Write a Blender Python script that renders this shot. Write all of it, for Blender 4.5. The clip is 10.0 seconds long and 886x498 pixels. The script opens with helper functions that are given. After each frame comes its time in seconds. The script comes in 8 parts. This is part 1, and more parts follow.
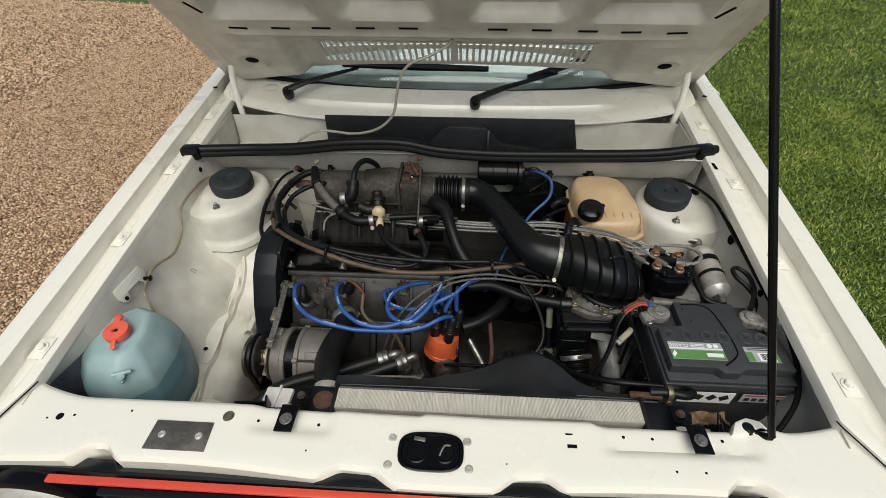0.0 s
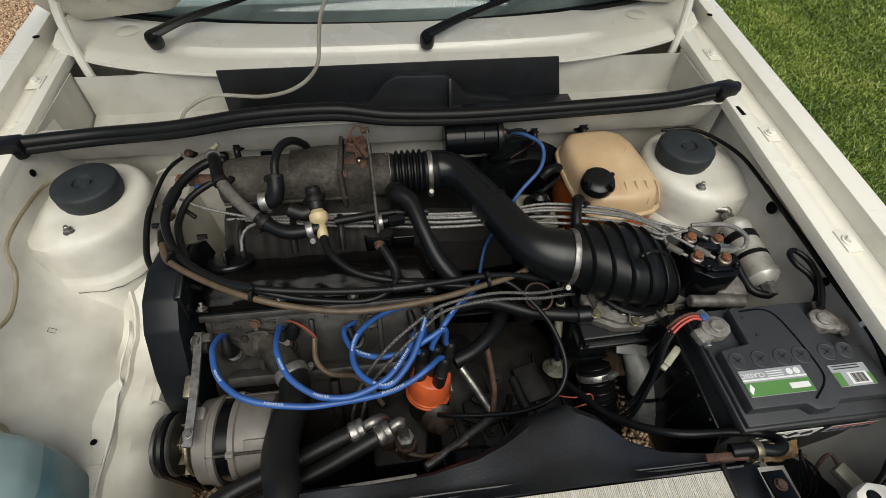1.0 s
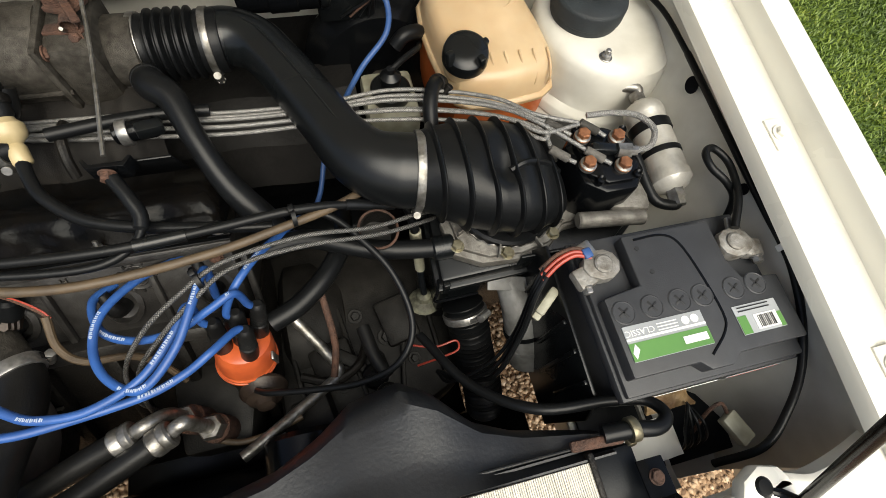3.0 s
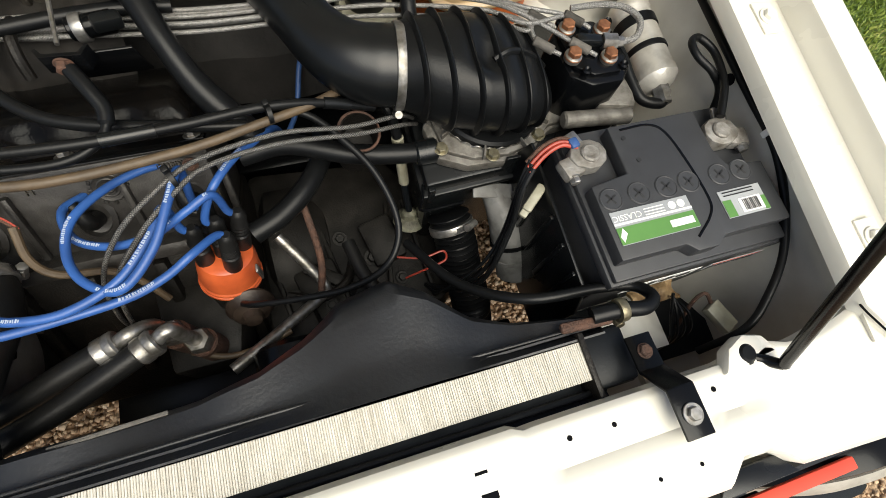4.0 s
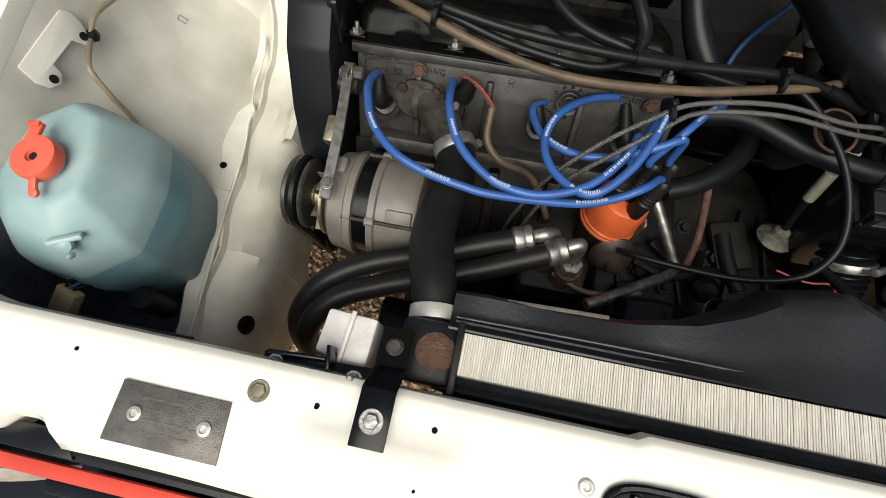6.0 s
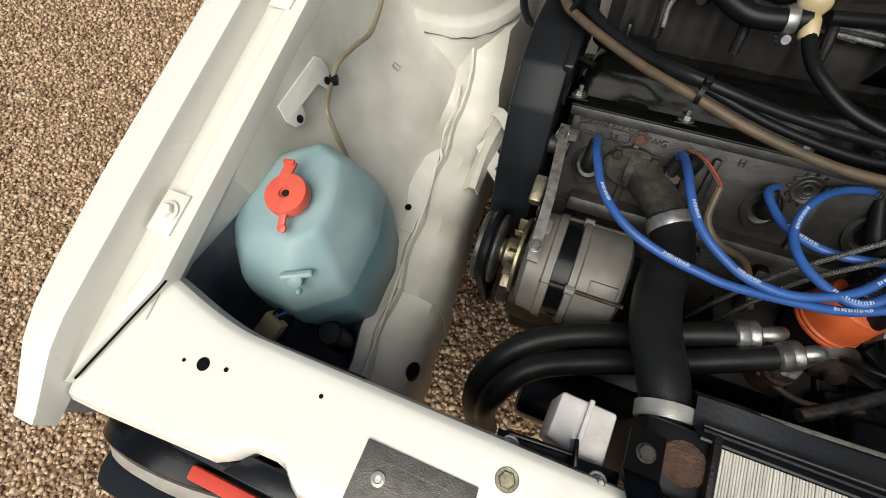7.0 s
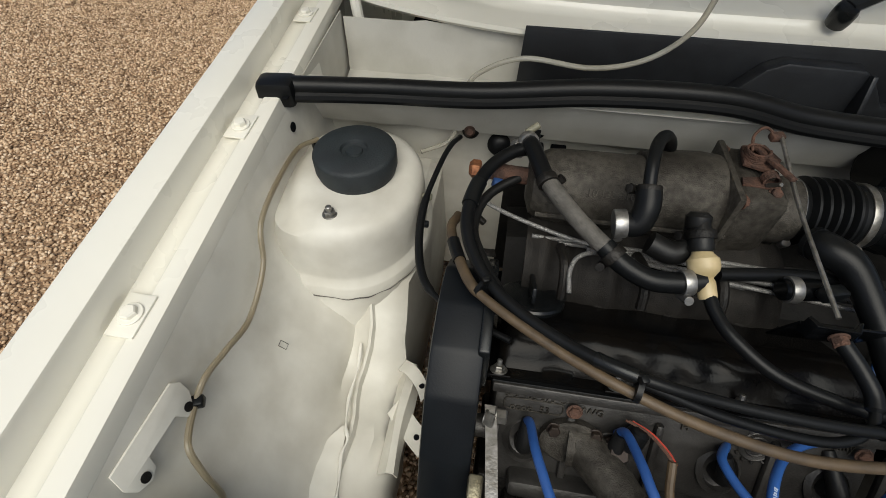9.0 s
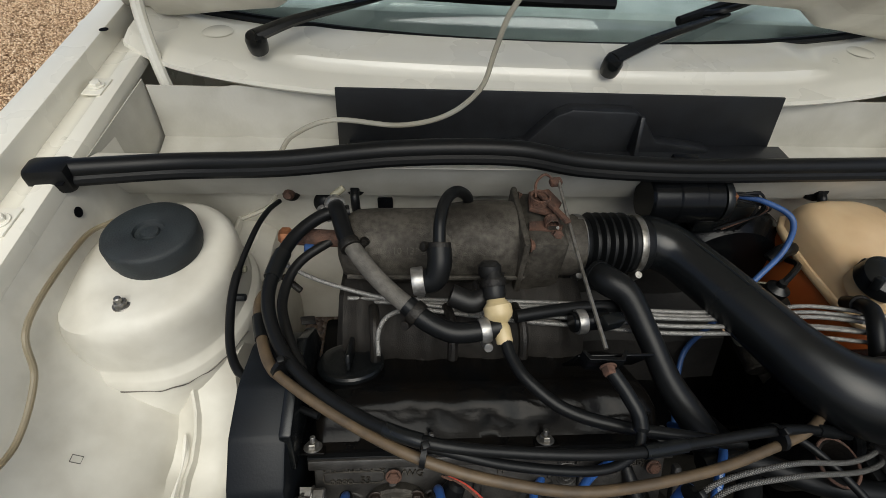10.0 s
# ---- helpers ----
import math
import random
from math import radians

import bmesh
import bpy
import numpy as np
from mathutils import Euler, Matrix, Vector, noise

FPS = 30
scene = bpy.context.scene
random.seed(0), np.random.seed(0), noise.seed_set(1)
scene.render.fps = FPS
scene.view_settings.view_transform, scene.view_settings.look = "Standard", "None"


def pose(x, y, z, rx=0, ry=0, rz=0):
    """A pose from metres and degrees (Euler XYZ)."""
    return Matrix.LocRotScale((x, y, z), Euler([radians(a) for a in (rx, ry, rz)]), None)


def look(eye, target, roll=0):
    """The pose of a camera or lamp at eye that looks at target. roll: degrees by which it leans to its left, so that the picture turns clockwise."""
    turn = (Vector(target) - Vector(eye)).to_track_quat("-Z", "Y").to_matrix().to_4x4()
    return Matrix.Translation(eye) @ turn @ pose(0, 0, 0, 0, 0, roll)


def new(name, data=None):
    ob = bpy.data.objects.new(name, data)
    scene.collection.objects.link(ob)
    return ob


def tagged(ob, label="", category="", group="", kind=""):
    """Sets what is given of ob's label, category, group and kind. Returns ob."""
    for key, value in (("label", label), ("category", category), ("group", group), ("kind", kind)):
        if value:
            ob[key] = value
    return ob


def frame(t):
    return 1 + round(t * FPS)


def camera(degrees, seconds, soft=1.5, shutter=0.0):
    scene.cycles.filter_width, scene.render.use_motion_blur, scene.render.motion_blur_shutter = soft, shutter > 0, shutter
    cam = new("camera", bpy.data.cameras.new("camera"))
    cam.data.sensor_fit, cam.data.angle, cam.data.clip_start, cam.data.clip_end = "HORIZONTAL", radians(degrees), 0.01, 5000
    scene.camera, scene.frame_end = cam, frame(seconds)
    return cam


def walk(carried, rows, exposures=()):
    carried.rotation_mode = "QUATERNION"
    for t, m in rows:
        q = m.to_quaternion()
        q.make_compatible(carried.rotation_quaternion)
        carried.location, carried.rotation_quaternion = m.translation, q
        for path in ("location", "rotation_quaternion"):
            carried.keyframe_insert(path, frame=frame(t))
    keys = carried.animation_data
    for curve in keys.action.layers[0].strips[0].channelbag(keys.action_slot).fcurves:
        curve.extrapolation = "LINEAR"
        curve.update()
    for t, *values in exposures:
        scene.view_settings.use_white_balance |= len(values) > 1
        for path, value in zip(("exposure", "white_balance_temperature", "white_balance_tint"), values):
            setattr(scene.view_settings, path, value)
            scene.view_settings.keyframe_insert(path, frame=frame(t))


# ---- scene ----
cam = camera(87.8, 10.0, soft=0.6)
PATH = [
    (0, (0.049, 0.045, 1.416), (-0.044, 1.54, 0.09), -0.4),
    (0.3, (0.044, 0.113, 1.385), (-0.058, 1.537, -0.015), -0.6),
    (0.5, (0.033, 0.173, 1.371), (-0.015, 1.57, -0.06), -0.5),
    (1, (-0.021, 0.334, 1.33), (0.166, 1.596, -0.211), 2.0),
    (1.5, (-0.006, 0.438, 1.277), (0.193, 1.547, -0.376), 5.8),
    (2, (0.057, 0.482, 1.247), (0.298, 1.439, -0.492), 10.2),
    (2.5, (0.117, 0.493, 1.22), (0.419, 1.346, -0.564), 11.9),
    (3, (0.159, 0.483, 1.204), (0.527, 1.223, -0.618), 13.9),
    (3.2, (0.168, 0.475, 1.197), (0.56, 1.178, -0.634), 14.9),
    (4.3, (0.114, 0.408, 1.16), (0.514, 0.963, -0.72), 20.6),
    (4.5, (0.085, 0.403, 1.154), (0.42, 0.963, -0.736), 18.5),
    (5, (0.014, 0.401, 1.148), (0.219, 0.975, -0.757), 14.5),
    (5.2, (-0.014, 0.396, 1.148), (0.119, 1.002, -0.753), 10.5),
    (5.5, (-0.067, 0.392, 1.147), (-0.045, 1.008, -0.755), 5.6),
    (6, (-0.141, 0.382, 1.147), (-0.302, 0.978, -0.755), -3.6),
    (6.2, (-0.172, 0.375, 1.149), (-0.416, 0.963, -0.747), -7.9),
    (7.3, (-0.332, 0.386, 1.148), (-0.816, 1.111, -0.652), -12.8),
    (7.5, (-0.353, 0.406, 1.141), (-0.817, 1.214, -0.629), -9.8),
    (8, (-0.375, 0.457, 1.132), (-0.777, 1.396, -0.587), -5.4),
    (8.5, (-0.37, 0.501, 1.137), (-0.701, 1.587, -0.509), -2.6),
    (9, (-0.345, 0.536, 1.152), (-0.545, 1.814, -0.373), 0.2),
    (9.5, (-0.289, 0.56, 1.169), (-0.323, 1.919, -0.298), 1.8),
    (10, (-0.231, 0.571, 1.183), (-0.085, 1.953, -0.256), 4.3),
]
walk(cam, [(t, look(eye, target, roll)) for t, eye, target, roll in PATH], [(0.0, -0.24, 6500, 10), (1.0, -0.13, 6550, 10), (2.0, 0.14, 6650, 10), (2.5, 0.4, 6750, 10), (3.0, 0.55, 6850, 10), (5.0, 0.5, 6850, 10), (6.0, 0.28, 6700, 10), (7.5, -0.1, 6500, 10), (8.5, -0.22, 6500, 10), (10.0, -0.14, 6450, 10)])

# ---- light ----
world = bpy.data.worlds.new("world")
scene.world = world
world.use_nodes = True
sky = world.node_tree.nodes.new("ShaderNodeTexSky")
sky.sky_type, sky.sun_disc = "NISHITA", False
sky.sun_elevation, sky.sun_rotation = radians(57), radians(173)
sky.dust_density, sky.ozone_density = 4.0, 0.6
world.node_tree.links.new(sky.outputs[0], world.node_tree.nodes["Background"].inputs[0])
world.node_tree.nodes["Background"].inputs[1].default_value = 0.11
sun = new("sun", bpy.data.lights.new("sun", "SUN"))
sun.data.energy, sun.data.angle, sun.data.color = 2.9, radians(55), (0.97, 1.0, 0.92)
sun.matrix_world = look((0.22, -1.18, 3.50), (0, 0.5, 0.8))


# ---- materials ----
def mat(name, color, rough=0.5, metal=0.0, dark=None, scale=60.0, big=6.0, amount=0.35, bump=0.0, bscale=None, rvar=0.12, coat=0.0, spec=0.5):
    """A surface with variation of colour and gloss at two scales and a fine relief."""
    m = bpy.data.materials.new(name)
    m.use_nodes = True
    nt = m.node_tree
    n, l = nt.nodes, nt.links
    b = n["Principled BSDF"]
    tc = n.new("ShaderNodeTexCoord")
    info = n.new("ShaderNodeObjectInfo")
    off = n.new("ShaderNodeVectorMath")
    off.operation = "MULTIPLY_ADD"
    off.inputs[1].default_value = (1, 1, 1)
    l.new(tc.outputs["Object"], off.inputs[0])
    sc = n.new("ShaderNodeVectorMath")
    sc.operation = "SCALE"
    sc.inputs[0].default_value = (3.1, 5.7, 2.3)
    l.new(info.outputs["Random"], sc.inputs["Scale"])
    l.new(sc.outputs[0], off.inputs[2])
    fine = n.new("ShaderNodeTexNoise")
    fine.inputs["Scale"].default_value, fine.inputs["Detail"].default_value = scale, 6
    wide = n.new("ShaderNodeTexNoise")
    wide.inputs["Scale"].default_value, wide.inputs["Detail"].default_value = big, 4
    l.new(off.outputs[0], fine.inputs["Vector"])
    l.new(off.outputs[0], wide.inputs["Vector"])
    mul = n.new("ShaderNodeMath")
    mul.operation = "MULTIPLY"
    l.new(fine.outputs["Fac"], mul.inputs[0])
    l.new(wide.outputs["Fac"], mul.inputs[1])
    ramp = n.new("ShaderNodeValToRGB")
    ramp.color_ramp.elements[0].position, ramp.color_ramp.elements[1].position = 0.12, 0.36
    low = dark if dark else tuple(c * (1 - amount) for c in color)
    ramp.color_ramp.elements[0].color, ramp.color_ramp.elements[1].color = (*low, 1), (*color, 1)
    l.new(mul.outputs[0], ramp.inputs[0])
    l.new(ramp.outputs[0], b.inputs["Base Color"])
    mr = n.new("ShaderNodeMapRange")
    mr.inputs["To Min"].default_value, mr.inputs["To Max"].default_value = min(1, rough + rvar), max(0.03, rough - rvar)
    l.new(wide.outputs["Fac"], mr.inputs["Value"])
    l.new(mr.outputs[0], b.inputs["Roughness"])
    b.inputs["Metallic"].default_value = metal
    b.inputs["Coat Weight"].default_value = coat
    b.inputs["Coat Roughness"].default_value = 0.08
    b.inputs["Specular IOR Level"].default_value = spec
    if bump:
        bt = n.new("ShaderNodeTexNoise")
        bt.inputs["Scale"].default_value, bt.inputs["Detail"].default_value = bscale or scale * 3, 5
        l.new(off.outputs[0], bt.inputs["Vector"])
        bp = n.new("ShaderNodeBump")
        bp.inputs["Strength"].default_value, bp.inputs["Distance"].default_value = min(1.0, bump), 0.002
        l.new(bt.outputs["Fac"], bp.inputs["Height"])
        l.new(bp.outputs[0], b.inputs["Normal"])
    return m


PAINT = mat("cream_white_paint", (0.80, 0.775, 0.685), 0.28, dark=(0.785, 0.76, 0.668), scale=40, big=9, rvar=0.05, coat=0.5)
PAINT_IN = mat("dull_white_paint", (0.69, 0.67, 0.60), 0.42, dark=(0.50, 0.475, 0.41), scale=18, big=3.2, bump=0.04, bscale=160, rvar=0.1)
RUBBER = mat("black_rubber", (0.006, 0.0066, 0.0072), 0.36, dark=(0.0045, 0.0048, 0.0052), scale=90, bump=0.07, bscale=500, spec=0.21)
RUBBER_OLD = mat("dusty_rubber", (0.01, 0.01, 0.0098), 0.42, dark=(0.005, 0.005, 0.005), scale=40, big=12, bump=0.12, bscale=400, spec=0.28)
PLASTIC = mat("black_plastic", (0.0055, 0.0066, 0.0072), 0.28, dark=(0.0045, 0.005, 0.0055), scale=60, bump=0.05, bscale=700, spec=0.36)
PLASTIC_DULL = mat("dull_black_plastic", (0.008, 0.0098, 0.012), 0.4, dark=(0.005, 0.006, 0.0075), scale=30, big=9, bump=0.07, bscale=500, spec=0.22)
AIR_GUIDE = mat("dusty_rubber_sheet", (0.026, 0.031, 0.037), 0.6, dark=(0.013, 0.016, 0.019), scale=50, big=8, bump=0.15, bscale=300, spec=0.3)
COVER_BLACK = mat("oily_black_cam_cover_paint", (0.0026, 0.0028, 0.0031), 0.2, dark=(0.0045, 0.0036, 0.0028), scale=60, big=18, bump=0.10, bscale=300, spec=0.1)
DIRTY_NYLON = mat("grimy_nylon", (0.17, 0.17, 0.12), 0.6, dark=(0.035, 0.032, 0.022), scale=90, big=45, bump=0.5, bscale=300)
BLACK_METAL = mat("black_painted_steel", (0.003, 0.0034, 0.004), 0.2, dark=(0.003, 0.0033, 0.0038), scale=45, bump=0.06, bscale=500, spec=0.2)
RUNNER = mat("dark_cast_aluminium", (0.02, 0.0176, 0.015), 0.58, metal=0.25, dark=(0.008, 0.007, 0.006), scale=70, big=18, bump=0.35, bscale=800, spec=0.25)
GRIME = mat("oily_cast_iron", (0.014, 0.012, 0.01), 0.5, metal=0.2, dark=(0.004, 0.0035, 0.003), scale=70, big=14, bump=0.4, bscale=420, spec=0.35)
ALU_CAST = mat("dirty_cast_aluminium", (0.075, 0.068, 0.057), 0.55, metal=0.3, dark=(0.022, 0.019, 0.015), scale=140, big=22, bump=0.5, bscale=700, spec=0.3)
ALU_HEAD = mat("grey_cast_head", (0.06, 0.057, 0.053), 0.42, metal=0.4, dark=(0.022, 0.02, 0.018), scale=60, big=12, bump=0.22, bscale=450, spec=0.5)
ALU_BRIGHT = mat("satin_aluminium", (0.62, 0.60, 0.55), 0.36, metal=0.45, dark=(0.42, 0.40, 0.36), scale=70, big=14, bump=0.2, bscale=500)
ALT_CASE = mat("alternator_alloy", (0.185, 0.17, 0.15), 0.5, metal=0.15, dark=(0.125, 0.113, 0.1), scale=40, big=14, bump=0.10, bscale=500)
STEEL = mat("zinc_steel", (0.36, 0.35, 0.335), 0.38, metal=0.85, dark=(0.15, 0.14, 0.12), scale=120, big=30, bump=0.15)
CHROME = mat("bright_clamp_steel", (0.46, 0.45, 0.435), 0.36, metal=0.8, dark=(0.20, 0.195, 0.185), scale=150, big=40)
BRASS = mat("yellow_passivated_steel", (0.30, 0.275, 0.19), 0.4, metal=0.75, dark=(0.13, 0.11, 0.07), scale=110, big=40, bump=0.2)
COPPER = mat("copper_bolt", (0.46, 0.20, 0.095), 0.42, metal=0.7, dark=(0.22, 0.09, 0.045), scale=160, big=50, bump=0.3)
RUST = mat("surface_rust", (0.1, 0.047, 0.029), 0.8, dark=(0.038, 0.021, 0.015), scale=110, big=35, bump=0.9, bscale=400)
BLUE = mat("blue_silicone_lead", (0.026, 0.095, 0.315), 0.40, dark=(0.02, 0.07, 0.24), scale=40, big=20)
BLUE_DULL = mat("dull_blue_cable", (0.03, 0.085, 0.24), 0.5, dark=(0.02, 0.055, 0.16), scale=60, big=20)
ORANGE = mat("orange_bakelite", (0.55, 0.105, 0.03), 0.4, dark=(0.36, 0.06, 0.02), scale=50, big=14)
RED = mat("red_cap_plastic", (0.74, 0.12, 0.07), 0.4, dark=(0.60, 0.085, 0.05), scale=40, big=12)
RED_TRIM = mat("red_grille_strip", (0.68, 0.075, 0.04), 0.35, dark=(0.56, 0.06, 0.035), scale=30, big=8)
TAN = mat("tan_fuel_hose", (0.1, 0.068, 0.037), 0.55, dark=(0.048, 0.033, 0.02), scale=60, big=18, bump=0.2)
GREYHOSE = mat("grey_cloth_hose", (0.11, 0.102, 0.09), 0.75, dark=(0.065, 0.06, 0.052), scale=120, big=30, bump=0.5, bscale=700)
IVORY = mat("yellowed_nylon", (0.50, 0.40, 0.23), 0.45, dark=(0.36, 0.28, 0.14), scale=50, big=30)
WHITE_PL = mat("dirty_white_plastic", (0.36, 0.35, 0.27), 0.5, dark=(0.17, 0.16, 0.11), scale=40, big=25)
PLATE = mat("grey_data_plate", (0.15, 0.138, 0.122), 0.45, metal=0.5, dark=(0.085, 0.077, 0.067), scale=160, big=22, bump=0.3, bscale=900)
BAT = mat("battery_case", (0.044, 0.046, 0.050), 0.46, dark=(0.032, 0.033, 0.036), scale=60, big=9, bump=0.1, bscale=800, spec=0.4)
LBL_GREEN = mat("green_label", (0.105, 0.25, 0.065), 0.35, dark=(0.085, 0.21, 0.055), scale=30)
LBL_GREY = mat("grey_label", (0.36, 0.375, 0.385), 0.35, dark=(0.29, 0.305, 0.315), scale=30)
LBL_WHITE = mat("white_label", (0.80, 0.80, 0.78), 0.4, dark=(0.72, 0.72, 0.70), scale=30)
PRINT = mat("pale_print", (0.42, 0.48, 0.58), 0.5, dark=(0.30, 0.36, 0.48), scale=120)
INK = mat("black_print", (0.02, 0.02, 0.02), 0.5)
# near-black colour standing in for the shade inside holes, gaps and the cabin
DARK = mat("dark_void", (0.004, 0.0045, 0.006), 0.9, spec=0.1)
WIRE_RED = mat("red_wire", (0.4, 0.05, 0.03), 0.4)
GUM = mat("gum_sealant", (0.34, 0.24, 0.12), 0.6, dark=(0.16, 0.09, 0.04), scale=70, big=30, bump=0.8, bscale=200)
FIN = mat("radiator_fins", (0.64, 0.61, 0.54), 0.45, metal=0.15, dark=(0.47, 0.44, 0.37), scale=40, big=18, bump=0.15, bscale=600)
POCKET_GREY = mat("dark_pocket_grey", (0.12, 0.13, 0.15), 0.75, dark=(0.07, 0.077, 0.092), scale=50, big=12, bump=0.6, spec=0.3)


def braid():
    """Stainless braid: fine crossing strands."""
    m = mat("steel_braid", (0.46, 0.45, 0.43), 0.36, metal=0.6, dark=(0.10, 0.097, 0.09), scale=1700, big=900, rvar=0.1, bump=1.0, bscale=900)
    return m


BRAID = braid()
BRAID_DARK = mat("dull_steel_braid", (0.36, 0.35, 0.33), 0.38, metal=0.5, dark=(0.02, 0.02, 0.019), scale=1700, big=900, bump=1.0, bscale=900, spec=0.3)
SHROUD = mat("dusty_shroud_plastic", (0.014, 0.0155, 0.018), 0.42, dark=(0.007, 0.0075, 0.009), scale=35, big=8, bump=0.15, bscale=260, spec=0.5)
METER = mat("grey_metering_alloy", (0.20, 0.19, 0.17), 0.5, metal=0.35, dark=(0.07, 0.063, 0.053), scale=90, big=22, bump=0.4, bscale=600)
# darker strand colours: shade between the strands, laid on alternate facets
BRAID_LOW = mat("braid_shadow_strand", (0.36, 0.35, 0.335), 0.5, metal=0.5, dark=(0.03, 0.03, 0.028), scale=900, big=300)
BRAID_DEEP = mat("dull_braid_shadow_strand", (0.045, 0.044, 0.042), 0.5, metal=0.3, dark=(0.008, 0.008, 0.008), scale=900, big=300)
CAP = mat("dusty_cap_rubber", (0.022, 0.028, 0.031), 0.6, dark=(0.016, 0.019, 0.021), scale=60, big=14, bump=0.3, bscale=500, spec=0.4)
PACK = mat("pale_alloy_box", (0.72, 0.69, 0.66), 0.5, metal=0.1, dark=(0.55, 0.51, 0.48), scale=60, big=20, bump=0.2)
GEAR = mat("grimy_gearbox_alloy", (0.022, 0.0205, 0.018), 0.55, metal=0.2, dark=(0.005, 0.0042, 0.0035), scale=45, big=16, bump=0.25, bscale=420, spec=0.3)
HEAD_BACK = mat("dark_backing_sheet", (0.012, 0.011, 0.01), 0.7, dark=(0.005, 0.0045, 0.004), scale=40, big=14, bump=0.6, spec=0.3)

CAN_BROWN = mat("brown_passivated_can", (0.05, 0.035, 0.026), 0.45, metal=0.3, dark=(0.018, 0.012, 0.009), scale=70, big=25, bump=0.2)


def translucent(name, color, deep, rough=0.35, sub=0.25, trans=0.35):
    m = mat(name, color, rough, dark=deep, scale=14, big=7, rvar=0.06)
    b = m.node_tree.nodes["Principled BSDF"]
    b.inputs["Subsurface Weight"].default_value = sub
    b.inputs["Subsurface Radius"].default_value = (0.03, 0.03, 0.03)
    b.inputs["Transmission Weight"].default_value = trans
    return m


WASHER = translucent("milky_teal_plastic", (0.33, 0.44, 0.435), (0.22, 0.335, 0.35), 0.42, 0.25, 0.0)
FLUID = translucent("teal_fluid_behind_plastic", (0.18, 0.32, 0.35), (0.12, 0.235, 0.275), 0.42, 0.25, 0.0)
TANK = translucent("amber_tank_plastic", (0.76, 0.58, 0.36), (0.62, 0.43, 0.24), 0.32, 0.45, 0.30)
COOLANT = translucent("red_coolant_plastic", (0.60, 0.16, 0.04), (0.46, 0.10, 0.025), 0.35, 0.2, 0.05)
CLEAR = translucent("clear_washer_hose", (0.62, 0.60, 0.52), (0.5, 0.47, 0.38), 0.25, 0.0, 0.5)
YELLOW_HOSE = translucent("yellowed_clear_hose", (0.44, 0.38, 0.27), (0.34, 0.28, 0.18), 0.3, 0.0, 0.6)

GLASS = bpy.data.materials.new("windscreen_glass")
GLASS.use_nodes = True
gb = GLASS.node_tree.nodes["Principled BSDF"]
gb.inputs["Base Color"].default_value = (0.68, 0.75, 0.74, 1)
gb.inputs["Transmission Weight"].default_value, gb.inputs["Roughness"].default_value, gb.inputs["IOR"].default_value = 1.0, 0.02, 1.5


# ---- building helpers ----
def vec(p):
    return Vector(p)


def thing(name, label, category, at, group="", kind=""):
    ob = new(name)
    ob.location = at
    ob.empty_display_size = 0.05
    return tagged(ob, label, category, group, kind)


def base_of(ob):
    p = Vector((0, 0, 0))
    while ob is not None:
        p += ob.location
        ob = ob.parent
    return p


def part(name, bm, material, parent=None, label="", sharp=35):
    """Links a bmesh, given in world metres, as one mesh under a thing or under a part."""
    me = bpy.data.meshes.new(name)
    bmesh.ops.recalc_face_normals(bm, faces=bm.faces[:])
    if parent is not None:
        bmesh.ops.translate(bm, verts=bm.verts[:], vec=-base_of(parent))
    bm.to_mesh(me)
    bm.free()
    me.materials.append(material)
    for p in me.polygons:
        p.use_smooth = True
    me.set_sharp_from_angle(angle=radians(sharp))
    ob = new(name, me)
    if parent is not None:
        ob.parent = parent
    return tagged(ob, label)


def frame_of(axis):
    a = Vector(axis).normalized()
    ref = Vector((0, 0, 1)) if abs(a.z) < 0.9 else Vector((0, 1, 0))
    u = a.cross(ref).normalized()
    return u, a.cross(u).normalized(), a


def rings(bm, loops, caps=True, closed=False):
    """Skins a list of vertex loops (lists of places)."""
    vs = [[bm.verts.new(p) for p in lp] for lp in loops]
    n = len(vs[0])
    pairs = list(zip(vs, vs[1:] + ([vs[0]] if closed else [])))
    if not closed:
        pairs = pairs[: len(vs) - 1]
    for a, b in pairs:
        for i in range(n):
            j = (i + 1) % n
            bm.faces.new((a[i], a[j], b[j], b[i]))
    if caps and not closed:
        bm.faces.new(vs[0])
        bm.faces.new(vs[-1])
    return bm


def lathe(profile, at, axis=(0, 0, 1), seg=28, bm=None, squash=1.0):
    """Turns a profile of (radius, height) about an axis."""
    bm = bm or bmesh.new()
    u, v, a = frame_of(axis)
    at = Vector(at)
    loops = []
    for r, h in profile:
        r = max(r, 0.0004)
        loops.append([at + a * h + (u * math.cos(2 * math.pi * i / seg) + v * squash * math.sin(2 * math.pi * i / seg)) * r for i in range(seg)])
    return rings(bm, loops)


def cyl(p0, p1, r, seg=20, bev=0.001, bm=None, r2=None):
    p0, p1 = Vector(p0), Vector(p1)
    d = (p1 - p0).length
    r2 = r if r2 is None else r2
    return lathe([(r - bev, 0), (r, bev), (r2, d - bev), (r2 - bev, d)], p0, p1 - p0, seg, bm)


def box(c, size, bev=0.002, rot=(0, 0, 0), bm=None, seg=2):
    out = bmesh.new()
    bmesh.ops.create_cube(out, size=1.0)
    bmesh.ops.scale(out, vec=size, verts=out.verts[:])
    if bev:
        bmesh.ops.bevel(out, geom=out.edges[:], offset=min(bev, min(size) * 0.45), segments=seg, profile=0.5, affect="EDGES")
    bmesh.ops.transform(out, matrix=pose(*c, *rot), verts=out.verts[:])
    return merge(bm, out)


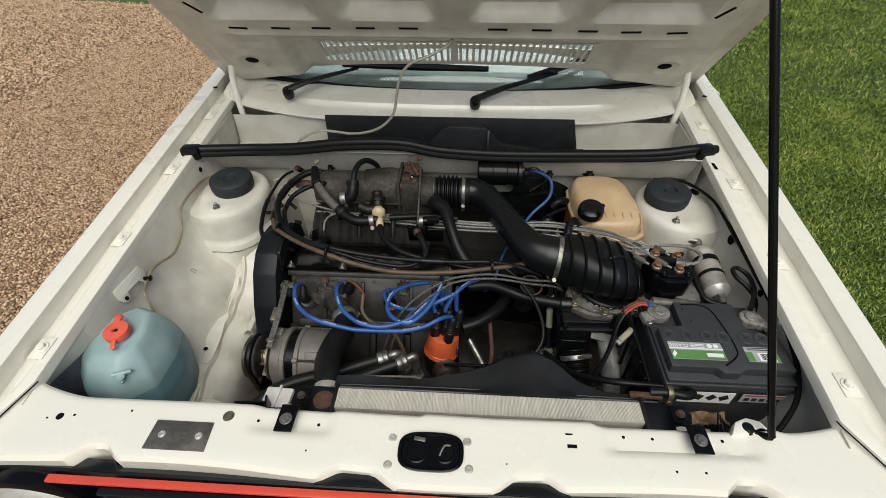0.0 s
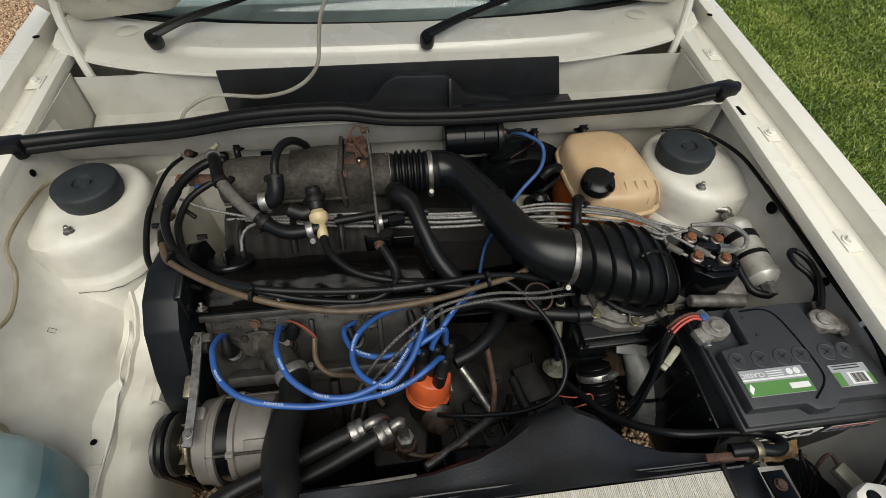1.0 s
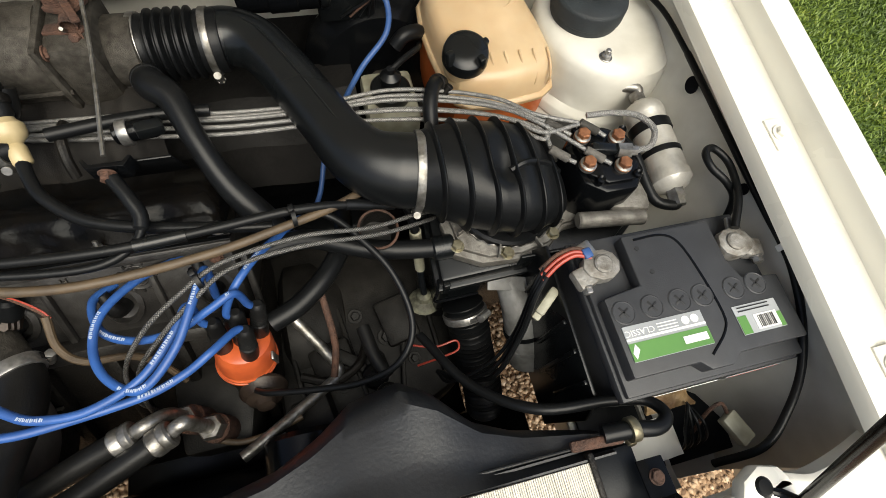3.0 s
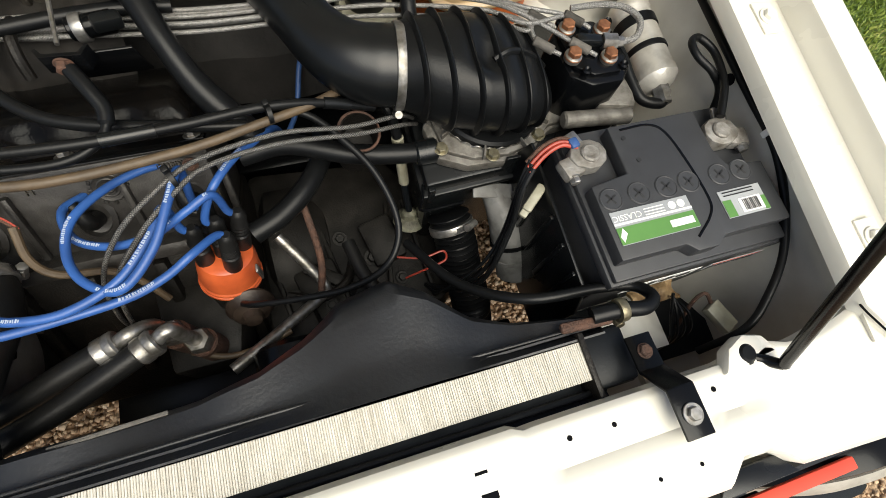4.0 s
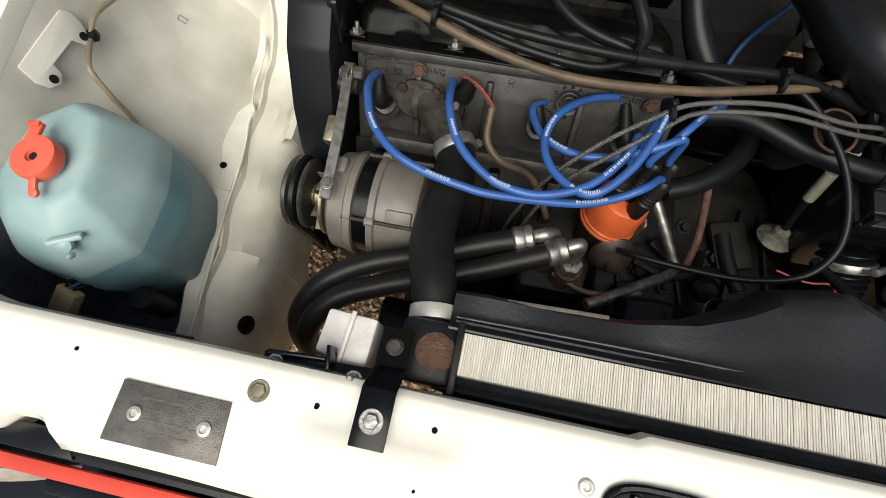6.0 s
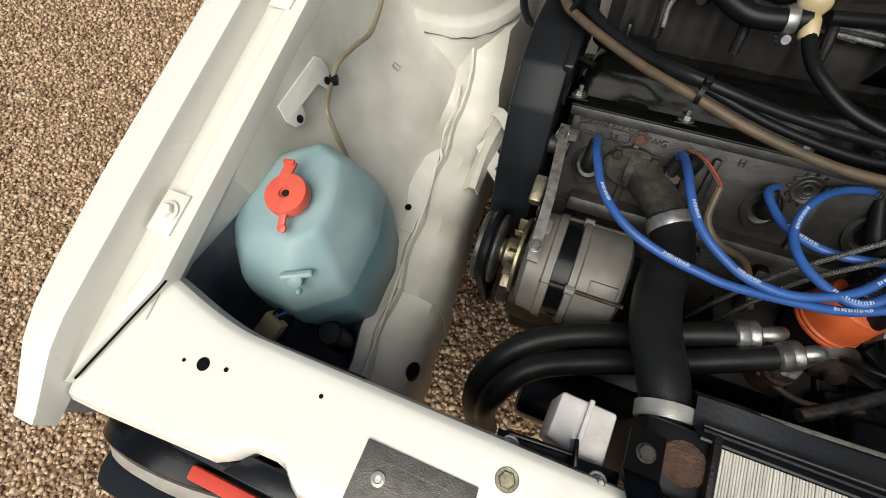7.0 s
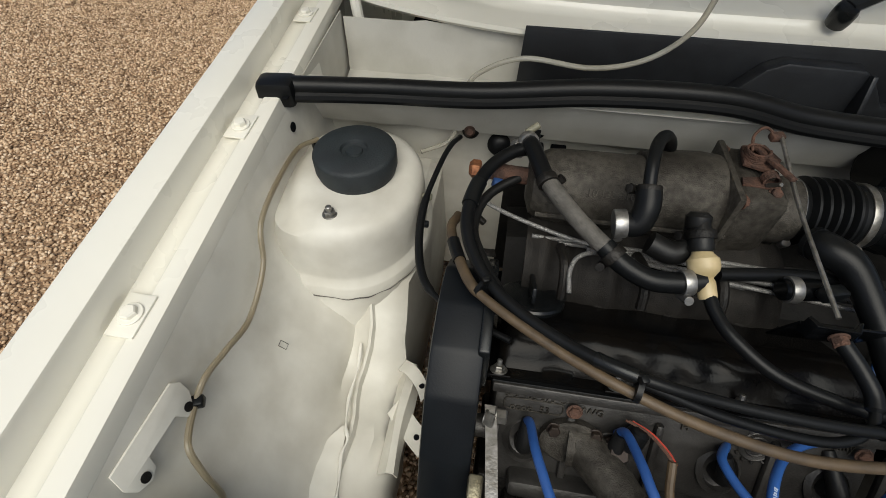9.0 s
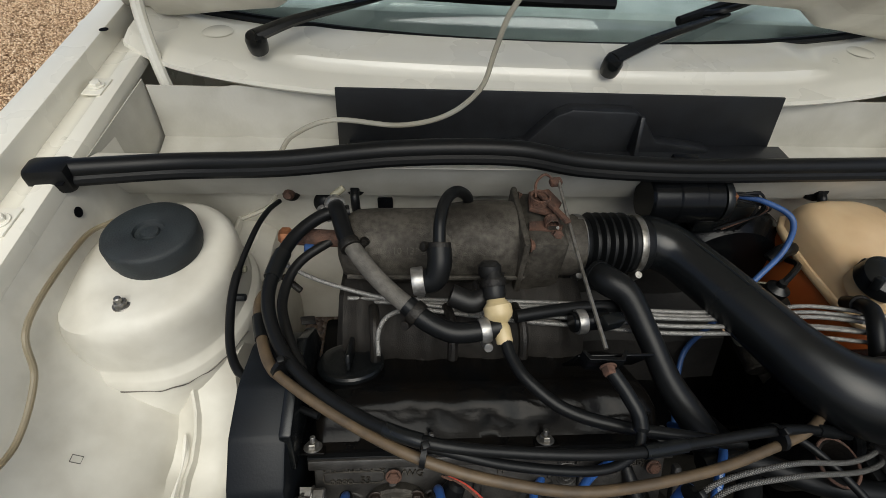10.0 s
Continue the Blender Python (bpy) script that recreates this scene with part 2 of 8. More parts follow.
def merge(bm, other):
    if bm is None:
        return other
    me = bpy.data.meshes.new("tmp")
    other.to_mesh(me)
    other.free()
    bm.from_mesh(me)
    bpy.data.meshes.remove(me)
    return bm


def prism(poly, lo, hi, axis="z", bev=0.0, bm=None, seg=2):
    """Extrudes an outline; axis z: outline in (x, y); x: in (y, z); y: in (x, z)."""
    out = bmesh.new()
    put = {"z": lambda a, b, h: (a, b, h), "x": lambda a, b, h: (h, a, b), "y": lambda a, b, h: (a, h, b)}[axis]
    rings(out, [[put(a, b, lo) for a, b in poly], [put(a, b, hi) for a, b in poly]])
    if bev:
        bmesh.ops.recalc_face_normals(out, faces=out.faces[:])
        bmesh.ops.bevel(out, geom=out.edges[:], offset=bev, segments=seg, profile=0.5, affect="EDGES", clamp_overlap=True)
    return merge(bm, out)


def spline(pts, n=8):
    """A smooth line through the places."""
    p = [Vector(q) for q in pts]
    if len(p) == 2:
        return [p[0].lerp(p[1], i / n) for i in range(n + 1)]
    p = [p[0] * 2 - p[1]] + p + [p[-1] * 2 - p[-2]]
    out = []
    for i in range(1, len(p) - 2):
        a, b, c, d = p[i - 1 : i + 3]
        for k in range(n):
            t = k / n
            out.append(0.5 * ((2 * b) + (c - a) * t + (2 * a - 5 * b + 4 * c - d) * t * t + (3 * b - a - 3 * c + d) * t ** 3))
    out.append(p[-2])
    return out


def sweep(line, radius, seg=12, bm=None, squash=1.0, weave=0.0):
    """A tube along a dense line; radius may be a function of 0..1."""
    bm = bm or bmesh.new()
    n = len(line)
    tangents = [(line[min(i + 1, n - 1)] - line[max(i - 1, 0)]).normalized() for i in range(n)]
    u = frame_of(tangents[0])[0]
    loops = []
    for i, (p, t) in enumerate(zip(line, tangents)):
        u = (u - t * u.dot(t)).normalized()
        v = t.cross(u)
        r = radius(i / (n - 1)) if callable(radius) else radius
        loops.append([p + (u * math.cos(2 * math.pi * k / seg) + v * squash * math.sin(2 * math.pi * k / seg)) * r * (1 + weave * ((i + k) % 2)) for k in range(seg)])
    return rings(bm, loops)


def even(line, step):
    """The same line with even steps."""
    d = [0.0]
    for a, b in zip(line, line[1:]):
        d.append(d[-1] + (b - a).length)
    q = np.arange(0, d[-1], step)
    xyz = [np.interp(q, d, [p[k] for p in line]) for k in range(3)]
    return [Vector(p) for p in zip(*xyz)]


def tube(pts, radius, seg=12, n=8, bm=None):
    return sweep(spline(pts, n), radius, seg, bm)


def sheet(fn, us, vs, thick=0.0015, bm=None):
    """A panel: fn(u, v) gives a place; it gets a thickness."""
    out = bmesh.new()
    g = [[out.verts.new(fn(u, v)) for v in vs] for u in us]
    for i in range(len(us) - 1):
        for j in range(len(vs) - 1):
            out.faces.new((g[i][j], g[i + 1][j], g[i + 1][j + 1], g[i][j + 1]))
    if thick:
        bmesh.ops.recalc_face_normals(out, faces=out.faces[:])
        bmesh.ops.solidify(out, geom=out.faces[:], thickness=thick)
    return merge(bm, out)


def span(a, b, n):
    return [a + (b - a) * i / (n - 1) for i in range(n)]


def mix(table, x):
    """Piecewise linear value from rows (x, value)."""
    return float(np.interp(x, [r[0] for r in table], [r[1] for r in table]))


def bolt(at, axis=(0, 0, 1), r=0.006, parent=None, material=None, washer=1.5, h=0.7, name="bolt", flange=True):
    """A hexagon bolt head on a washer."""
    bm = bmesh.new()
    if washer:
        lathe([(r * washer - 0.0004, 0), (r * washer, 0.0005), (r * washer, 0.0014), (r * washer - 0.0005, 0.0018)], at, axis, 20, bm)
    lathe([(r, 0.0016), (r, r * h), (r * 0.86, r * h + r * 0.16), (r * 0.5, r * h + r * 0.18)], at, axis, 6, bm)
    return part(name, bm, material or STEEL, parent, sharp=25)


def clamp(at, axis, r, parent, width=0.010, turn=0.0, name="hose_clamp", material=None):
    """A worm-drive clamp: band and screw housing."""
    u, v, a = frame_of(axis)
    at = Vector(at)
    h = width / 2
    bm = lathe([(r, -h), (r + 0.0014, -h), (r + 0.0018, -h * 0.8), (r + 0.0018, h * 0.8), (r + 0.0014, h), (r, h)], at, axis, 32)
    d = u * math.cos(turn) + v * math.sin(turn)
    s = a.cross(d)
    c = at + d * (r + 0.005)
    cyl(c - s * 0.009, c + s * 0.007, 0.0048, 10, 0.0006, bm)
    lathe([(0.0052, 0), (0.0052, 0.004), (0.003, 0.0048)], c + s * 0.007, s, 6, bm)
    band = part(name, bm, material or CHROME, parent, sharp=30)
    if r > 0.02:
        slots = bmesh.new()
        for k in range(9):
            b = turn + 0.25 + 0.05 * k
            e = u * math.cos(b) + v * math.sin(b)
            t = a.cross(e)
            c = at + e * (r + 0.0019)
            quad = [c + a * (h * 0.6 * i) + t * (0.0007 * j + 0.0003 * i) + e * q for q in (0, 0.0003) for i, j in ((-1, -1), (1, -1), (1, 1), (-1, 1))]
            rings(slots, [quad[:4], quad[4:]])
        tagged(part("band_slots", slots, INK, band), kind="stuff")
    return band


def text_mesh(body, size, m, depth=0.0004):
    """Letters as a bmesh, centred, laid out by the matrix m."""
    cu = bpy.data.curves.new("letters", "FONT")
    cu.body, cu.size, cu.extrude, cu.resolution_u = body, size, depth, 2
    cu.align_x, cu.align_y = "CENTER", "CENTER"
    ob = bpy.data.objects.new("letters", cu)
    scene.collection.objects.link(ob)
    me = ob.to_mesh()
    bm = bmesh.new()
    bm.from_mesh(me)
    ob.to_mesh_clear()
    bpy.data.objects.remove(ob)
    bpy.data.curves.remove(cu)
    bmesh.ops.transform(bm, matrix=m, verts=bm.verts[:])
    return bm


def hose(name, pts, r, material, label, category="hose", seg=12, n=8, group=""):
    """A hose, pipe or cable through the places, as a thing of its own."""
    ob = thing(name, label, category, pts[0], group)
    line = spline(pts, n)
    if material in (BRAID, BRAID_DARK):
        cover = part("woven_cover", sweep(even(line, 0.0013), r, 12, weave=0.04), material, ob, sharp=180).data
        cover.materials.append(BRAID_LOW if material is BRAID else BRAID_DEEP)
        for f in cover.polygons:
            if (f.index // 12 + f.index % 12) % 2:
                f.material_index = 1
    else:
        part("tubing", sweep(line, r, seg), material, ob)
    return ob, line


# ---- ground ----
gm = mat("gravel_bed", (0.42, 0.33, 0.24), 0.85, dark=(0.16, 0.115, 0.08), scale=55, big=1.1, bump=1.0, bscale=90)
nt = gm.node_tree
cell = nt.nodes.new("ShaderNodeTexVoronoi")
cell.inputs["Scale"].default_value = 75
cell.inputs["Randomness"].default_value = 1.0
tco = nt.nodes.new("ShaderNodeTexCoord")
nt.links.new(tco.outputs["Object"], cell.inputs["Vector"])
tone = nt.nodes.new("ShaderNodeValToRGB")
for pos, col in ((0.0, (0.10, 0.055, 0.03)), (0.35, (0.27, 0.16, 0.085)), (0.7, (0.38, 0.245, 0.14)), (1.0, (0.48, 0.36, 0.24))):
    e = tone.color_ramp.elements.new(pos) if pos not in (0.0, 1.0) else tone.color_ramp.elements[0 if pos == 0 else -1]
    e.color = (*col, 1)
nt.links.new(cell.outputs["Color"], tone.inputs[0])
nt.links.new(tone.outputs[0], nt.nodes["Principled BSDF"].inputs["Base Color"])
gbump = nt.nodes["Bump"]
gbump.inputs["Distance"].default_value = 0.01
inv = nt.nodes.new("ShaderNodeMath")
inv.operation, inv.inputs[0].default_value = "SUBTRACT", 1.0
nt.links.new(cell.outputs["Distance"], inv.inputs[1])
nt.links.new(inv.outputs[0], gbump.inputs["Height"])
GRAVEL = gm

VERGE = 1.02   # where the lawn begins beside the car
soil = mat("lawn_soil", (0.070, 0.112, 0.019), 0.9, dark=(0.036, 0.060, 0.010), scale=35, big=1.5, bump=1.0, bscale=160)


def verge_x(y):
    return VERGE + 1.3 * min(1.0, max(0.0, (0.32 - y) / 0.6)) + 0.05 * math.sin(y * 1.7) + 0.03 * math.sin(y * 5.1 + 1)


gr = part("ground", sheet(lambda u, v: (u, v, 0.0), (-120, -20, -6, -2, 0, 2, 6, 20, 120), (-60, -10, 0, 3, 8, 20, 140), 0), GRAVEL)
tagged(gr, "buff and brown gravel drive under the car", "gravel", kind="structure")
lw = part("lawn", sheet(lambda y, k: (verge_x(y) + (0 if k == 0 else k), y, 0.004 if k == 0 else 0.012), span(-20, 60, 161), (0, 0.06, 1, 4, 12, 90), 0), soil)
tagged(lw, "short green lawn beside the gravel drive", "grass", kind="structure")
lw2 = part("far_lawn", sheet(lambda x, k: (x, 5.9 + 0.30 * (x + 4.67) * -0.45 + (0 if k == 0 else k), 0.004 if k == 0 else 0.02), span(-60, -2.6, 60), (0, 0.1, 2, 60), 0), soil)
tagged(lw2, "strip of lawn past the gravel drive", "grass", kind="structure")


def stones(name, x0, x1, y0, y1, step, size, seed, material):
    """Loose stones, uneven lumps, in one mesh."""
    rng = np.random.default_rng(seed)
    nx, ny = int((x1 - x0) / step), int((y1 - y0) / step)
    gx, gy = np.meshgrid(np.arange(nx), np.arange(ny))
    c = np.stack([x0 + gx.ravel() * step, y0 + gy.ravel() * step], 1) + rng.uniform(-0.55, 0.55, (nx * ny, 2)) * step
    c = c[[x < verge_x(y) + 0.02 for x, y in c]]
    k = len(c)
    unit = np.array([(1, 0, 0), (-1, 0, 0), (0, 1, 0), (0, -1, 0), (0, 0, 1), (0, 0, -1)], float)
    rad = size * rng.uniform(0.55, 1.35, (k, 1, 1)) * rng.uniform(0.6, 1.2, (k, 6, 1))
    a, b = rng.uniform(0, 6.28, k), rng.uniform(-0.7, 0.7, k)
    ca, sa, cb, sb = np.cos(a), np.sin(a), np.cos(b), np.sin(b)
    z0 = np.zeros(k)
    rot = np.stack([np.stack([ca * cb, -sa, ca * sb], 1), np.stack([sa * cb, ca, sa * sb], 1), np.stack([-sb, z0, cb], 1)], 1)
    v = np.einsum("kij,klj->kli", rot, unit[None] * rad * np.array([1.15, 0.9, 0.7]))
    v[:, :, :2] += c[:, None, :]
    v[:, :, 2] += rng.uniform(0.0, size * 0.6, (k, 1))
    f = np.array([(0, 2, 4), (2, 1, 4), (1, 3, 4), (3, 0, 4), (2, 0, 5), (1, 2, 5), (3, 1, 5), (0, 3, 5)])
    faces = (np.arange(k)[:, None, None] * 6 + f[None]).reshape(-1, 3)
    me = bpy.data.meshes.new(name)
    me.vertices.add(k * 6)
    me.vertices.foreach_set("co", v.reshape(-1))
    me.loops.add(len(faces) * 3)
    me.loops.foreach_set("vertex_index", faces.reshape(-1).astype(np.int32))
    me.polygons.add(len(faces))
    me.polygons.foreach_set("loop_start", np.arange(0, len(faces) * 3, 3, dtype=np.int32))
    me.update()
    me.validate()
    me.materials.append(material)
    return new(name, me)


STONE = mat("gravel_stone", (0.5, 0.4, 0.3), 0.9, scale=120, big=40, bump=0.3, spec=0.15)
nt = STONE.node_tree
geo = nt.nodes.new("ShaderNodeNewGeometry")
tone = nt.nodes.new("ShaderNodeValToRGB")
for pos, col in ((0.0, (0.14, 0.085, 0.05)), (0.2, (0.36, 0.24, 0.145)), (0.5, (0.54, 0.375, 0.235)), (0.8, (0.63, 0.46, 0.30)), (1.0, (0.72, 0.56, 0.40))):
    e = tone.color_ramp.elements.new(pos) if pos not in (0.0, 1.0) else tone.color_ramp.elements[0 if pos == 0 else -1]
    e.color = (*col, 1)
nt.links.new(geo.outputs["Random Per Island"], tone.inputs[0])
nt.links.new(tone.outputs[0], nt.nodes["Principled BSDF"].inputs["Base Color"])
for args in ((-3.3, -0.55, -0.2, 4.4, 0.0125, 0.0085, 3), (-6.5, -3.3, 0.6, 6.3, 0.022, 0.014, 13), (-3.3, -0.7, 4.4, 6.6, 0.022, 0.014, 14), (-0.55, 0.75, 0.2, 1.1, 0.012, 0.0085, 4), (-0.6, 1.9, -0.6, 0.2, 0.016, 0.0085, 5), (0.6, 1.15, 0.2, 3.2, 0.016, 0.0085, 6)):
    g = stones("gravel", *args, STONE)
    tagged(g, "loose buff and brown pea gravel", "gravel", kind="stuff")

BLADE = mat("grass_blade", (0.13, 0.25, 0.045), 0.55, scale=20, big=3)
nt = BLADE.node_tree
geo = nt.nodes.new("ShaderNodeNewGeometry")
tone = nt.nodes.new("ShaderNodeValToRGB")
for pos, col in ((0.0, (0.05, 0.085, 0.012)), (0.4, (0.125, 0.19, 0.022)), (0.75, (0.215, 0.285, 0.04)), (0.88, (0.30, 0.33, 0.065)), (1.0, (0.46, 0.39, 0.16))):
    e = tone.color_ramp.elements.new(pos) if pos not in (0.0, 1.0) else tone.color_ramp.elements[0 if pos == 0 else -1]
    e.color = (*col, 1)
patch = nt.nodes.new("ShaderNodeTexNoise")
patch.inputs["Scale"].default_value, patch.inputs["Detail"].default_value = 2.2, 4
tco = nt.nodes.new("ShaderNodeTexCoord")
nt.links.new(tco.outputs["Object"], patch.inputs["Vector"])
addn = nt.nodes.new("ShaderNodeMath")
addn.operation = "MULTIPLY_ADD"
addn.inputs[1].default_value, addn.inputs[2].default_value = 0.55, 0.0
nt.links.new(geo.outputs["Random Per Island"], addn.inputs[0])
sub = nt.nodes.new("ShaderNodeMapRange")
sub.inputs["From Min"].default_value, sub.inputs["From Max"].default_value = 0.35, 0.7
sub.inputs["To Min"].default_value, sub.inputs["To Max"].default_value = 0.0, 0.5
nt.links.new(patch.outputs["Fac"], sub.inputs["Value"])
nt.links.new(sub.outputs[0], addn.inputs[2])
nt.links.new(addn.outputs[0], tone.inputs[0])
nt.links.new(tone.outputs[0], nt.nodes["Principled BSDF"].inputs["Base Color"])


def blades(name, x0, x1, y0, y1, count, h, seed):
    """Short blades of grass in one mesh, two bent triangles each."""
    rng = np.random.default_rng(seed)
    x, y = rng.uniform(x0, x1, count), rng.uniform(y0, y1, count)
    edge = np.array([verge_x(q) for q in y])
    keep = x > edge + rng.normal(0, 0.03, count)
    x, y = x[keep], y[keep]
    k = len(x)
    a = rng.uniform(0, 6.28, k)
    hh = h * rng.uniform(0.4, 1.3, k)
    w = 0.0023 * rng.uniform(0.7, 1.6, k) * (1 + 0.25 * y)
    lean = rng.uniform(0.2, 1.4, k) * hh
    b = rng.uniform(0, 6.28, k)
    dx, dy = np.cos(a) * w, np.sin(a) * w
    base = np.stack([x, y, np.full(k, 0.008)], 1)
    side = np.stack([dx, dy, np.zeros(k)], 1)
    mid = base + np.stack([np.cos(b) * lean * 0.35, np.sin(b) * lean * 0.35, hh * 0.6], 1)
    tip = base + np.stack([np.cos(b) * lean, np.sin(b) * lean, hh], 1)
    v = np.stack([base - side, base + side, mid + side * 0.7, mid - side * 0.7, tip], 1)
    f = (np.arange(k)[:, None, None] * 5 + np.array([(0, 1, 2), (0, 2, 3), (3, 2, 4)])[None]).reshape(-1, 3)
    me = bpy.data.meshes.new(name)
    me.vertices.add(k * 5)
    me.vertices.foreach_set("co", v.reshape(-1))
    me.loops.add(len(f) * 3)
    me.loops.foreach_set("vertex_index", f.reshape(-1).astype(np.int32))
    me.polygons.add(len(f))
    me.polygons.foreach_set("loop_start", np.arange(0, len(f) * 3, 3, dtype=np.int32))
    me.update()
    me.validate()
    me.materials.append(BLADE)
    return tagged(new(name, me), "short mown green grass with dry straw", "grass", kind="stuff")


blades("grass", 0.95, 3.2, 0.2, 3.4, 150000, 0.019, 7)
blades("grass", 1.2, 6.5, 3.4, 7.5, 100000, 0.024, 8)
blades("grass", 3.2, 5.5, 0.5, 3.4, 55000, 0.021, 9)


# ---- car ----
CX = 0.006
car = thing("car", "cream white hatchback with its bonnet propped open", "car", (CX, 1.0, 0.0))


def zr(y):
    return 0.836 + 0.072 * (y - 0.68)


def ui(y, s=-1):
    """Inner edge of the rail; the two sides differ a little."""
    return 0.589 + 0.036 * (y - 0.4) if s < 0 else 0.566 + 0.045 * (y - 0.4)


def uf(y):
    return 0.628 + 0.042 * (y - 0.4)


def front(y):
    """How far the wing turns in towards its front end."""
    return 0.014 * max(0.0, (0.46 - y) / 0.16) ** 2


def side_panel(s):
    """Outer wing: inboard wall, top, rolled shoulder and flank."""
    prof = [(0.000, -0.012), (0.000, 0.0275), (0.0008, 0.0295), (0.0025, 0.0302), (0.034, 0.0305), (0.0375, 0.0295), (0.041, 0.024), (0.043, 0.012), (0.050, -0.035), (0.062, -0.12), (0.074, -0.24), (0.080, -0.40)]
    ys = [0.262, 0.27, 0.28, 0.295, 0.315, 0.34, 0.38, 0.45, 0.55, 0.7, 0.85, 1.0, 1.15, 1.3, 1.45, 1.8, 2.4]

    def fn(y, k):
        d, h = prof[k]
        low = 0.4 + 0.6 * min(1.0, max(0.0, (y - 0.265) / 0.06)) if h > 0 else 1.0
        return (CX + s * (uf(y) + d - front(y) * min(1.0, 0.15 + d * 30)), y, zr(min(y, 1.45)) + h * low - 0.004 * (1 - low))

    return sheet(fn, ys, range(len(prof)), 0.0015)


def rail(s):
    """Wing rail: the channel floor with its inner lip."""
    prof = [(0.0, 0.0), (0.25, -0.001), (0.5, 0.0012), (0.55, 0.003), (0.9, 0.003), (0.97, 0.0015), (1.0, -0.004), (1.01, -0.016)]
    ys = [0.296, 0.315, 0.335, 0.355, 0.375, 0.392, 0.402] + span(0.42, 1.30, 29)

    def fn(y, k):
        t, h = prof[k]
        inner_edge = uf(y) - front(y) * 0.15 + (ui(y, s) - uf(y)) * max(0.06, min(1.0, 1 - (0.392 - y) / 0.102))
        outer_edge = uf(y) - front(y) * 0.15
        return (CX + s * (outer_edge + (inner_edge - outer_edge) * t), y, zr(y) + h)

    return sheet(fn, ys, range(len(prof)), 0.0012)


FL = [(0.36, 0.459), (0.383, 0.463), (0.534, 0.472), (0.60, 0.480), (0.71, 0.489), (1.2, 0.489)]


def inner_wing(s):
    ys = [0.36, 0.372, 0.385] + [round(0.40 + 0.02 * q, 3) for q in range(23)] + [0.87, 0.9, 1.0, 1.1]

    def row(y):
        pit = max(0.0, min(1.0, (0.52 - y) / 0.10))
        w = mix(FL, y) + 0.004 * math.sin(y * 60)
        top = ui(y, s)
        o = 0.0 if s < 0 else 0.022
        p = [(top + 0.004, zr(y) - 0.006), (top - 0.003 + o, zr(y) - 0.03), (top - 0.006 + o, 0.77), (top - 0.010 + o, 0.742), (top - 0.036 + o, 0.690), (top - 0.058 + o, 0.655), (top - 0.080 + o, 0.627), (w + 0.022, 0.608), (w + 0.006, 0.599)]
        deep = [(top + 0.004, zr(y) - 0.006), (top + 0.010, zr(y) - 0.03), (top + 0.022, 0.77), (top + 0.026, 0.72), (top + 0.022, 0.65), (top + 0.0, 0.57), (w + 0.05, 0.545), (w + 0.024, 0.603), (w + 0.006, 0.599)]
        p = [(a * (1 - pit) + c * pit, b * (1 - pit) + d * pit) for (a, b), (c, d) in zip(p, deep)]
        return p + [(w + 0.001, 0.606), (w - 0.001, 0.606), (w - 0.004, 0.598), (w - 0.026, 0.595), (w - 0.044, 0.580), (w - 0.052, 0.556), (w - 0.053, 0.50), (w - 0.045, 0.40)]

    def fn(y, k):
        u, z = row(y)[k]
        ripple = 0.0025 * math.sin(y * 23 + k) if 3 < k < 8 else 0
        if s < 0 and 6 < k < 14:
            z += 0.10 * max(0.0, min(1.0, (y - 0.775) / 0.10)) * (0.6 if k == 7 else 1.0)
        elif s < 0 and 3 < k < 7:
            z += (0.010, 0.020, 0.035)[k - 4] * max(0.0, min(1.0, (y - 0.74) / 0.10))
        if k > 11:
            ripple = 0.0030 * math.sin(y * 58 + 0.3 * k) + 0.0018 * math.sin(y * 127 + 1.3 * k)
            z += 0.0042 * math.sin(y * 66 + 0.5 * k) * (1 if k < 14 else 0.4)
        return (CX + s * (u + ripple), y, z)

    if s > 0:
        return sheet(fn, ys, range(17), 0.0012), None
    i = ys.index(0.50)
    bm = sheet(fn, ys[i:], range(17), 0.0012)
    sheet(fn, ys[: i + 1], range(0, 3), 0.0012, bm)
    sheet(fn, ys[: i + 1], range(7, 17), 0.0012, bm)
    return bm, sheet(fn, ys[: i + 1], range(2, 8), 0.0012)


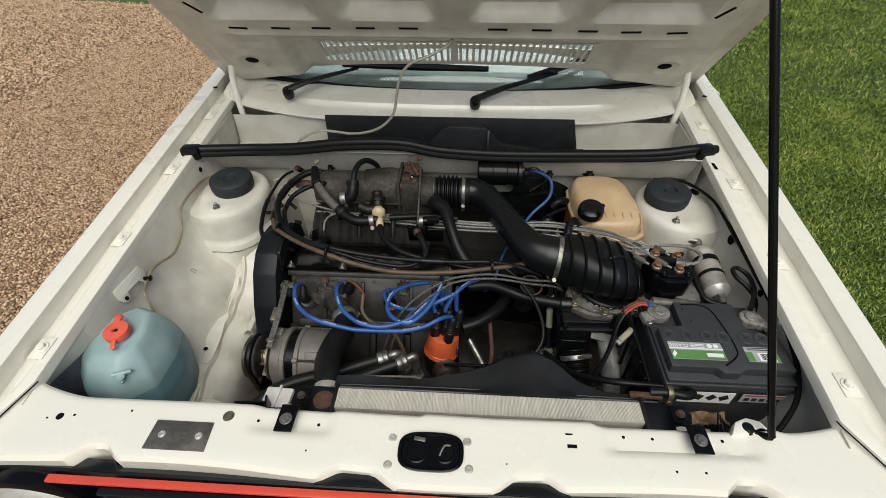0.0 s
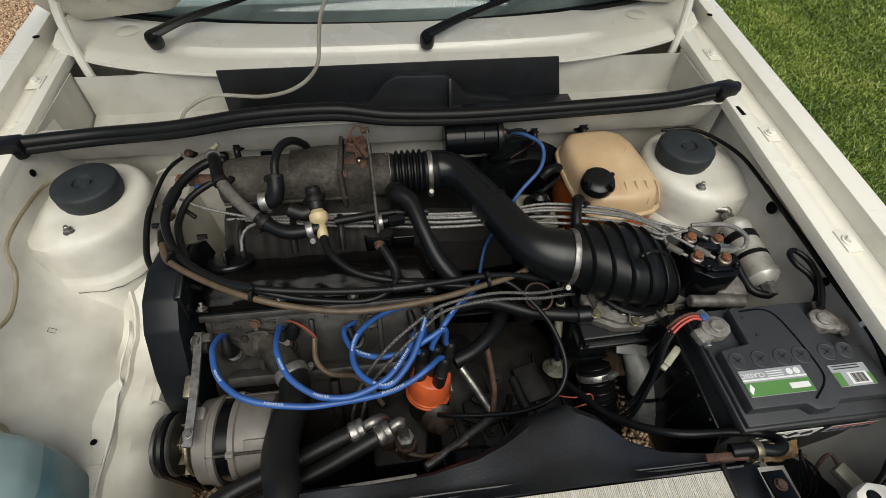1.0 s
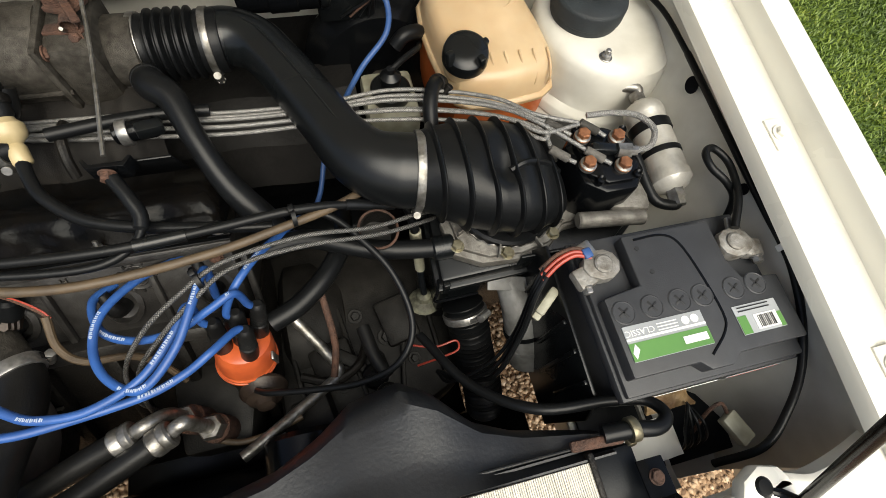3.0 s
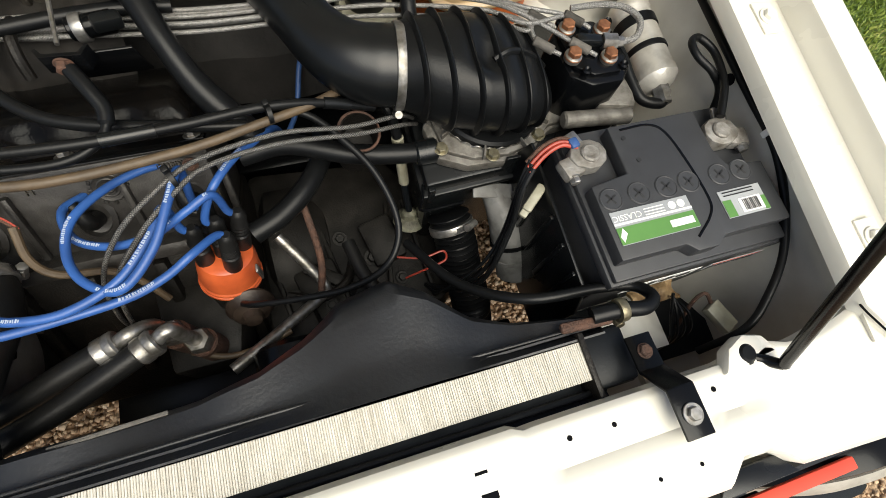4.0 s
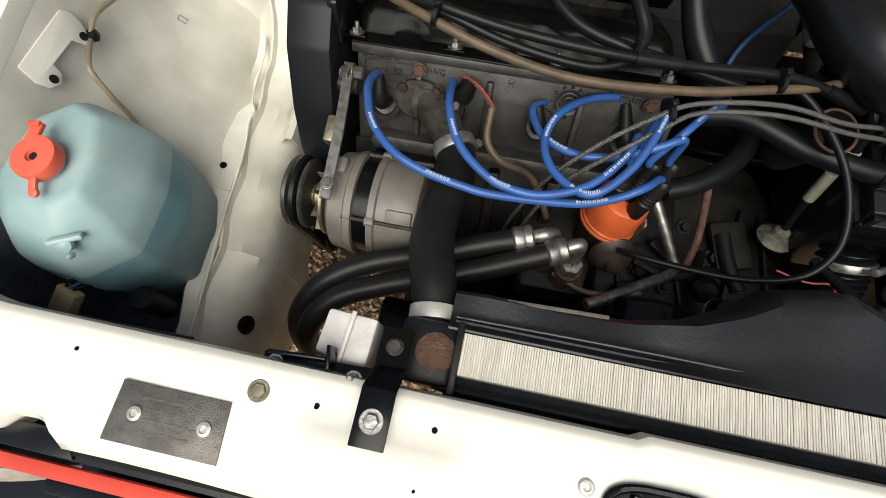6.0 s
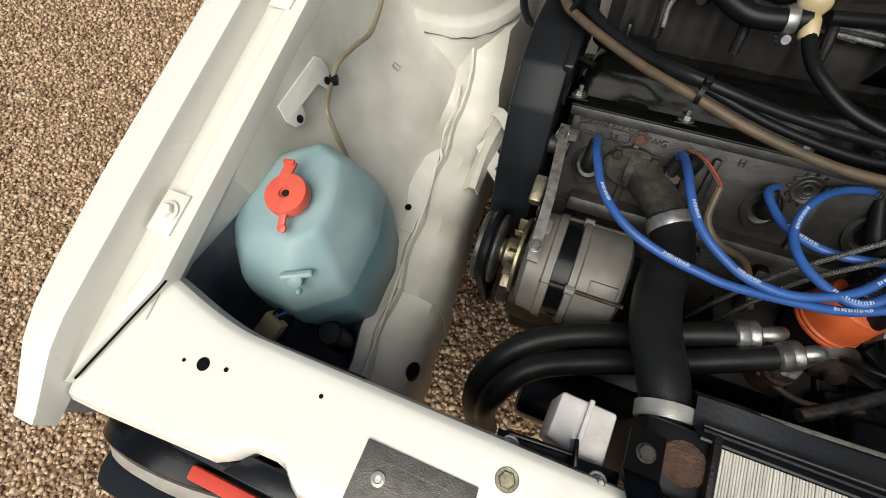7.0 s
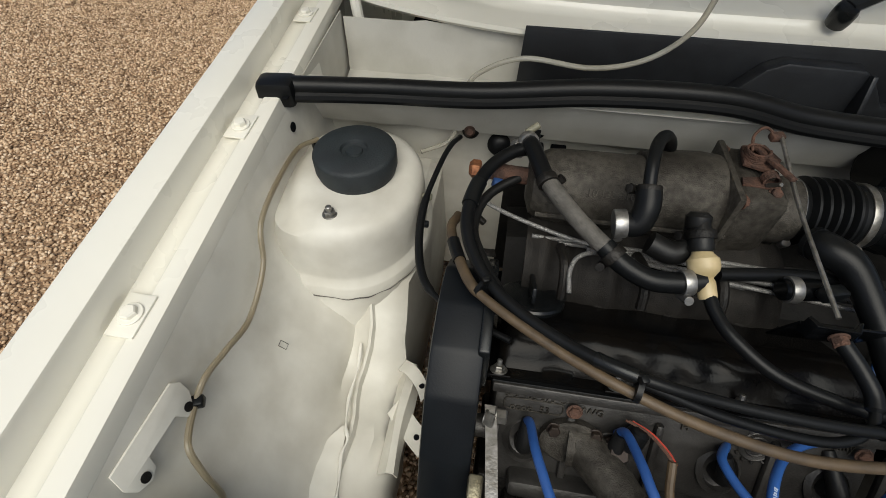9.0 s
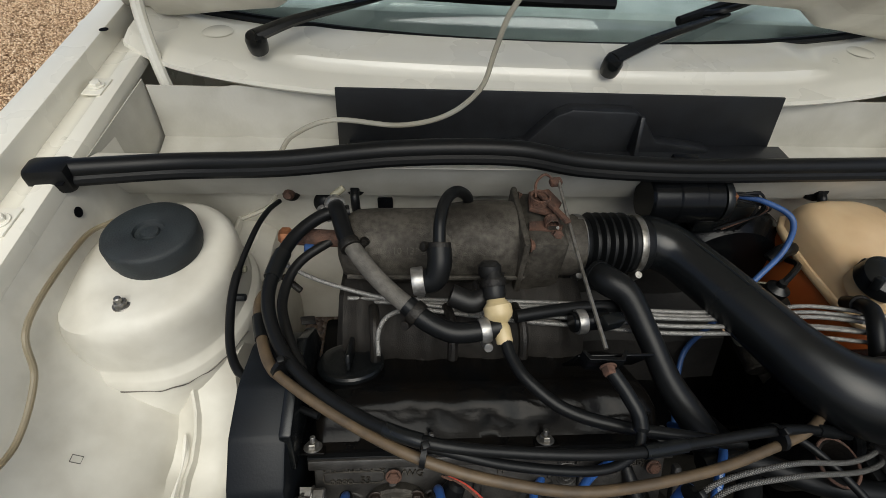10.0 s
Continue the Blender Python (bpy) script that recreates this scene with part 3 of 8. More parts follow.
def strut_tower(s):
    grow = 1.0 if s < 0 else 1.07
    bm = bmesh.new()
    loops = []
    # ring: half width, half depth, height, centre across, centre along
    if s < 0:
        skirt = ((0.0958, 0.1148, 0.676, 0.527, 0.943), (0.0950, 0.1140, 0.655, 0.527, 0.943), (0.0940, 0.1128, 0.630, 0.527, 0.943), (0.0930, 0.1115, 0.598, 0.527, 0.943))
    else:
        skirt = ((0.0962, 0.118, 0.678, 0.524, 0.938), (0.093, 0.128, 0.660, 0.517, 0.930), (0.084, 0.135, 0.642, 0.507, 0.920), (0.068, 0.137, 0.622, 0.496, 0.912), (0.048, 0.134, 0.600, 0.488, 0.905))
    for rx, ry, z, cu, cy in ((0.030, 0.034, 0.7885, 0.522, 0.945), (0.060, 0.070, 0.788, 0.522, 0.945), (0.070, 0.086, 0.7865, 0.523, 0.945), (0.078, 0.095, 0.782, 0.523, 0.945), (0.083, 0.101, 0.774, 0.524, 0.945), (0.086, 0.104, 0.760, 0.526, 0.945), (0.088, 0.106, 0.735, 0.527, 0.945), (0.089, 0.107, 0.716, 0.527, 0.945), (0.0895, 0.108, 0.7135, 0.527, 0.945), (0.095, 0.113, 0.707, 0.527, 0.944), (0.0965, 0.115, 0.704, 0.527, 0.944), (0.097, 0.116, 0.692, 0.527, 0.943), (0.0955, 0.1145, 0.690, 0.527, 0.943), *skirt):
        row = []
        for a in span(0, 2 * math.pi, 49)[:-1]:
            c, d = math.cos(a), math.sin(a)
            if c * s > 0 and z < 0.775:
                c, d = math.copysign(abs(c) ** (0.46 if s < 0 else 0.62), c), math.copysign(abs(d) ** (0.62 if s < 0 else 0.80), d)
            flare = 0.0
            if s < 0 and z < 0.689:
                flare = 0.050 * ((0.69 - z) / 0.09) ** 1.3 * max(0.0, -d) * max(0.0, min(1.0, (0.6 - c) / 0.9))
            row.append((CX + s * (cu + (grow - 1) * 0.10) + (rx * grow + flare * 0.6) * c, cy + (ry + flare) * d, z + (0.004 * math.sin(a * 2 + 1) if z < 0.715 else 0)))
        loops.append(row)
    return rings(bm, loops)


for s in (-1, 1):
    wing = part("wing", side_panel(s), PAINT, car, sharp=28)
    part("wing_rail", rail(s), PAINT, wing)
    part("panel_gap", sweep([Vector((CX + s * (uf(y) - front(y) * 0.15 + (ui(y, s) - uf(y)) * (max(0.06, min(1.0, 1 - (0.392 - y) / 0.102)) + 0.03)), y, zr(y) - 0.0012)) for y in span(0.300, 0.394, 12)], 0.0010, 6), DARK, wing)
    panel, pocket = inner_wing(s)
    iw = part("inner_wing", panel, PAINT_IN, car, "dull white inner wing panel with seam")
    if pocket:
        # the pocket is a sheet of its own in a darker blue-grey
        part("lamp_pocket", pocket, POCKET_GREY, iw, "dark pocket behind the headlamp")
    tower = part("strut_tower", strut_tower(s), PAINT_IN, car, "white domed suspension strut tower")
    for y in (0.446, 0.69, 0.92, 1.16):
        pz = zr(y)
        x = CX + s * ((0.623 if s < 0 else 0.613) + 0.04 * (y - 0.68))
        pd = part("bolt_pad", box((x, y, pz + 0.0042), (0.024, 0.038, 0.0025), 0.0008, (radians(4) * 57, 0, 0)), PAINT, wing)
        bolt((x, y, pz + 0.0055), (0, -0.07, 1), 0.0068, wing, PAINT, 1.5, 0.75, "wing_bolt")
    # turret cap
    CAPX = {-1: -0.515, 1: 0.511}[s]
    cap = part("strut_cap", lathe([(0.0455, 0.0), (0.047, 0.003), (0.047, 0.009), (0.0492, 0.011), (0.0492, 0.028), (0.0478, 0.031), (0.0445, 0.033), (0.020, 0.0335), (0.0165, 0.0325), (0.0150, 0.029), (0.010, 0.0275), (0.009, 0.030), (0.003, 0.0305)], (CAPX, 0.950, 0.787), (0, 0, 1), 44), CAP, tower, "round black rubber strut top cap")
    for a in (-100, 20, 140):
        q = (CX + s * 0.522 + 0.072 * math.cos(radians(a - s * 3)), 0.945 + 0.074 * math.sin(radians(a)), 0.7862)
        if a == -100:
            cyl_bm = cyl(q, (q[0], q[1], q[2] + 0.013), 0.0035, 10)
            part("stud", cyl_bm, STEEL, tower)
            bolt(q, (0, 0, 1), 0.0065, tower, STEEL, 1.35, 0.9, "nut")
    # rail slot and holes
    part("tower_tie", box((CX + s * 0.583, 0.985, 0.790), (0.014, 0.020, 0.010), 0.003, (0, 20, 30)), RUBBER, tower)
    for dz, dy in ((0.0, -0.01), (-0.022, -0.035)):
        part("tower_plug", cyl((CX + s * 0.440, 0.95 + dy, 0.765 + dz), (CX + s * 0.428, 0.95 + dy, 0.765 + dz), 0.0045, 10), WHITE_PL if dz == 0 else PLASTIC_DULL, tower)
    edge = sheet(lambda y, k: (CX + s * ((0.446, 0.436, 0.427, 0.421)[k] - 0.003 * math.sin(y * 48 + k) * k / 3), y, (0.590, 0.604, 0.603, 0.588)[k] + 0.005 * math.sin(y * 61) * k / 3), span(0.665, 0.80, 26), range(4), 0.0014)
    part("torn_edge", edge, PAINT_IN, iw, "curled torn edge of the inner wing")
    part("rail_slot", box((CX + s * 0.603, 0.985, zr(0.985) + 0.0036), (0.007, 0.026, 0.0012), 0.0003), DARK, wing)

# seams and torn flange on the inner wing beside the bottle
SEAM = mat("cracked_seam_sealer", (0.16, 0.15, 0.13), 0.8, dark=(0.05, 0.045, 0.04), scale=90, big=30, bump=0.8)
ring = [Vector((CX - 0.527 + 0.0975 * math.copysign(abs(math.cos(a)) ** (0.62 if math.cos(a) < 0 else 1.0), math.cos(a)), 0.943 - 0.1165 * abs(math.sin(a)) ** (0.80 if math.cos(a) < 0 else 1.0), 0.6915 + 0.004 * math.sin(a * 2 + 1) + 0.0012 * math.sin(a * 23))) for a in span(radians(190), radians(340), 60)]
part("tower_seam", sweep(ring, lambda t: 0.0003 + 0.0006 * abs(math.sin(t * 17)), 6), SEAM, car, "cracked sealer along the tower seam")
part("wing_stamp", sweep([Vector((-0.5555 + 0.0034 * a, 0.752 + 0.0034 * b, 0.6985 - 1.0 * 0.0034 * a)) for a, b in ((-1, -1), (1, -1), (1, 1), (-1, 1), (-1, -1))], 0.0005, 6), SEAM, car)
fl = part("torn_flange", sheet(lambda y, k: (mix([(0.575, -0.500), (0.60, -0.510), (0.632, -0.524), (0.66, -0.520), (0.672, -0.510), (0.705, -0.489)], y) * (1 - k) + mix([(0.575, -0.474), (0.62, -0.474), (0.705, -0.484)], y) * k + 0.0012 * math.sin(y * 170) * (1 - k), y, 0.6085 + 0.0045 * (1 - k) * min(1, (y - 0.575) / 0.05) + 0.0016 * math.sin(y * 70 + 3 * k)), span(0.575, 0.705, 26), span(0, 1, 6), 0.0018), PAINT_IN, car, "torn white flange of the inner wing")
part("flange_hole", lathe([(0.0045, 0), (0.0046, 0.0008), (0.0003, 0.0009)], (-0.492, 0.606, 0.6125), (0.05, 0, 1), 16), DARK, fl)
part("seam_bead", sweep(spline([(-0.490, 0.800, 0.634), (-0.488, 0.770, 0.622), (-0.489, 0.735, 0.617), (-0.484, 0.705, 0.616), (-0.478, 0.690, 0.614), (-0.480, 0.672, 0.613), (-0.474, 0.64, 0.611), (-0.471, 0.59, 0.610), (-0.467, 0.52, 0.609), (-0.461, 0.45, 0.608), (-0.457, 0.385, 0.607)], 10), lambda t: 0.0017 + 0.0008 * math.sin(t * 40), 8), PAINT_IN, car, "wavy sealed seam")
# bent tabs on the edge of the chassis leg
for pts, w in (([(-0.436, 0.742, 0.600), (-0.424, 0.730, 0.592), (-0.408, 0.716, 0.586), (-0.392, 0.703, 0.582)], 0.013), ([(-0.437, 0.792, 0.606), (-0.424, 0.784, 0.612), (-0.410, 0.772, 0.606), (-0.402, 0.760, 0.594)], 0.008)):
    tabm = bmesh.new()
    line = spline(pts, 4)
    rings(tabm, [[p + Vector((0.5, 0.86, 0)) * w * a + Vector((0, 0, b)) for a, b in ((-1, 0), (1, 0.002), (1, 0.0036), (-1, 0.0016))] for p in line])
    tab = part("leg_tab", tabm, PAINT_IN, car, "bent white tab on the chassis leg")
    part("tab_hole", lathe([(0.0035, 0), (0.0036, 0.0006), (0.0003, 0.0007)], line[-4] + Vector((0, 0, 0.003)), (0.2, -0.1, 1), 14), DARK, tab)


# hole plugs in the inner wings
for x, y, z, r, n in ((0.6005, 0.805, 0.795, 0.0105, (-1, 0, 0.12)), (0.5935, 0.655, 0.793, 0.0065, (-1, 0, 0.12)), (-0.5985, 0.975, 0.822, 0.006, (1, 0, 0.1)), (-0.480, 0.430, 0.598, 0.002, (0, 0, 1)), (-0.489, 0.431, 0.592, 0.002, (0, 0, 1))):
    part("panel_hole", lathe([(r * 0.6, -0.002), (r * 0.9, 0.0002), (r, 0.0012), (r * 1.02, 0.0004)], (x, y, z), n, 18), DARK, car)

for sx in (-1, 1):
    for wy in (0.86, 3.26):
        tyre = part("tyre", lathe([(0.165, -0.085), (0.26, -0.09), (0.285, -0.075), (0.288, 0.0), (0.285, 0.075), (0.26, 0.09), (0.165, 0.085)], (CX + sx * 0.68, wy, 0.286), (1, 0, 0), 36), RUBBER, car, "black rubber tyre")
        part("rim", lathe([(0.165, -0.08), (0.15, -0.06), (0.14, -0.02), (0.06, 0.0), (0.06, 0.02), (0.165, 0.08)], (CX + sx * 0.68, wy, 0.286), (sx, 0, 0), 32), ALU_BRIGHT, tyre)


# slam panel
def slam_z(x, y):
    z = 0.795 + 0.008 * min(1, abs(x - 0.1) / 0.35)
    for x0, x1, y0 in ((-0.245, -0.125, 0.340), (0.245, 0.46, 0.338)):
        fx = min(1, max(0, min(x - x0, x1 - x) / 0.012))
        fy = min(1, max(0, (y - y0) / 0.008))
        z -= 0.006 * fx * fy
    z += 0.004 * math.exp(-((x + 0.30) / 0.16) ** 2)
    return z


SLAM_NOTCH = ((-0.44, 0.028), (-0.085, 0.045), (0.145, 0.040), (0.425, 0.030))


def slam_front(x):
    y = 0.290 - 0.006 * math.cos(x * 9)
    for c, w in SLAM_NOTCH:
        y += 0.016 * max(0, 1 - max(0, abs(x - c) - w * 0.5) / (w * 0.6))
    return y


def slam_rear(x):
    a = abs(x - CX)
    return 0.374 + (0.022 * max(0, (a - 0.50) / 0.10) ** 1.5 if a > 0.5 else 0) + (0.004 if 0.0 < x < 0.24 else 0) + 0.010 * max(0, 1 - abs(x - 0.47) / 0.03)


def slam(x, k):
    q = slam_row(x, k)
    a = abs(x - CX)
    if a < 0.58:
        return q
    t = min(1.0, (a - 0.58) / 0.023)
    e = CX + math.copysign(uf(q[1]) - front(q[1]) * 0.15 - 0.0012, x)
    return (e if a > 0.6025 else q[0], q[1], q[2] + (zr(q[1]) - 0.0035 - 0.804) * t)


def slam_row(x, k):
    f, r = slam_front(x), slam_rear(x)
    if k == 0:
        return (x, f - 0.002, slam_z(x, f) - 0.045)
    if k == 1:
        return (x, f - 0.003, slam_z(x, f) - 0.008)
    if k == 2:
        return (x, f + 0.002, slam_z(x, f) - 0.001)
    if k >= 14:
        d = (0.0, 0.004, 0.022)[k - 14]
        return (x, r + (0.003, 0.007, 0.009)[k - 14], slam_z(x, r) - 0.001 - d)
    t = (k - 2) / 11.0
    y = f + 0.002 + (r - f - 0.002) * t
    return (x, y, slam_z(x, y))


xs = sorted(set([round(q, 4) for q in span(-0.597, 0.609, 140)]))
sl = part("slam_panel", sheet(slam, xs, range(17), 0.0014), PAINT, car, "white front slam panel with pressed pockets")
# latch cup: two openings in an oval black pan
lc = (0.013, 0.327)
pan = bmesh.new()


def oval(rx, ry, z, n=40, sq=3.2):
    return [(lc[0] + rx * math.copysign(abs(math.cos(a)) ** (2 / sq), math.cos(a)), lc[1] + ry * math.copysign(abs(math.sin(a)) ** (2 / sq), math.sin(a)), z) for a in span(0, 2 * math.pi, n + 1)[:-1]]


rings(pan, [oval(0.044, 0.0265, 0.7981), oval(0.0445, 0.027, 0.8011), oval(0.0425, 0.0255, 0.8021), oval(0.0400, 0.0230, 0.8018), oval(0.0385, 0.0215, 0.7998)])
latch = part("latch_pan", pan, BLACK_METAL, car, "black oval bonnet latch pan")
for dx, r in ((-0.019, 0.0135), (0.019, 0.0125)):
    part("latch_socket", lathe([(r + 0.0035, 0.0), (r + 0.0035, 0.0022), (r + 0.002, 0.0032), (r, 0.003), (r - 0.001, 0.0012), (r * 0.75, 0.0008), (0.002, 0.0006)], (lc[0] + dx, lc[1], 0.7998), (0, 0, 1), 24), BLACK_METAL, latch)
    part("latch_bore", lathe([(r - 0.0008, 0.0), (r - 0.0008, 0.0006), (0.0004, 0.0008)], (lc[0] + dx, lc[1], 0.8010), (0, 0, 1), 24), DARK, latch)
part("latch_tongue", box((lc[0] - 0.016, lc[1] + 0.015, 0.8038), (0.016, 0.006, 0.002), 0.0006, (0, 0, -8)), STEEL, latch)
part("latch_hook", tube([(lc[0] + 0.012, lc[1] - 0.006, 0.8026), (lc[0] + 0.018, lc[1] + 0.006, 0.8056), (lc[0] + 0.026, lc[1] + 0.008, 0.8036)], 0.0016, 8), STEEL, latch)
for x, y in ((-0.041, 0.344), (0.062, 0.345), (-0.043, 0.307), (0.065, 0.308)):
    part("rivet", lathe([(0.0058, 0), (0.0058, 0.0008), (0.0045, 0.0022), (0.0028, 0.0024), (0.0022, 0.0012), (0.0005, 0.001)], (x, y, slam_z(x, y)), (0, 0, 1), 18), ALU_BRIGHT, sl)
for x, y, r in ((-0.149, 0.358, 0.0022), (-0.235, 0.357, 0.0022), (0.279, 0.365, 0.0022), (0.318, 0.364, 0.002), (0.412, 0.365, 0.0022), (-0.52, 0.347, 0.0052), (-0.500, 0.350, 0.0018), (-0.537, 0.344, 0.0014), (-0.42, 0.360, 0.0016), (0.335, 0.318, 0.0016), (0.372, 0.318, 0.0016), (-0.155, 0.318, 0.0012), (0.115, 0.318, 0.001)):
    part("panel_hole", lathe([(r, 0.0), (r * 1.02, 0.0006), (r * 0.8, 0.0009), (0.0003, 0.0008)], (x, y, slam_z(x, y)), (0, 0, 1), 14), DARK, sl)
part("panel_slot", box((0.205, 0.346, slam_z(0.205, 0.346) + 0.0002), (0.013, 0.005, 0.0012), 0.0002), DARK, sl)
part("panel_slot", box((0.203, 0.363, slam_z(0.203, 0.363) + 0.0002), (0.010, 0.0022, 0.0012), 0.0002), DARK, sl)
# chassis plate
pl = part("data_plate", prism([(-0.374, 0.3475), (-0.2925, 0.3475), (-0.2895, 0.3065), (-0.375, 0.3065)], 0.8072, 0.8084, "z", 0.0003), PLATE, sl, "grey stamped metal data plate with two rivets")
for k in range(4):
    part("stamped_line", box((-0.333 + 0.002 * (k % 2), 0.3385 - 0.0072 * k, 0.8085), (0.046 - 0.012 * (k % 2), 0.0016, 0.00025), 0), PLATE, pl)
for x in (-0.357, -0.305):
    part("plate_rivet", lathe([(0.0052, 0), (0.005, 0.0016), (0.003, 0.0024), (0.0022, 0.0014), (0.0004, 0.0013)], (x, 0.327, 0.8084), (0, 0, 1), 18), ALU_BRIGHT, pl)
bolt((-0.277, 0.359, 0.8056), (0, 0, 1), 0.006, sl, BRASS, 1.35, 0.35, "adjuster_screw")
part("buffer_hole", lathe([(0.009, 0), (0.009, 0.001), (0.006, 0.0022)], (-0.277, 0.359, 0.8046), (0, 0, 1), 20), BRASS, sl)
# prop rod with its base socket
part("prop_socket", prism([(0.425, 0.372), (0.437, 0.392), (0.455, 0.400), (0.474, 0.395), (0.484, 0.376)], 0.785, 0.803, "z", 0.004), PAINT, sl)
rod = thing("prop_rod", "thin black steel bonnet prop rod", "prop rod", (0.457, 0.365, 0.795))
RB, RT = Vector((0.470, 0.372, 0.820)), Vector((0.292, 0.711, 1.570))
part("rod", tube([RB + Vector((-0.022, 0.014, -0.022)), RB + Vector((-0.006, 0.004, -0.020)), RB + Vector((0.002, -0.004, -0.010)), RB, RB.lerp(RT, 0.1), RB.lerp(RT, 0.5), RT], 0.0049, 12, 6), BLACK_METAL, rod)
part("rubber_foot", lathe([(0.009, 0), (0.0105, 0.002), (0.010, 0.006), (0.006, 0.010)], (0.452, 0.384, 0.795), (0, 0, 1), 18), RUBBER, rod)

# grille and lamp
gl = thing("grille", "black plastic front grille with a red strip", "grille", (CX, 0.26, 0.60))
part("upper_trim", sheet(lambda x, k: (x, (0.296, 0.284, 0.280, 0.2785)[k] + 0.004 * abs(x), (0.772, 0.782, 0.781, 0.770)[k]), span(-0.62, 0.632, 40), range(4), 0.002), PLASTIC, gl)
part("red_strip", box((0.01, 0.2725, 0.7795), (1.02, 0.011, 0.006), 0.0022), RED_TRIM, gl, "bright red plastic strip")
part("lower_trim", box((CX, 0.2615, 0.7745), (0.86, 0.010, 0.007), 0.002), PLASTIC, gl)
for k in range(9):
    part("slat", box((CX, 0.262 + 0.001 * k, 0.757 - 0.016 * k), (0.86, 0.022, 0.0035), 0.001, (18, 0, 0)), PLASTIC, gl)
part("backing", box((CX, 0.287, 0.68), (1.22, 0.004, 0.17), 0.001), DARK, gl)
for s in (-1, 1):
    hl = part("headlamp_shell", lathe([(0.088, -0.004), (0.094, 0.0), (0.095, 0.012), (0.090, 0.04), (0.06, 0.075)], (CX + s * 0.545, 0.262, 0.689), (0, 1, 0), 40), BLACK_METAL, gl)
    part("headlamp_lens", lathe([(0.0885, 0.0), (0.080, -0.010), (0.055, -0.019), (0.02, -0.023), (0.001, -0.0235)], (CX + s * 0.545, 0.259, 0.689), (0, 1, 0), 40), ALU_BRIGHT, hl, "round ribbed headlamp glass")
for k, (a, b) in enumerate(((-0.475, -0.405), (-0.14, -0.03), (0.09, 0.20), (0.385, 0.465))):
    part("grille_tab", prism([(a, 0.283), (a + 0.016, 0.300), (b - 0.016, 0.300), (b, 0.283)], 0.778, 0.784, "z", 0.001), PLASTIC, gl)
part("lower_front_panel", sheet(lambda x, k: (x, (0.401, 0.392, 0.372, 0.345)[k], (0.742, 0.745, 0.752, 0.757)[k] - 0.0015 * math.sin(23 * x)), span(-0.150, 0.345, 30), range(4), 0.003), AIR_GUIDE, car, "dusty black rubber air guide")
# added dark slabs keep the gravel below from showing bright through the gaps
part("rear_crossmember", box((0.20, 0.93, 0.34), (0.86, 0.36, 0.06), 0.015), BLACK_METAL, car)
part("front_crossmember", box((0.05, 0.47, 0.40), (0.66, 0.09, 0.07), 0.012), BLACK_METAL, car)
part("rear_crossmember", box((CX, 0.99, 0.40), (0.80, 0.24, 0.06), 0.012), BLACK_METAL, car)
part("undershield", box((0.02, 0.70, 0.33), (0.56, 0.44, 0.006), 0.002), BLACK_METAL, car)
part("front_valance", sheet(lambda x, k: (x, 0.29, (0.76, 0.60, 0.42)[k]), span(-0.60, 0.612, 20), range(3), 0.002), PAINT_IN, car)
part("bumper", box((CX, 0.19, 0.47), (1.56, 0.13, 0.12), 0.03), PLASTIC_DULL, car, "black plastic front bumper")


# bulkhead, rain tray, scuttle
TRAY = mat("weathered_tray_paint", (0.56, 0.545, 0.49), 0.5, dark=(0.42, 0.405, 0.35), scale=14, big=3.5, bump=0.15, bscale=220)
def bulk(x, k):
    y, z = ((1.105, 0.44), (1.10, 0.62), (1.098, 0.70), (1.092, 0.760), (1.082, 0.773), (1.075, 0.80), (1.062, 0.835), (1.052, 0.848), (1.035, 0.853), (1.022, 0.853))[k]
    bulge = 0.010 * math.exp(-((x + 0.19) / 0.06) ** 2) * math.exp(-((z - 0.80) / 0.012) ** 2)
    bulge += 0.012 * math.exp(-((x - 0.13) / 0.05) ** 4) * math.exp(-((z - 0.81) / 0.02) ** 2)
    for c in (-0.45, -0.33, 0.33, 0.48):
        bulge += 0.006 * math.exp(-((x - c) / 0.035) ** 2) * math.exp(-((z - 0.815) / 0.012) ** 2)
    return (x, y - bulge, z)


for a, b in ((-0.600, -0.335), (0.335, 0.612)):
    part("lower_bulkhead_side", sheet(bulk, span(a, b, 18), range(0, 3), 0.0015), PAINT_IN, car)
# the middle of the lower bulkhead is coloured dark, its sides are not
part("lower_bulkhead", sheet(bulk, span(-0.335, 0.335, 40), range(0, 3), 0.0015), HEAD_BACK, car, "dark lower bulkhead behind the engine")
bk = part("bulkhead", sheet(bulk, span(-0.600, 0.612, 80), range(2, 10), 0.0015), PAINT_IN, car, "white engine bulkhead with pressed swages")
part("bulkhead_swage", lathe([(0.0005, 0.006), (0.016, 0.005), (0.021, 0.002), (0.023, -0.002)], (-0.19, 1.071, 0.815), (0, -1, 0.35), 26, squash=0.42), PAINT_IN, bk)
part("rain_tray", sheet(lambda x, k: (x, (1.030, 1.045, 1.065, 1.17, 1.200, 1.204, 1.206)[k], (0.852, 0.815, 0.775, 0.768, 0.776, 0.81, 0.856)[k] + 0.004 * math.exp(-((x + 0.47) / 0.01) ** 2)), span(-0.600, 0.612, 60), range(7), 0.0015), TRAY, car, "white rain tray behind the bulkhead")
for s in (-1, 1):
    part("tray_end", sheet(lambda y, k: (CX + s * (ui(1.1, s) - 0.002), y, (zr(y) - 0.012, 0.76)[k]), span(1.02, 1.21, 6), (0, 1), 0.0015), TRAY, car)


def scut_front(x):
    return 1.176 + 0.075 * (abs(x - CX) / 0.62) ** 4


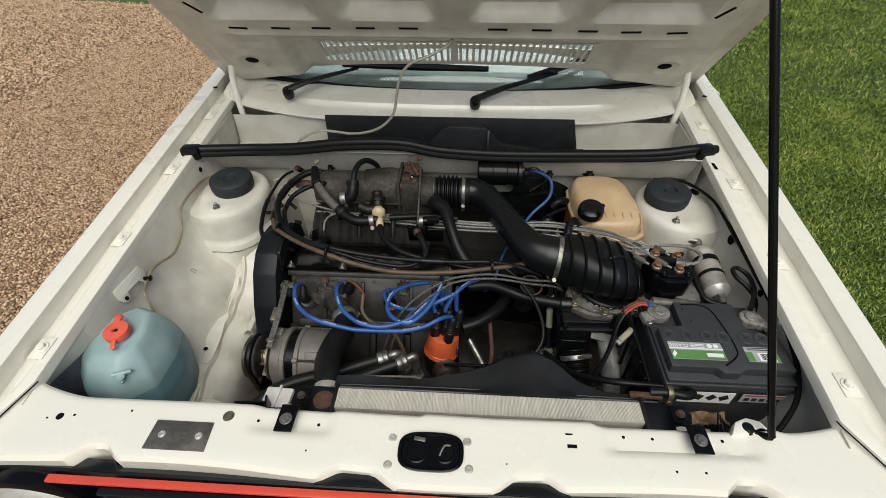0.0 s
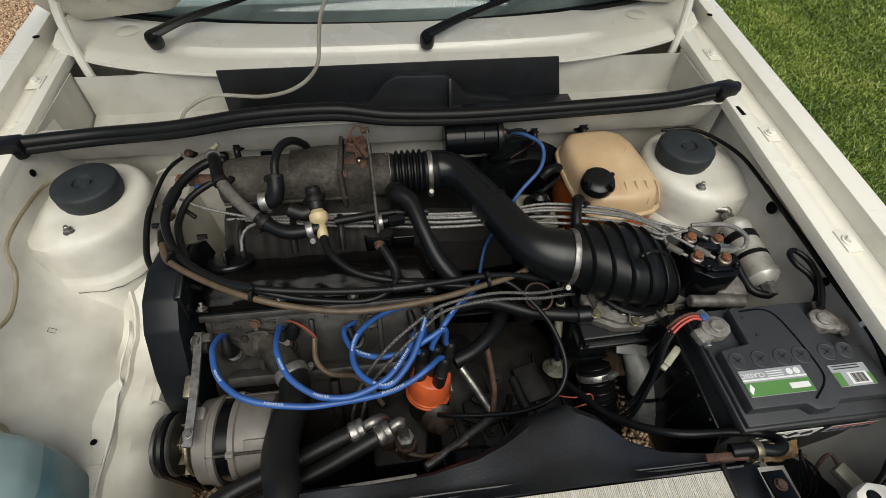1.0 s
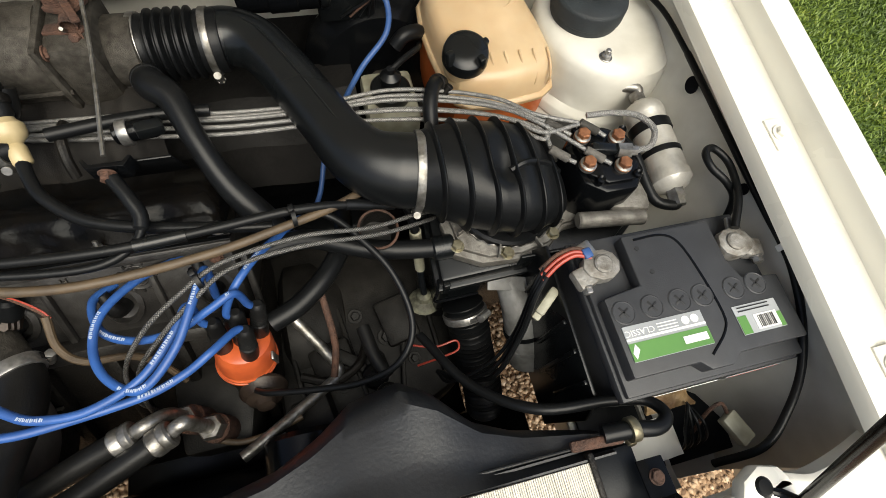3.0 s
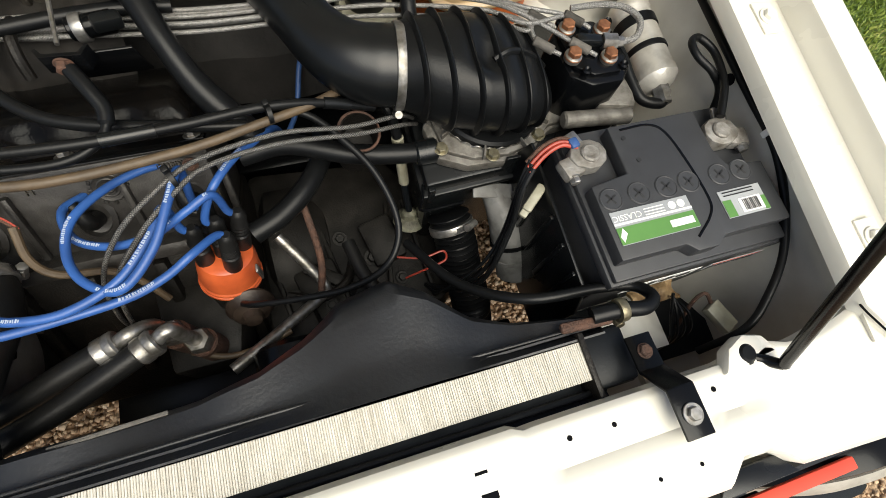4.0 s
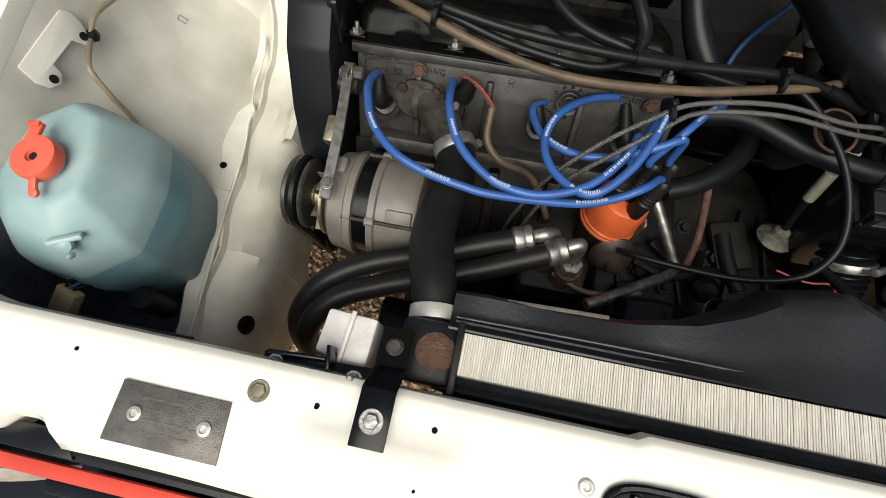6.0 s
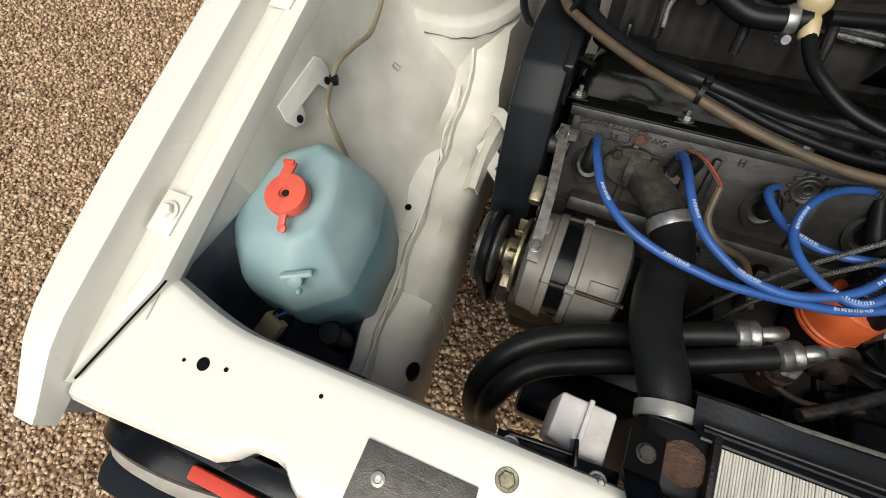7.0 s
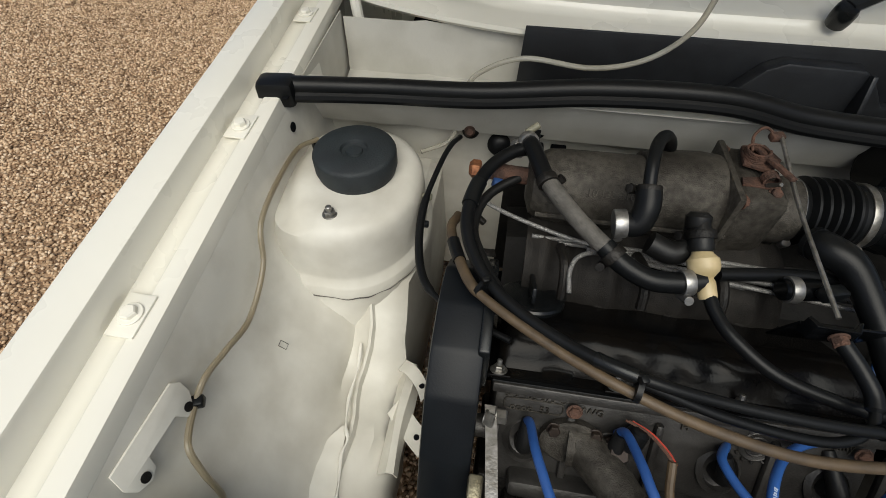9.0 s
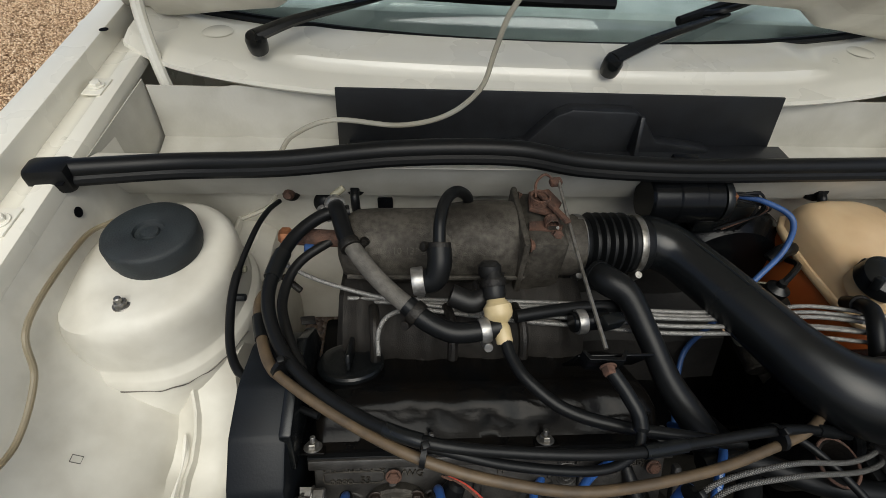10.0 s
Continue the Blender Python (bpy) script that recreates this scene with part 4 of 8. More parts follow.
def scut_rear(x):
    return 1.304 + 0.086 * (abs(x - CX) / 0.64) ** 2.2


def scut(x, k):
    t = max(0, k - 2) / 24.0
    f, r = scut_front(x), scut_rear(x)
    a = abs(x - CX)
    z0 = 0.866 + 0.010 * max(0, (a - 0.35) / 0.28) + 0.016 * max(0, (a - 0.56) / 0.09) ** 2
    if k == 0:
        return (x, f + 0.006, z0 - 0.012)
    if k == 1:
        return (x, f - 0.001, z0 - 0.006)
    y = f + (r - f) * t
    step = min(1, max(0, (t - 0.36) / 0.06))
    raised = min(1, max(0, (0.44 - a) / 0.05))
    z = z0 + 0.015 * t + 0.013 * step * raised + (0.005 * (1 - raised) * min(1, t / 0.2))
    return (x, y, z)


sc = part("scuttle_panel", sheet(scut, span(-0.640, 0.652, 110), range(27), 0.0015), PAINT, car, "glossy cream scuttle panel below the windscreen")
for s in (-1, 1):
    part("scuttle_bump", lathe([(0.0005, 0.003), (0.016, 0.0025), (0.024, 0.0)], (CX + s * 0.53, scut_rear(CX + s * 0.53) - 0.04, 0.888), (0, 0, 1), 24), PAINT, sc)
    part("scuttle_drain", lathe([(0.006, 0), (0.006, 0.0008), (0.001, 0.0009)], (CX + s * 0.662, 1.26, zr(1.26) + 0.0305), (0, 0, 1), 16), DARK, car)


# windscreen
def screen(x, k):
    t = k / 6.0
    y0 = scut_rear(x) + 0.012
    return (x * (1 - 0.10 * t), y0 + 0.52 * t, 0.884 + 0.014 * (abs(x) / 0.6) ** 2 + 0.44 * t)


ws = part("windscreen", sheet(screen, span(-0.60, 0.612, 40), range(7), 0.004), GLASS, car, "tinted windscreen glass")
ws.visible_shadow = False
part("screen_rubber", sweep([Vector((x, scut_rear(x) + 0.006, 0.8855 + 0.014 * (abs(x) / 0.6) ** 2)) for x in span(-0.61, 0.622, 60)], 0.0075, 10), RUBBER, ws, "black windscreen rubber seal")
# the dash colour is raised to stand in for sky reflected in the glass
part("dashboard", box((CX, 1.66, 0.86), (1.22, 0.56, 0.10), 0.03), mat("dash_paled_for_reflection", (0.34, 0.37, 0.37), 0.6, dark=(0.26, 0.29, 0.29), scale=20, big=5), car, "dashboard top, paled to stand for sky on the glass")
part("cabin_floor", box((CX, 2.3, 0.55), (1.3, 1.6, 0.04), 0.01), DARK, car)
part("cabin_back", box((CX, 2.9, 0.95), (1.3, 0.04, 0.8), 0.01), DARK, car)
part("roof", sheet(lambda x, k: (x, (1.85, 2.2, 2.9, 3.3)[k], (1.335, 1.385, 1.38, 1.33)[k] - 0.05 * (abs(x) / 0.55) ** 3), span(-0.54, 0.55, 14), range(4), 0.004), PAINT, car)
for s in (-1, 1):
    part("door_side", sheet(lambda y, k: (CX + s * (0.72, 0.755, 0.765, 0.74)[k], y, (0.90, 0.75, 0.5, 0.28)[k]), span(1.3, 3.6, 12), range(4), 0.003), PAINT, car)
    part("window_pillar", tube([(CX + s * 0.655, 1.42, 0.90), (CX + s * 0.60, 1.66, 1.12), (CX + s * 0.55, 1.88, 1.33)], 0.025, 10), PAINT, car)


TINT = mat("dark_side_glass", (0.02, 0.025, 0.026), 0.08, spec=0.5)
for s in (-1, 1):
    part("side_window", sheet(lambda y, k: (CX + s * (0.715 - 0.16 * k), y + (0.30 * k if y < 1.6 else 0), 0.905 + 0.41 * k), (1.5, 2.0, 2.45, 2.9, 3.3), (0, 0.5, 1), 0.004), TINT, car, "dark side window glass")
    part("window_post", box((CX + s * 0.64, 2.35, 1.11), (0.03, 0.05, 0.44), 0.008, (0, -s * 21, 0)), PAINT, car)
    part("tail_lamp", box((CX + s * 0.60, 3.625, 0.72), (0.22, 0.02, 0.12), 0.008), RED, car)
part("rear_panel", sheet(lambda x, k: (x, (3.62, 3.63, 3.61)[k], (0.30, 0.60, 0.90)[k]), span(-0.745, 0.757, 12), range(3), 0.004), PAINT, car)
part("tailgate", sheet(lambda x, k: (x * (1, 0.86, 0.74)[k], (3.61, 3.46, 3.30)[k], (0.90, 1.12, 1.33)[k]), span(-0.74, 0.75, 12), range(3), 0.004), PAINT, car)
part("rear_window", sheet(lambda x, k: (x * (1, 0.86)[k], (3.575, 3.345)[k], (0.97, 1.285)[k]), span(-0.60, 0.61, 8), range(2), 0.004), TINT, car)
part("rear_bumper", box((CX, 3.68, 0.47), (1.56, 0.13, 0.12), 0.03), PLASTIC_DULL, car)


# wipers
def wiper(px, py, pz, arm_end, b0, b1):
    w = part("wiper", lathe([(0.013, -0.008), (0.0145, 0.0), (0.0145, 0.012), (0.012, 0.018), (0.004, 0.020)], (px, py, pz - 0.01), (0, -0.35, 1), 20), PLASTIC, car, "black wiper arm and blade")
    p = Vector((px, py, pz + 0.004))
    e = Vector(arm_end)
    part("wiper_arm", sweep(spline([p, p.lerp(e, 0.3) + Vector((0, 0, 0.005)), p.lerp(e, 0.7) + Vector((0, 0, 0.003)), e], 6), lambda t: 0.0135 - 0.008 * t, 8, squash=0.6), PLASTIC, w)
    part("wiper_blade", sweep([Vector(b0).lerp(Vector(b1), t) for t in span(0, 1, 12)], lambda t: 0.0095 - 0.003 * abs(2 * t - 1), 8, squash=1.2), RUBBER, w)
    part("blade_frame", sweep(spline([Vector(b0).lerp(Vector(b1), 0.15), e + Vector((0, -0.004, 0.010)), Vector(b0).lerp(Vector(b1), 0.85)], 8), 0.0055, 8), PLASTIC, w)


wiper(-0.443, 1.238, 0.912, (-0.27, 1.350, 0.935), (-0.32, 1.375, 0.935), (0.10, 1.352, 0.937))
wiper(0.064, 1.218, 0.903, (0.29, 1.345, 0.932), (0.21, 1.345, 0.918), (0.47, 1.42, 0.975))

# bonnet, open
PHI = radians(46)
HB = Vector((CX, 1.352, 0.922))
BO, BN = Vector((0, -math.cos(PHI), math.sin(PHI))), Vector((0, -math.sin(PHI), -math.cos(PHI)))


def hood(u, s, d=0.0):
    """A place on the bonnet: across, along from the hinge, and towards the engine."""
    return HB + Vector((u, 0, 0)) + BO * s + BN * d


bn = thing("bonnet", "cream white bonnet standing open on its prop", "bonnet", HB)


def trimmed(u, s):
    """The rear edge curves forward at the middle, clear of the screen."""
    low = 0.056 - 0.100 * (u / 0.66) ** 2
    return s if s >= 0.077 else low + (s + 0.035) / 0.112 * (0.077 - low)


def skin(u, s):
    s = trimmed(u, s)
    crown = 0.035 * (1 - (u / 0.66) ** 2)
    return hood(u * (1 - 0.04 * s), s, -0.012 - crown)


part("outer_skin", sheet(lambda u, s: skin(u, s), span(-0.675, 0.675, 30), (0.205, 0.3, 0.5, 0.75, 0.95), 0.002), PAINT, bn)
part("outer_skin_end", sheet(lambda u, s: skin(u, s), span(-0.675, 0.675, 30), (-0.035, 0.0, 0.04, 0.077), 0.002), PAINT, bn)
for a, b in ((-0.675, -0.36), (0.36, 0.675)):
    part("outer_skin_side", sheet(lambda u, s: skin(u, s), span(a, b, 10), (0.077, 0.12, 0.205), 0.002), PAINT, bn)


def inner_depth(u, s):
    """Pressed inner frame: vent recess, cove, slotted band, beams and pockets."""
    a = abs(u)

    def ramp(v, lo, w):
        t = min(1.0, max(0.0, (v - lo) / w))
        return t * t * (3 - 2 * t)

    d = 0.024 * max(ramp(s, 0.184, 0.056), ramp(a, 0.395, 0.045))
    d += 0.005 * math.exp(-((s - 0.247) / 0.007) ** 2) * (1 - ramp(a, 0.50, 0.05))
    beam = max(math.exp(-((a - c - e * (s - 0.30)) / w) ** 6) for c, w, e in ((0.0, 0.052, 0.0), (0.265, 0.040, 0.5)))
    d -= 0.034 * ramp(s, 0.300, 0.022) * (1 - ramp(a, 0.520, 0.03)) * (1 - beam)
    d -= 0.016 * ramp(a, 0.615, 0.016)
    d += 0.006 * math.exp(-((math.hypot(a - 0.535, s - 0.115) - 0.034) / 0.006) ** 2)
    return d


def inner(u, s):
    s0, s = s, trimmed(u, s)
    d = inner_depth(u, s) - 0.012 * (1 - min(1.0, max(0.0, (s0 + 0.035) / 0.03)))
    return hood(u * (1 - 0.04 * s), s, d)


us = sorted(set([round(q, 4) for q in span(-0.668, 0.668, 190)] + [-0.345, 0.345]))
part("inner_frame", sheet(inner, us, [0.205, 0.213, 0.222, 0.23, 0.238, 0.243, 0.247, 0.251, 0.256, 0.27, 0.285, 0.30, 0.306, 0.311, 0.316, 0.322, 0.34, 0.42, 0.55, 0.70, 0.85, 0.945], 0.0015), PAINT_IN, bn, "pressed white inner bonnet frame")
part("rear_frame", sheet(inner, us, [-0.035, -0.02, 0.0, 0.03, 0.05, 0.0775], 0.0015), PAINT_IN, bn)
part("top_frame", sheet(inner, us, [0.175, 0.185, 0.195, 0.2055], 0.0015), PAINT_IN, bn)
for lo, hi in ((-0.668, -0.345), (0.345, 0.668)):
    part("side_frame", sheet(inner, span(lo, hi, 48), [0.0775, 0.083, 0.09, 0.10, 0.11, 0.12, 0.13, 0.138, 0.144, 0.152, 0.16, 0.1755], 0.0015), PAINT_IN, bn)
N_SLOT = 42
for i in range(N_SLOT + 1):
    u = -0.345 + 0.69 * i / N_SLOT
    wide = 0.0065 if i != N_SLOT // 2 else 0.019
    sb = bmesh.new()
    hw, pr = wide / 2, 0.69 / N_SLOT / 2 - 0.00325
    edge = [(hw, 0.0)] + [(hw + pr * (1 - math.cos(a)), 0.046 - pr + pr * math.sin(a)) for a in span(0, math.pi / 2, 6)] + [(hw + pr, 0.051)]
    edge = edge + [(-x, y) for x, y in reversed(edge)]
    edge = edge[:-1] + [(-x, -y) for x, y in edge[:-1]]
    rings(sb, [[(x, y, z) for x, y in edge] for z in (-0.002, 0.002)])
    bmesh.ops.recalc_face_normals(sb, faces=sb.faces[:])
    bmesh.ops.transform(sb, matrix=Matrix.Translation(hood(u, 0.1265, 0.002)) @ Matrix(((1, 0, 0), (0, BO.y, BN.y), (0, BO.z, BN.z))).to_4x4(), verts=sb.verts[:])
    part("vent_slat", sb, PAINT_IN, bn)
for s in (-1, 1):
    part("frame_hole", lathe([(0.017, -0.001), (0.0175, 0.001), (0.015, 0.002), (0.001, 0.0012)], hood(s * 0.533, 0.115, inner_depth(0.533, 0.115) + 0.001), BN, 22, squash=0.8), DARK, bn)
    for u, q, turn in ((0.10, 0.274, 0), (0.198, 0.273, 0), (0.300, 0.271, 0), (0.395, 0.269, 2), (0.495, 0.268, 4), (0.556, 0.345, 62), (0.575, 0.43, 72)):
        slot = part("frame_slot", box(tuple(HB), (0.044, 0.0075, 0.004), 0.001), DARK, bn)
        slot.matrix_local = Matrix.Translation(hood(s * u, q, inner_depth(u, q) + 0.0006) - HB) @ Matrix(((1, 0, 0), (0, BO.y, BN.y), (0, BO.z, BN.z))).to_4x4() @ pose(0, 0, 0, 0, 0, s * turn)
    hg = part("bonnet_hinge", tube([(CX + s * 0.583, 1.235, 0.812), (CX + s * 0.592, 1.232, 0.85), (CX + s * 0.606, 1.262, 0.93), (CX + s * 0.612, 1.30, 0.985)], 0.0085, 10), PAINT, bn, "white bonnet hinge arm")
    part("hinge_foot", box((CX + s * 0.583, 1.225, 0.808), (0.02, 0.035, 0.02), 0.006), PAINT, bn)

# bulkhead seal
sp = [(-0.628, 0.994, 0.862), (-0.60, 0.997, 0.864), (-0.50, 1.022, 0.856), (-0.375, 1.022, 0.862), (-0.244, 1.022, 0.878), (-0.114, 1.022, 0.881), (-0.02, 1.024, 0.864), (0.10, 1.026, 0.856), (0.24, 1.030, 0.855), (0.475, 1.032, 0.862), (0.58, 1.040, 0.872), (0.635, 1.052, 0.866)]
se = thing("bulkhead_seal", "thick black rubber seal along the bulkhead", "seal", (CX, 1.02, 0.85))
part("seal_tube", sweep(spline(sp, 10), 0.0115, 14), RUBBER, se)
part("seal_lip", sweep([p + Vector((0, -0.0085, -0.0085)) for p in spline(sp[1:-1], 10)], 0.0075, 10), RUBBER, se)
for p, q in ((sp[0], sp[1]), (sp[-1], sp[-2])):
    p, q = Vector(p), Vector(q)
    part("seal_end", box(p.lerp(q, 0.55) - Vector((0, 0.004, 0.003)), (0.044, 0.032, 0.032), 0.007, (0, 0, math.degrees(math.atan2((q - p).y, (q - p).x)))), RUBBER, se)

# black cover plate on the rain tray wall
cp = thing("rain_cover", "flat black plastic cover with a raised duct", "cover", (0.0, 1.17, 0.79))
part("cover_sheet", prism([(-0.337, 0.778), (0.344, 0.782), (0.322, 0.876), (-0.333, 0.875)], 1.1725, 1.1765, "y", 0.001), SHROUD, cp)
part("duct", prism([(-0.13, 0.792), (-0.06, 0.806), (-0.022, 0.852), (0.0, 0.862), (0.092, 0.860), (0.112, 0.846), (0.14, 0.812), (0.23, 0.800), (0.23, 0.792)], 1.150, 1.1725, "y", 0.004), SHROUD, cp)
part("fin", prism([(1.120, 0.800), (1.150, 0.800), (1.150, 0.856), (1.142, 0.857)], 0.098, 0.104, "x", 0.001), SHROUD, cp)
part("cover_ledge", box((0.02, 1.150, 0.789), (0.68, 0.045, 0.010), 0.002), SHROUD, cp)


# ---- engine ----
LEAN_E = math.atan2(0.060, 0.095)   # the engine leans back


def er(x, a, b):
    """Engine frame: x across, a along the head's face normal (forwards), b up the face; origin on the head's upper front edge."""
    ca, sa = math.cos(LEAN_E), math.sin(LEAN_E)
    return Vector((x, 0.735 - a * ca + b * sa, 0.728 + a * sa + b * ca))


ERM = Matrix(((1, 0, 0, 0), (0, -math.cos(LEAN_E), math.sin(LEAN_E), 0), (0, math.sin(LEAN_E), math.cos(LEAN_E), 0), (0, 0, 0, 1)))


def ebox(x0, x1, a0, a1, b0, b1, bev=0.003, bm=None):
    """A block in the engine frame."""
    out = bmesh.new()
    bmesh.ops.create_cube(out, size=1.0)
    bmesh.ops.scale(out, vec=(x1 - x0, a1 - a0, b1 - b0), verts=out.verts[:])
    if bev:
        bmesh.ops.bevel(out, geom=out.edges[:], offset=bev, segments=2, profile=0.5, affect="EDGES")
    bmesh.ops.transform(out, matrix=Matrix.Translation(er((x0 + x1) / 2, (a0 + a1) / 2, (b0 + b1) / 2)) @ ERM.to_3x3().to_4x4(), verts=out.verts[:])
    return merge(bm, out)


eng = thing("engine", "transverse four cylinder engine with a black cam cover", "engine", (-0.15, 0.80, 0.30))
head = part("cylinder_head", ebox(-0.322, 0.026, -0.14, 0.0, -0.118, 0.0, 0.004), ALU_HEAD, eng, "grey cast aluminium cylinder head")
part("head_flange", ebox(-0.326, 0.030, -0.145, 0.006, -0.010, 0.0005, 0.002), ALU_HEAD, head)
part("head_ledge", ebox(-0.300, 0.015, -0.01, 0.022, -0.118, -0.098, 0.006), ALU_HEAD, head)
LEAD_AT = ((-0.290, 0.706, 0.714), (-0.205, 0.704, 0.720), (-0.108, 0.704, 0.708), (-0.014, 0.724, 0.708))
for k in range(4):
    x = (-0.296, -0.214, -0.110, -0.012)[k]
    part("plug_recess", lathe([(0.020, 0.0), (0.021, 0.004), (0.0165, 0.008), (0.0145, 0.002), (0.010, 0.001)], er(x + 0.008, -0.002, -0.062), er(0, 1, 0.25) - er(0, 0, 0), 20, squash=1.2), ALU_HEAD, head)
    part("plug_boot", tube([er(x + 0.008, 0.0, -0.062), er(x + 0.007, 0.016, -0.056), LEAD_AT[k]], lambda t: 0.0100 - 0.0044 * t ** 2, 14, 6), RUBBER_OLD, head, "black spark plug boot")
    part("head_rib", ebox(x + 0.045, x + 0.053, -0.002, 0.007, -0.10, -0.02, 0.003), ALU_HEAD, head)
for x in (-0.246, 0.03 - 0.02):
    bolt(er(x, 0.006, -0.018), er(0, 1, 0) - er(0, 0, 0), 0.006, head, RUST, 1.3)


def cast(body, size, x, b, depth=0.0007):
    m = Matrix.Translation(er(x, 0.0008, b)) @ Matrix(((1, 0, 0, 0), (0, ERM[1][2], ERM[1][1], 0), (0, ERM[2][2], ERM[2][1], 0), (0, 0, 0, 1)))
    part("casting_mark", text_mesh(body, size, m, depth), ALU_CAST, head)


cast("049 103 373 C", 0.0099, -0.284, -0.012, 0.0014)
cast("53", 0.0105, -0.273, -0.026, 0.0014)
cast("WWG", 0.0105, -0.232, -0.020, 0.0014)
cast("L", 0.0090, -0.232, -0.036, 0.0014)
cast("H", 0.0110, -0.142, -0.020, 0.0014)
cast("Germany", 0.0115, -0.016, -0.016, 0.0014)
for k in range(4):
    cast("o", 0.0105, -0.304 + 0.0056 * k, -0.026, 0.0014)
part("casting_frame", sweep([er(-0.284 + 0.0285 * math.copysign(abs(math.cos(a)) ** 0.35, math.cos(a)), 0.0012, -0.0225 + 0.0065 * math.copysign(abs(math.sin(a)) ** 0.35, math.sin(a))) for a in span(0, 2 * math.pi, 48)], 0.0008, 6), ALU_CAST, head)
em = bmesh.new()
for r in (0.015, 0.010, 0.005):
    lathe([(r, 0), (r + 0.0012, 0.0006), (r, 0.0012), (r - 0.0012, 0.0006)], er(-0.075, 0.0004, -0.030), er(0, 1, 0) - er(0, 0, 0), 20, em)
for k in range(12):
    a = k * math.pi / 6
    p = er(-0.075 + 0.0175 * math.cos(a), 0.0006, -0.030 + 0.0175 * math.sin(a))
    box(p, (0.004, 0.002, 0.004), 0.0006, (35, 0, 30 * k), em)
part("casting_mark", em, ALU_HEAD, head)

# cam cover
cov = bmesh.new()
loops = []
DENTS = ((-0.265, 0.020, 0.014), (-0.232, 0.030, 0.012), (-0.205, 0.026, 0.010), (-0.168, 0.031, 0.013), (-0.150, 0.022, 0.009), (-0.120, 0.030, 0.012), (-0.075, 0.028, 0.015), (-0.035, 0.031, 0.012))
for b, a0, a1, x0, x1 in ((0.000, -0.135, -0.004, -0.330, 0.030), (0.006, -0.137, -0.002, -0.332, 0.032), (0.009, -0.132, -0.010, -0.326, 0.026), (0.014, -0.131, -0.013, -0.325, 0.025), (0.020, -0.130, -0.0145, -0.324, 0.024), (0.025, -0.129, -0.016, -0.3235, 0.0235), (0.029, -0.128, -0.018, -0.323, 0.023), (0.033, -0.127, -0.021, -0.321, 0.021), (0.038, -0.124, -0.0235, -0.319, 0.019), (0.043, -0.120, -0.029, -0.316, 0.016), (0.0475, -0.114, -0.037, -0.311, 0.011), (0.050, -0.108, -0.046, -0.306, 0.006)):
    c, r = [], 0.012
    for q in span(x1 - r, x0 + r, 90):
        w = 0.0
        for dx, db, dr in DENTS:
            w += 0.0026 * math.exp(-((q - dx) / dr) ** 2 - ((b - db) / 0.0095) ** 2)
        w -= 0.002 * math.exp(-((b - 0.035) / 0.005) ** 2) * (0.5 + 0.5 * math.sin(q * 61))
        c.append(er(q, a1 - w, b))
    for cx, ca, st in ((x0 + r, a1 - r, 90), (x0 + r, a0 + r, 180), (x1 - r, a0 + r, 270), (x1 - r, a1 - r, 0)):
        for q in (20, 50, 80):
            c.append(er(cx + r * math.cos(radians(st + q)), ca + r * math.sin(radians(st + q)), b))
    loops.append(c)
rings(cov, loops)
cam_cover = part("cam_cover", cov, COVER_BLACK, eng, "glossy black pressed steel cam cover")
part("gasket", ebox(-0.327, 0.029, -0.138, 0.003, -0.0018, 0.0018, 0.0008), RUBBER, eng)
for x in (-0.322, -0.210, -0.098, 0.02):
    part("stud_plate", ebox(x - 0.012, x + 0.012, -0.012, 0.004, 0.005, 0.008, 0.001), COVER_BLACK, cam_cover)
    q = er(x, -0.004, 0.008)
    bolt(q, er(0, 0, 1) - er(0, 0, 0), 0.0058, cam_cover, STEEL, 1.5, 0.9, "cover_nut")
    part("stud", cyl(q, er(x, -0.004, 0.020), 0.0026, 8, 0.0004), STEEL, cam_cover)
oc = part("oil_filler_cap", lathe([(0.033, 0.0), (0.0355, 0.002), (0.036, 0.006), (0.0345, 0.0085), (0.031, 0.0098), (0.022, 0.0090), (0.012, 0.0100), (0.004, 0.0104)], er(-0.294, -0.078, 0.052), er(0, 0.1, 1) - er(0, 0, 0), 32), PLASTIC, eng, "round black oil filler cap")
part("cap_grip", ebox(-0.2965, -0.2915, -0.104, -0.052, 0.061, 0.079, 0.002), PLASTIC, oc)
# belt cover
bc = part("belt_cover", prism([(0.640, 0.52), (0.628, 0.58), (0.640, 0.640), (0.662, 0.690), (0.700, 0.748), (0.735, 0.775), (0.780, 0.786), (0.830, 0.776), (0.862, 0.750), (0.872, 0.70), (0.86, 0.52)], -0.388, -0.338, "x", 0.004), PLASTIC_DULL, eng, "satin black timing belt cover")
part("cover_rim", prism([(0.722, 0.735), (0.735, 0.779), (0.782, 0.790), (0.834, 0.780), (0.866, 0.752), (0.874, 0.71)], -0.344, -0.333, "x", 0.002), PLASTIC, bc)
bolt((-0.330, 0.700, 0.717), (1, -0.3, 0.2), 0.007, eng, STEEL, 1.2, 1.2)
part("tension_post", cyl((-0.352, 0.700, 0.697), (-0.315, 0.700, 0.697), 0.011, 14), ALU_HEAD, eng)
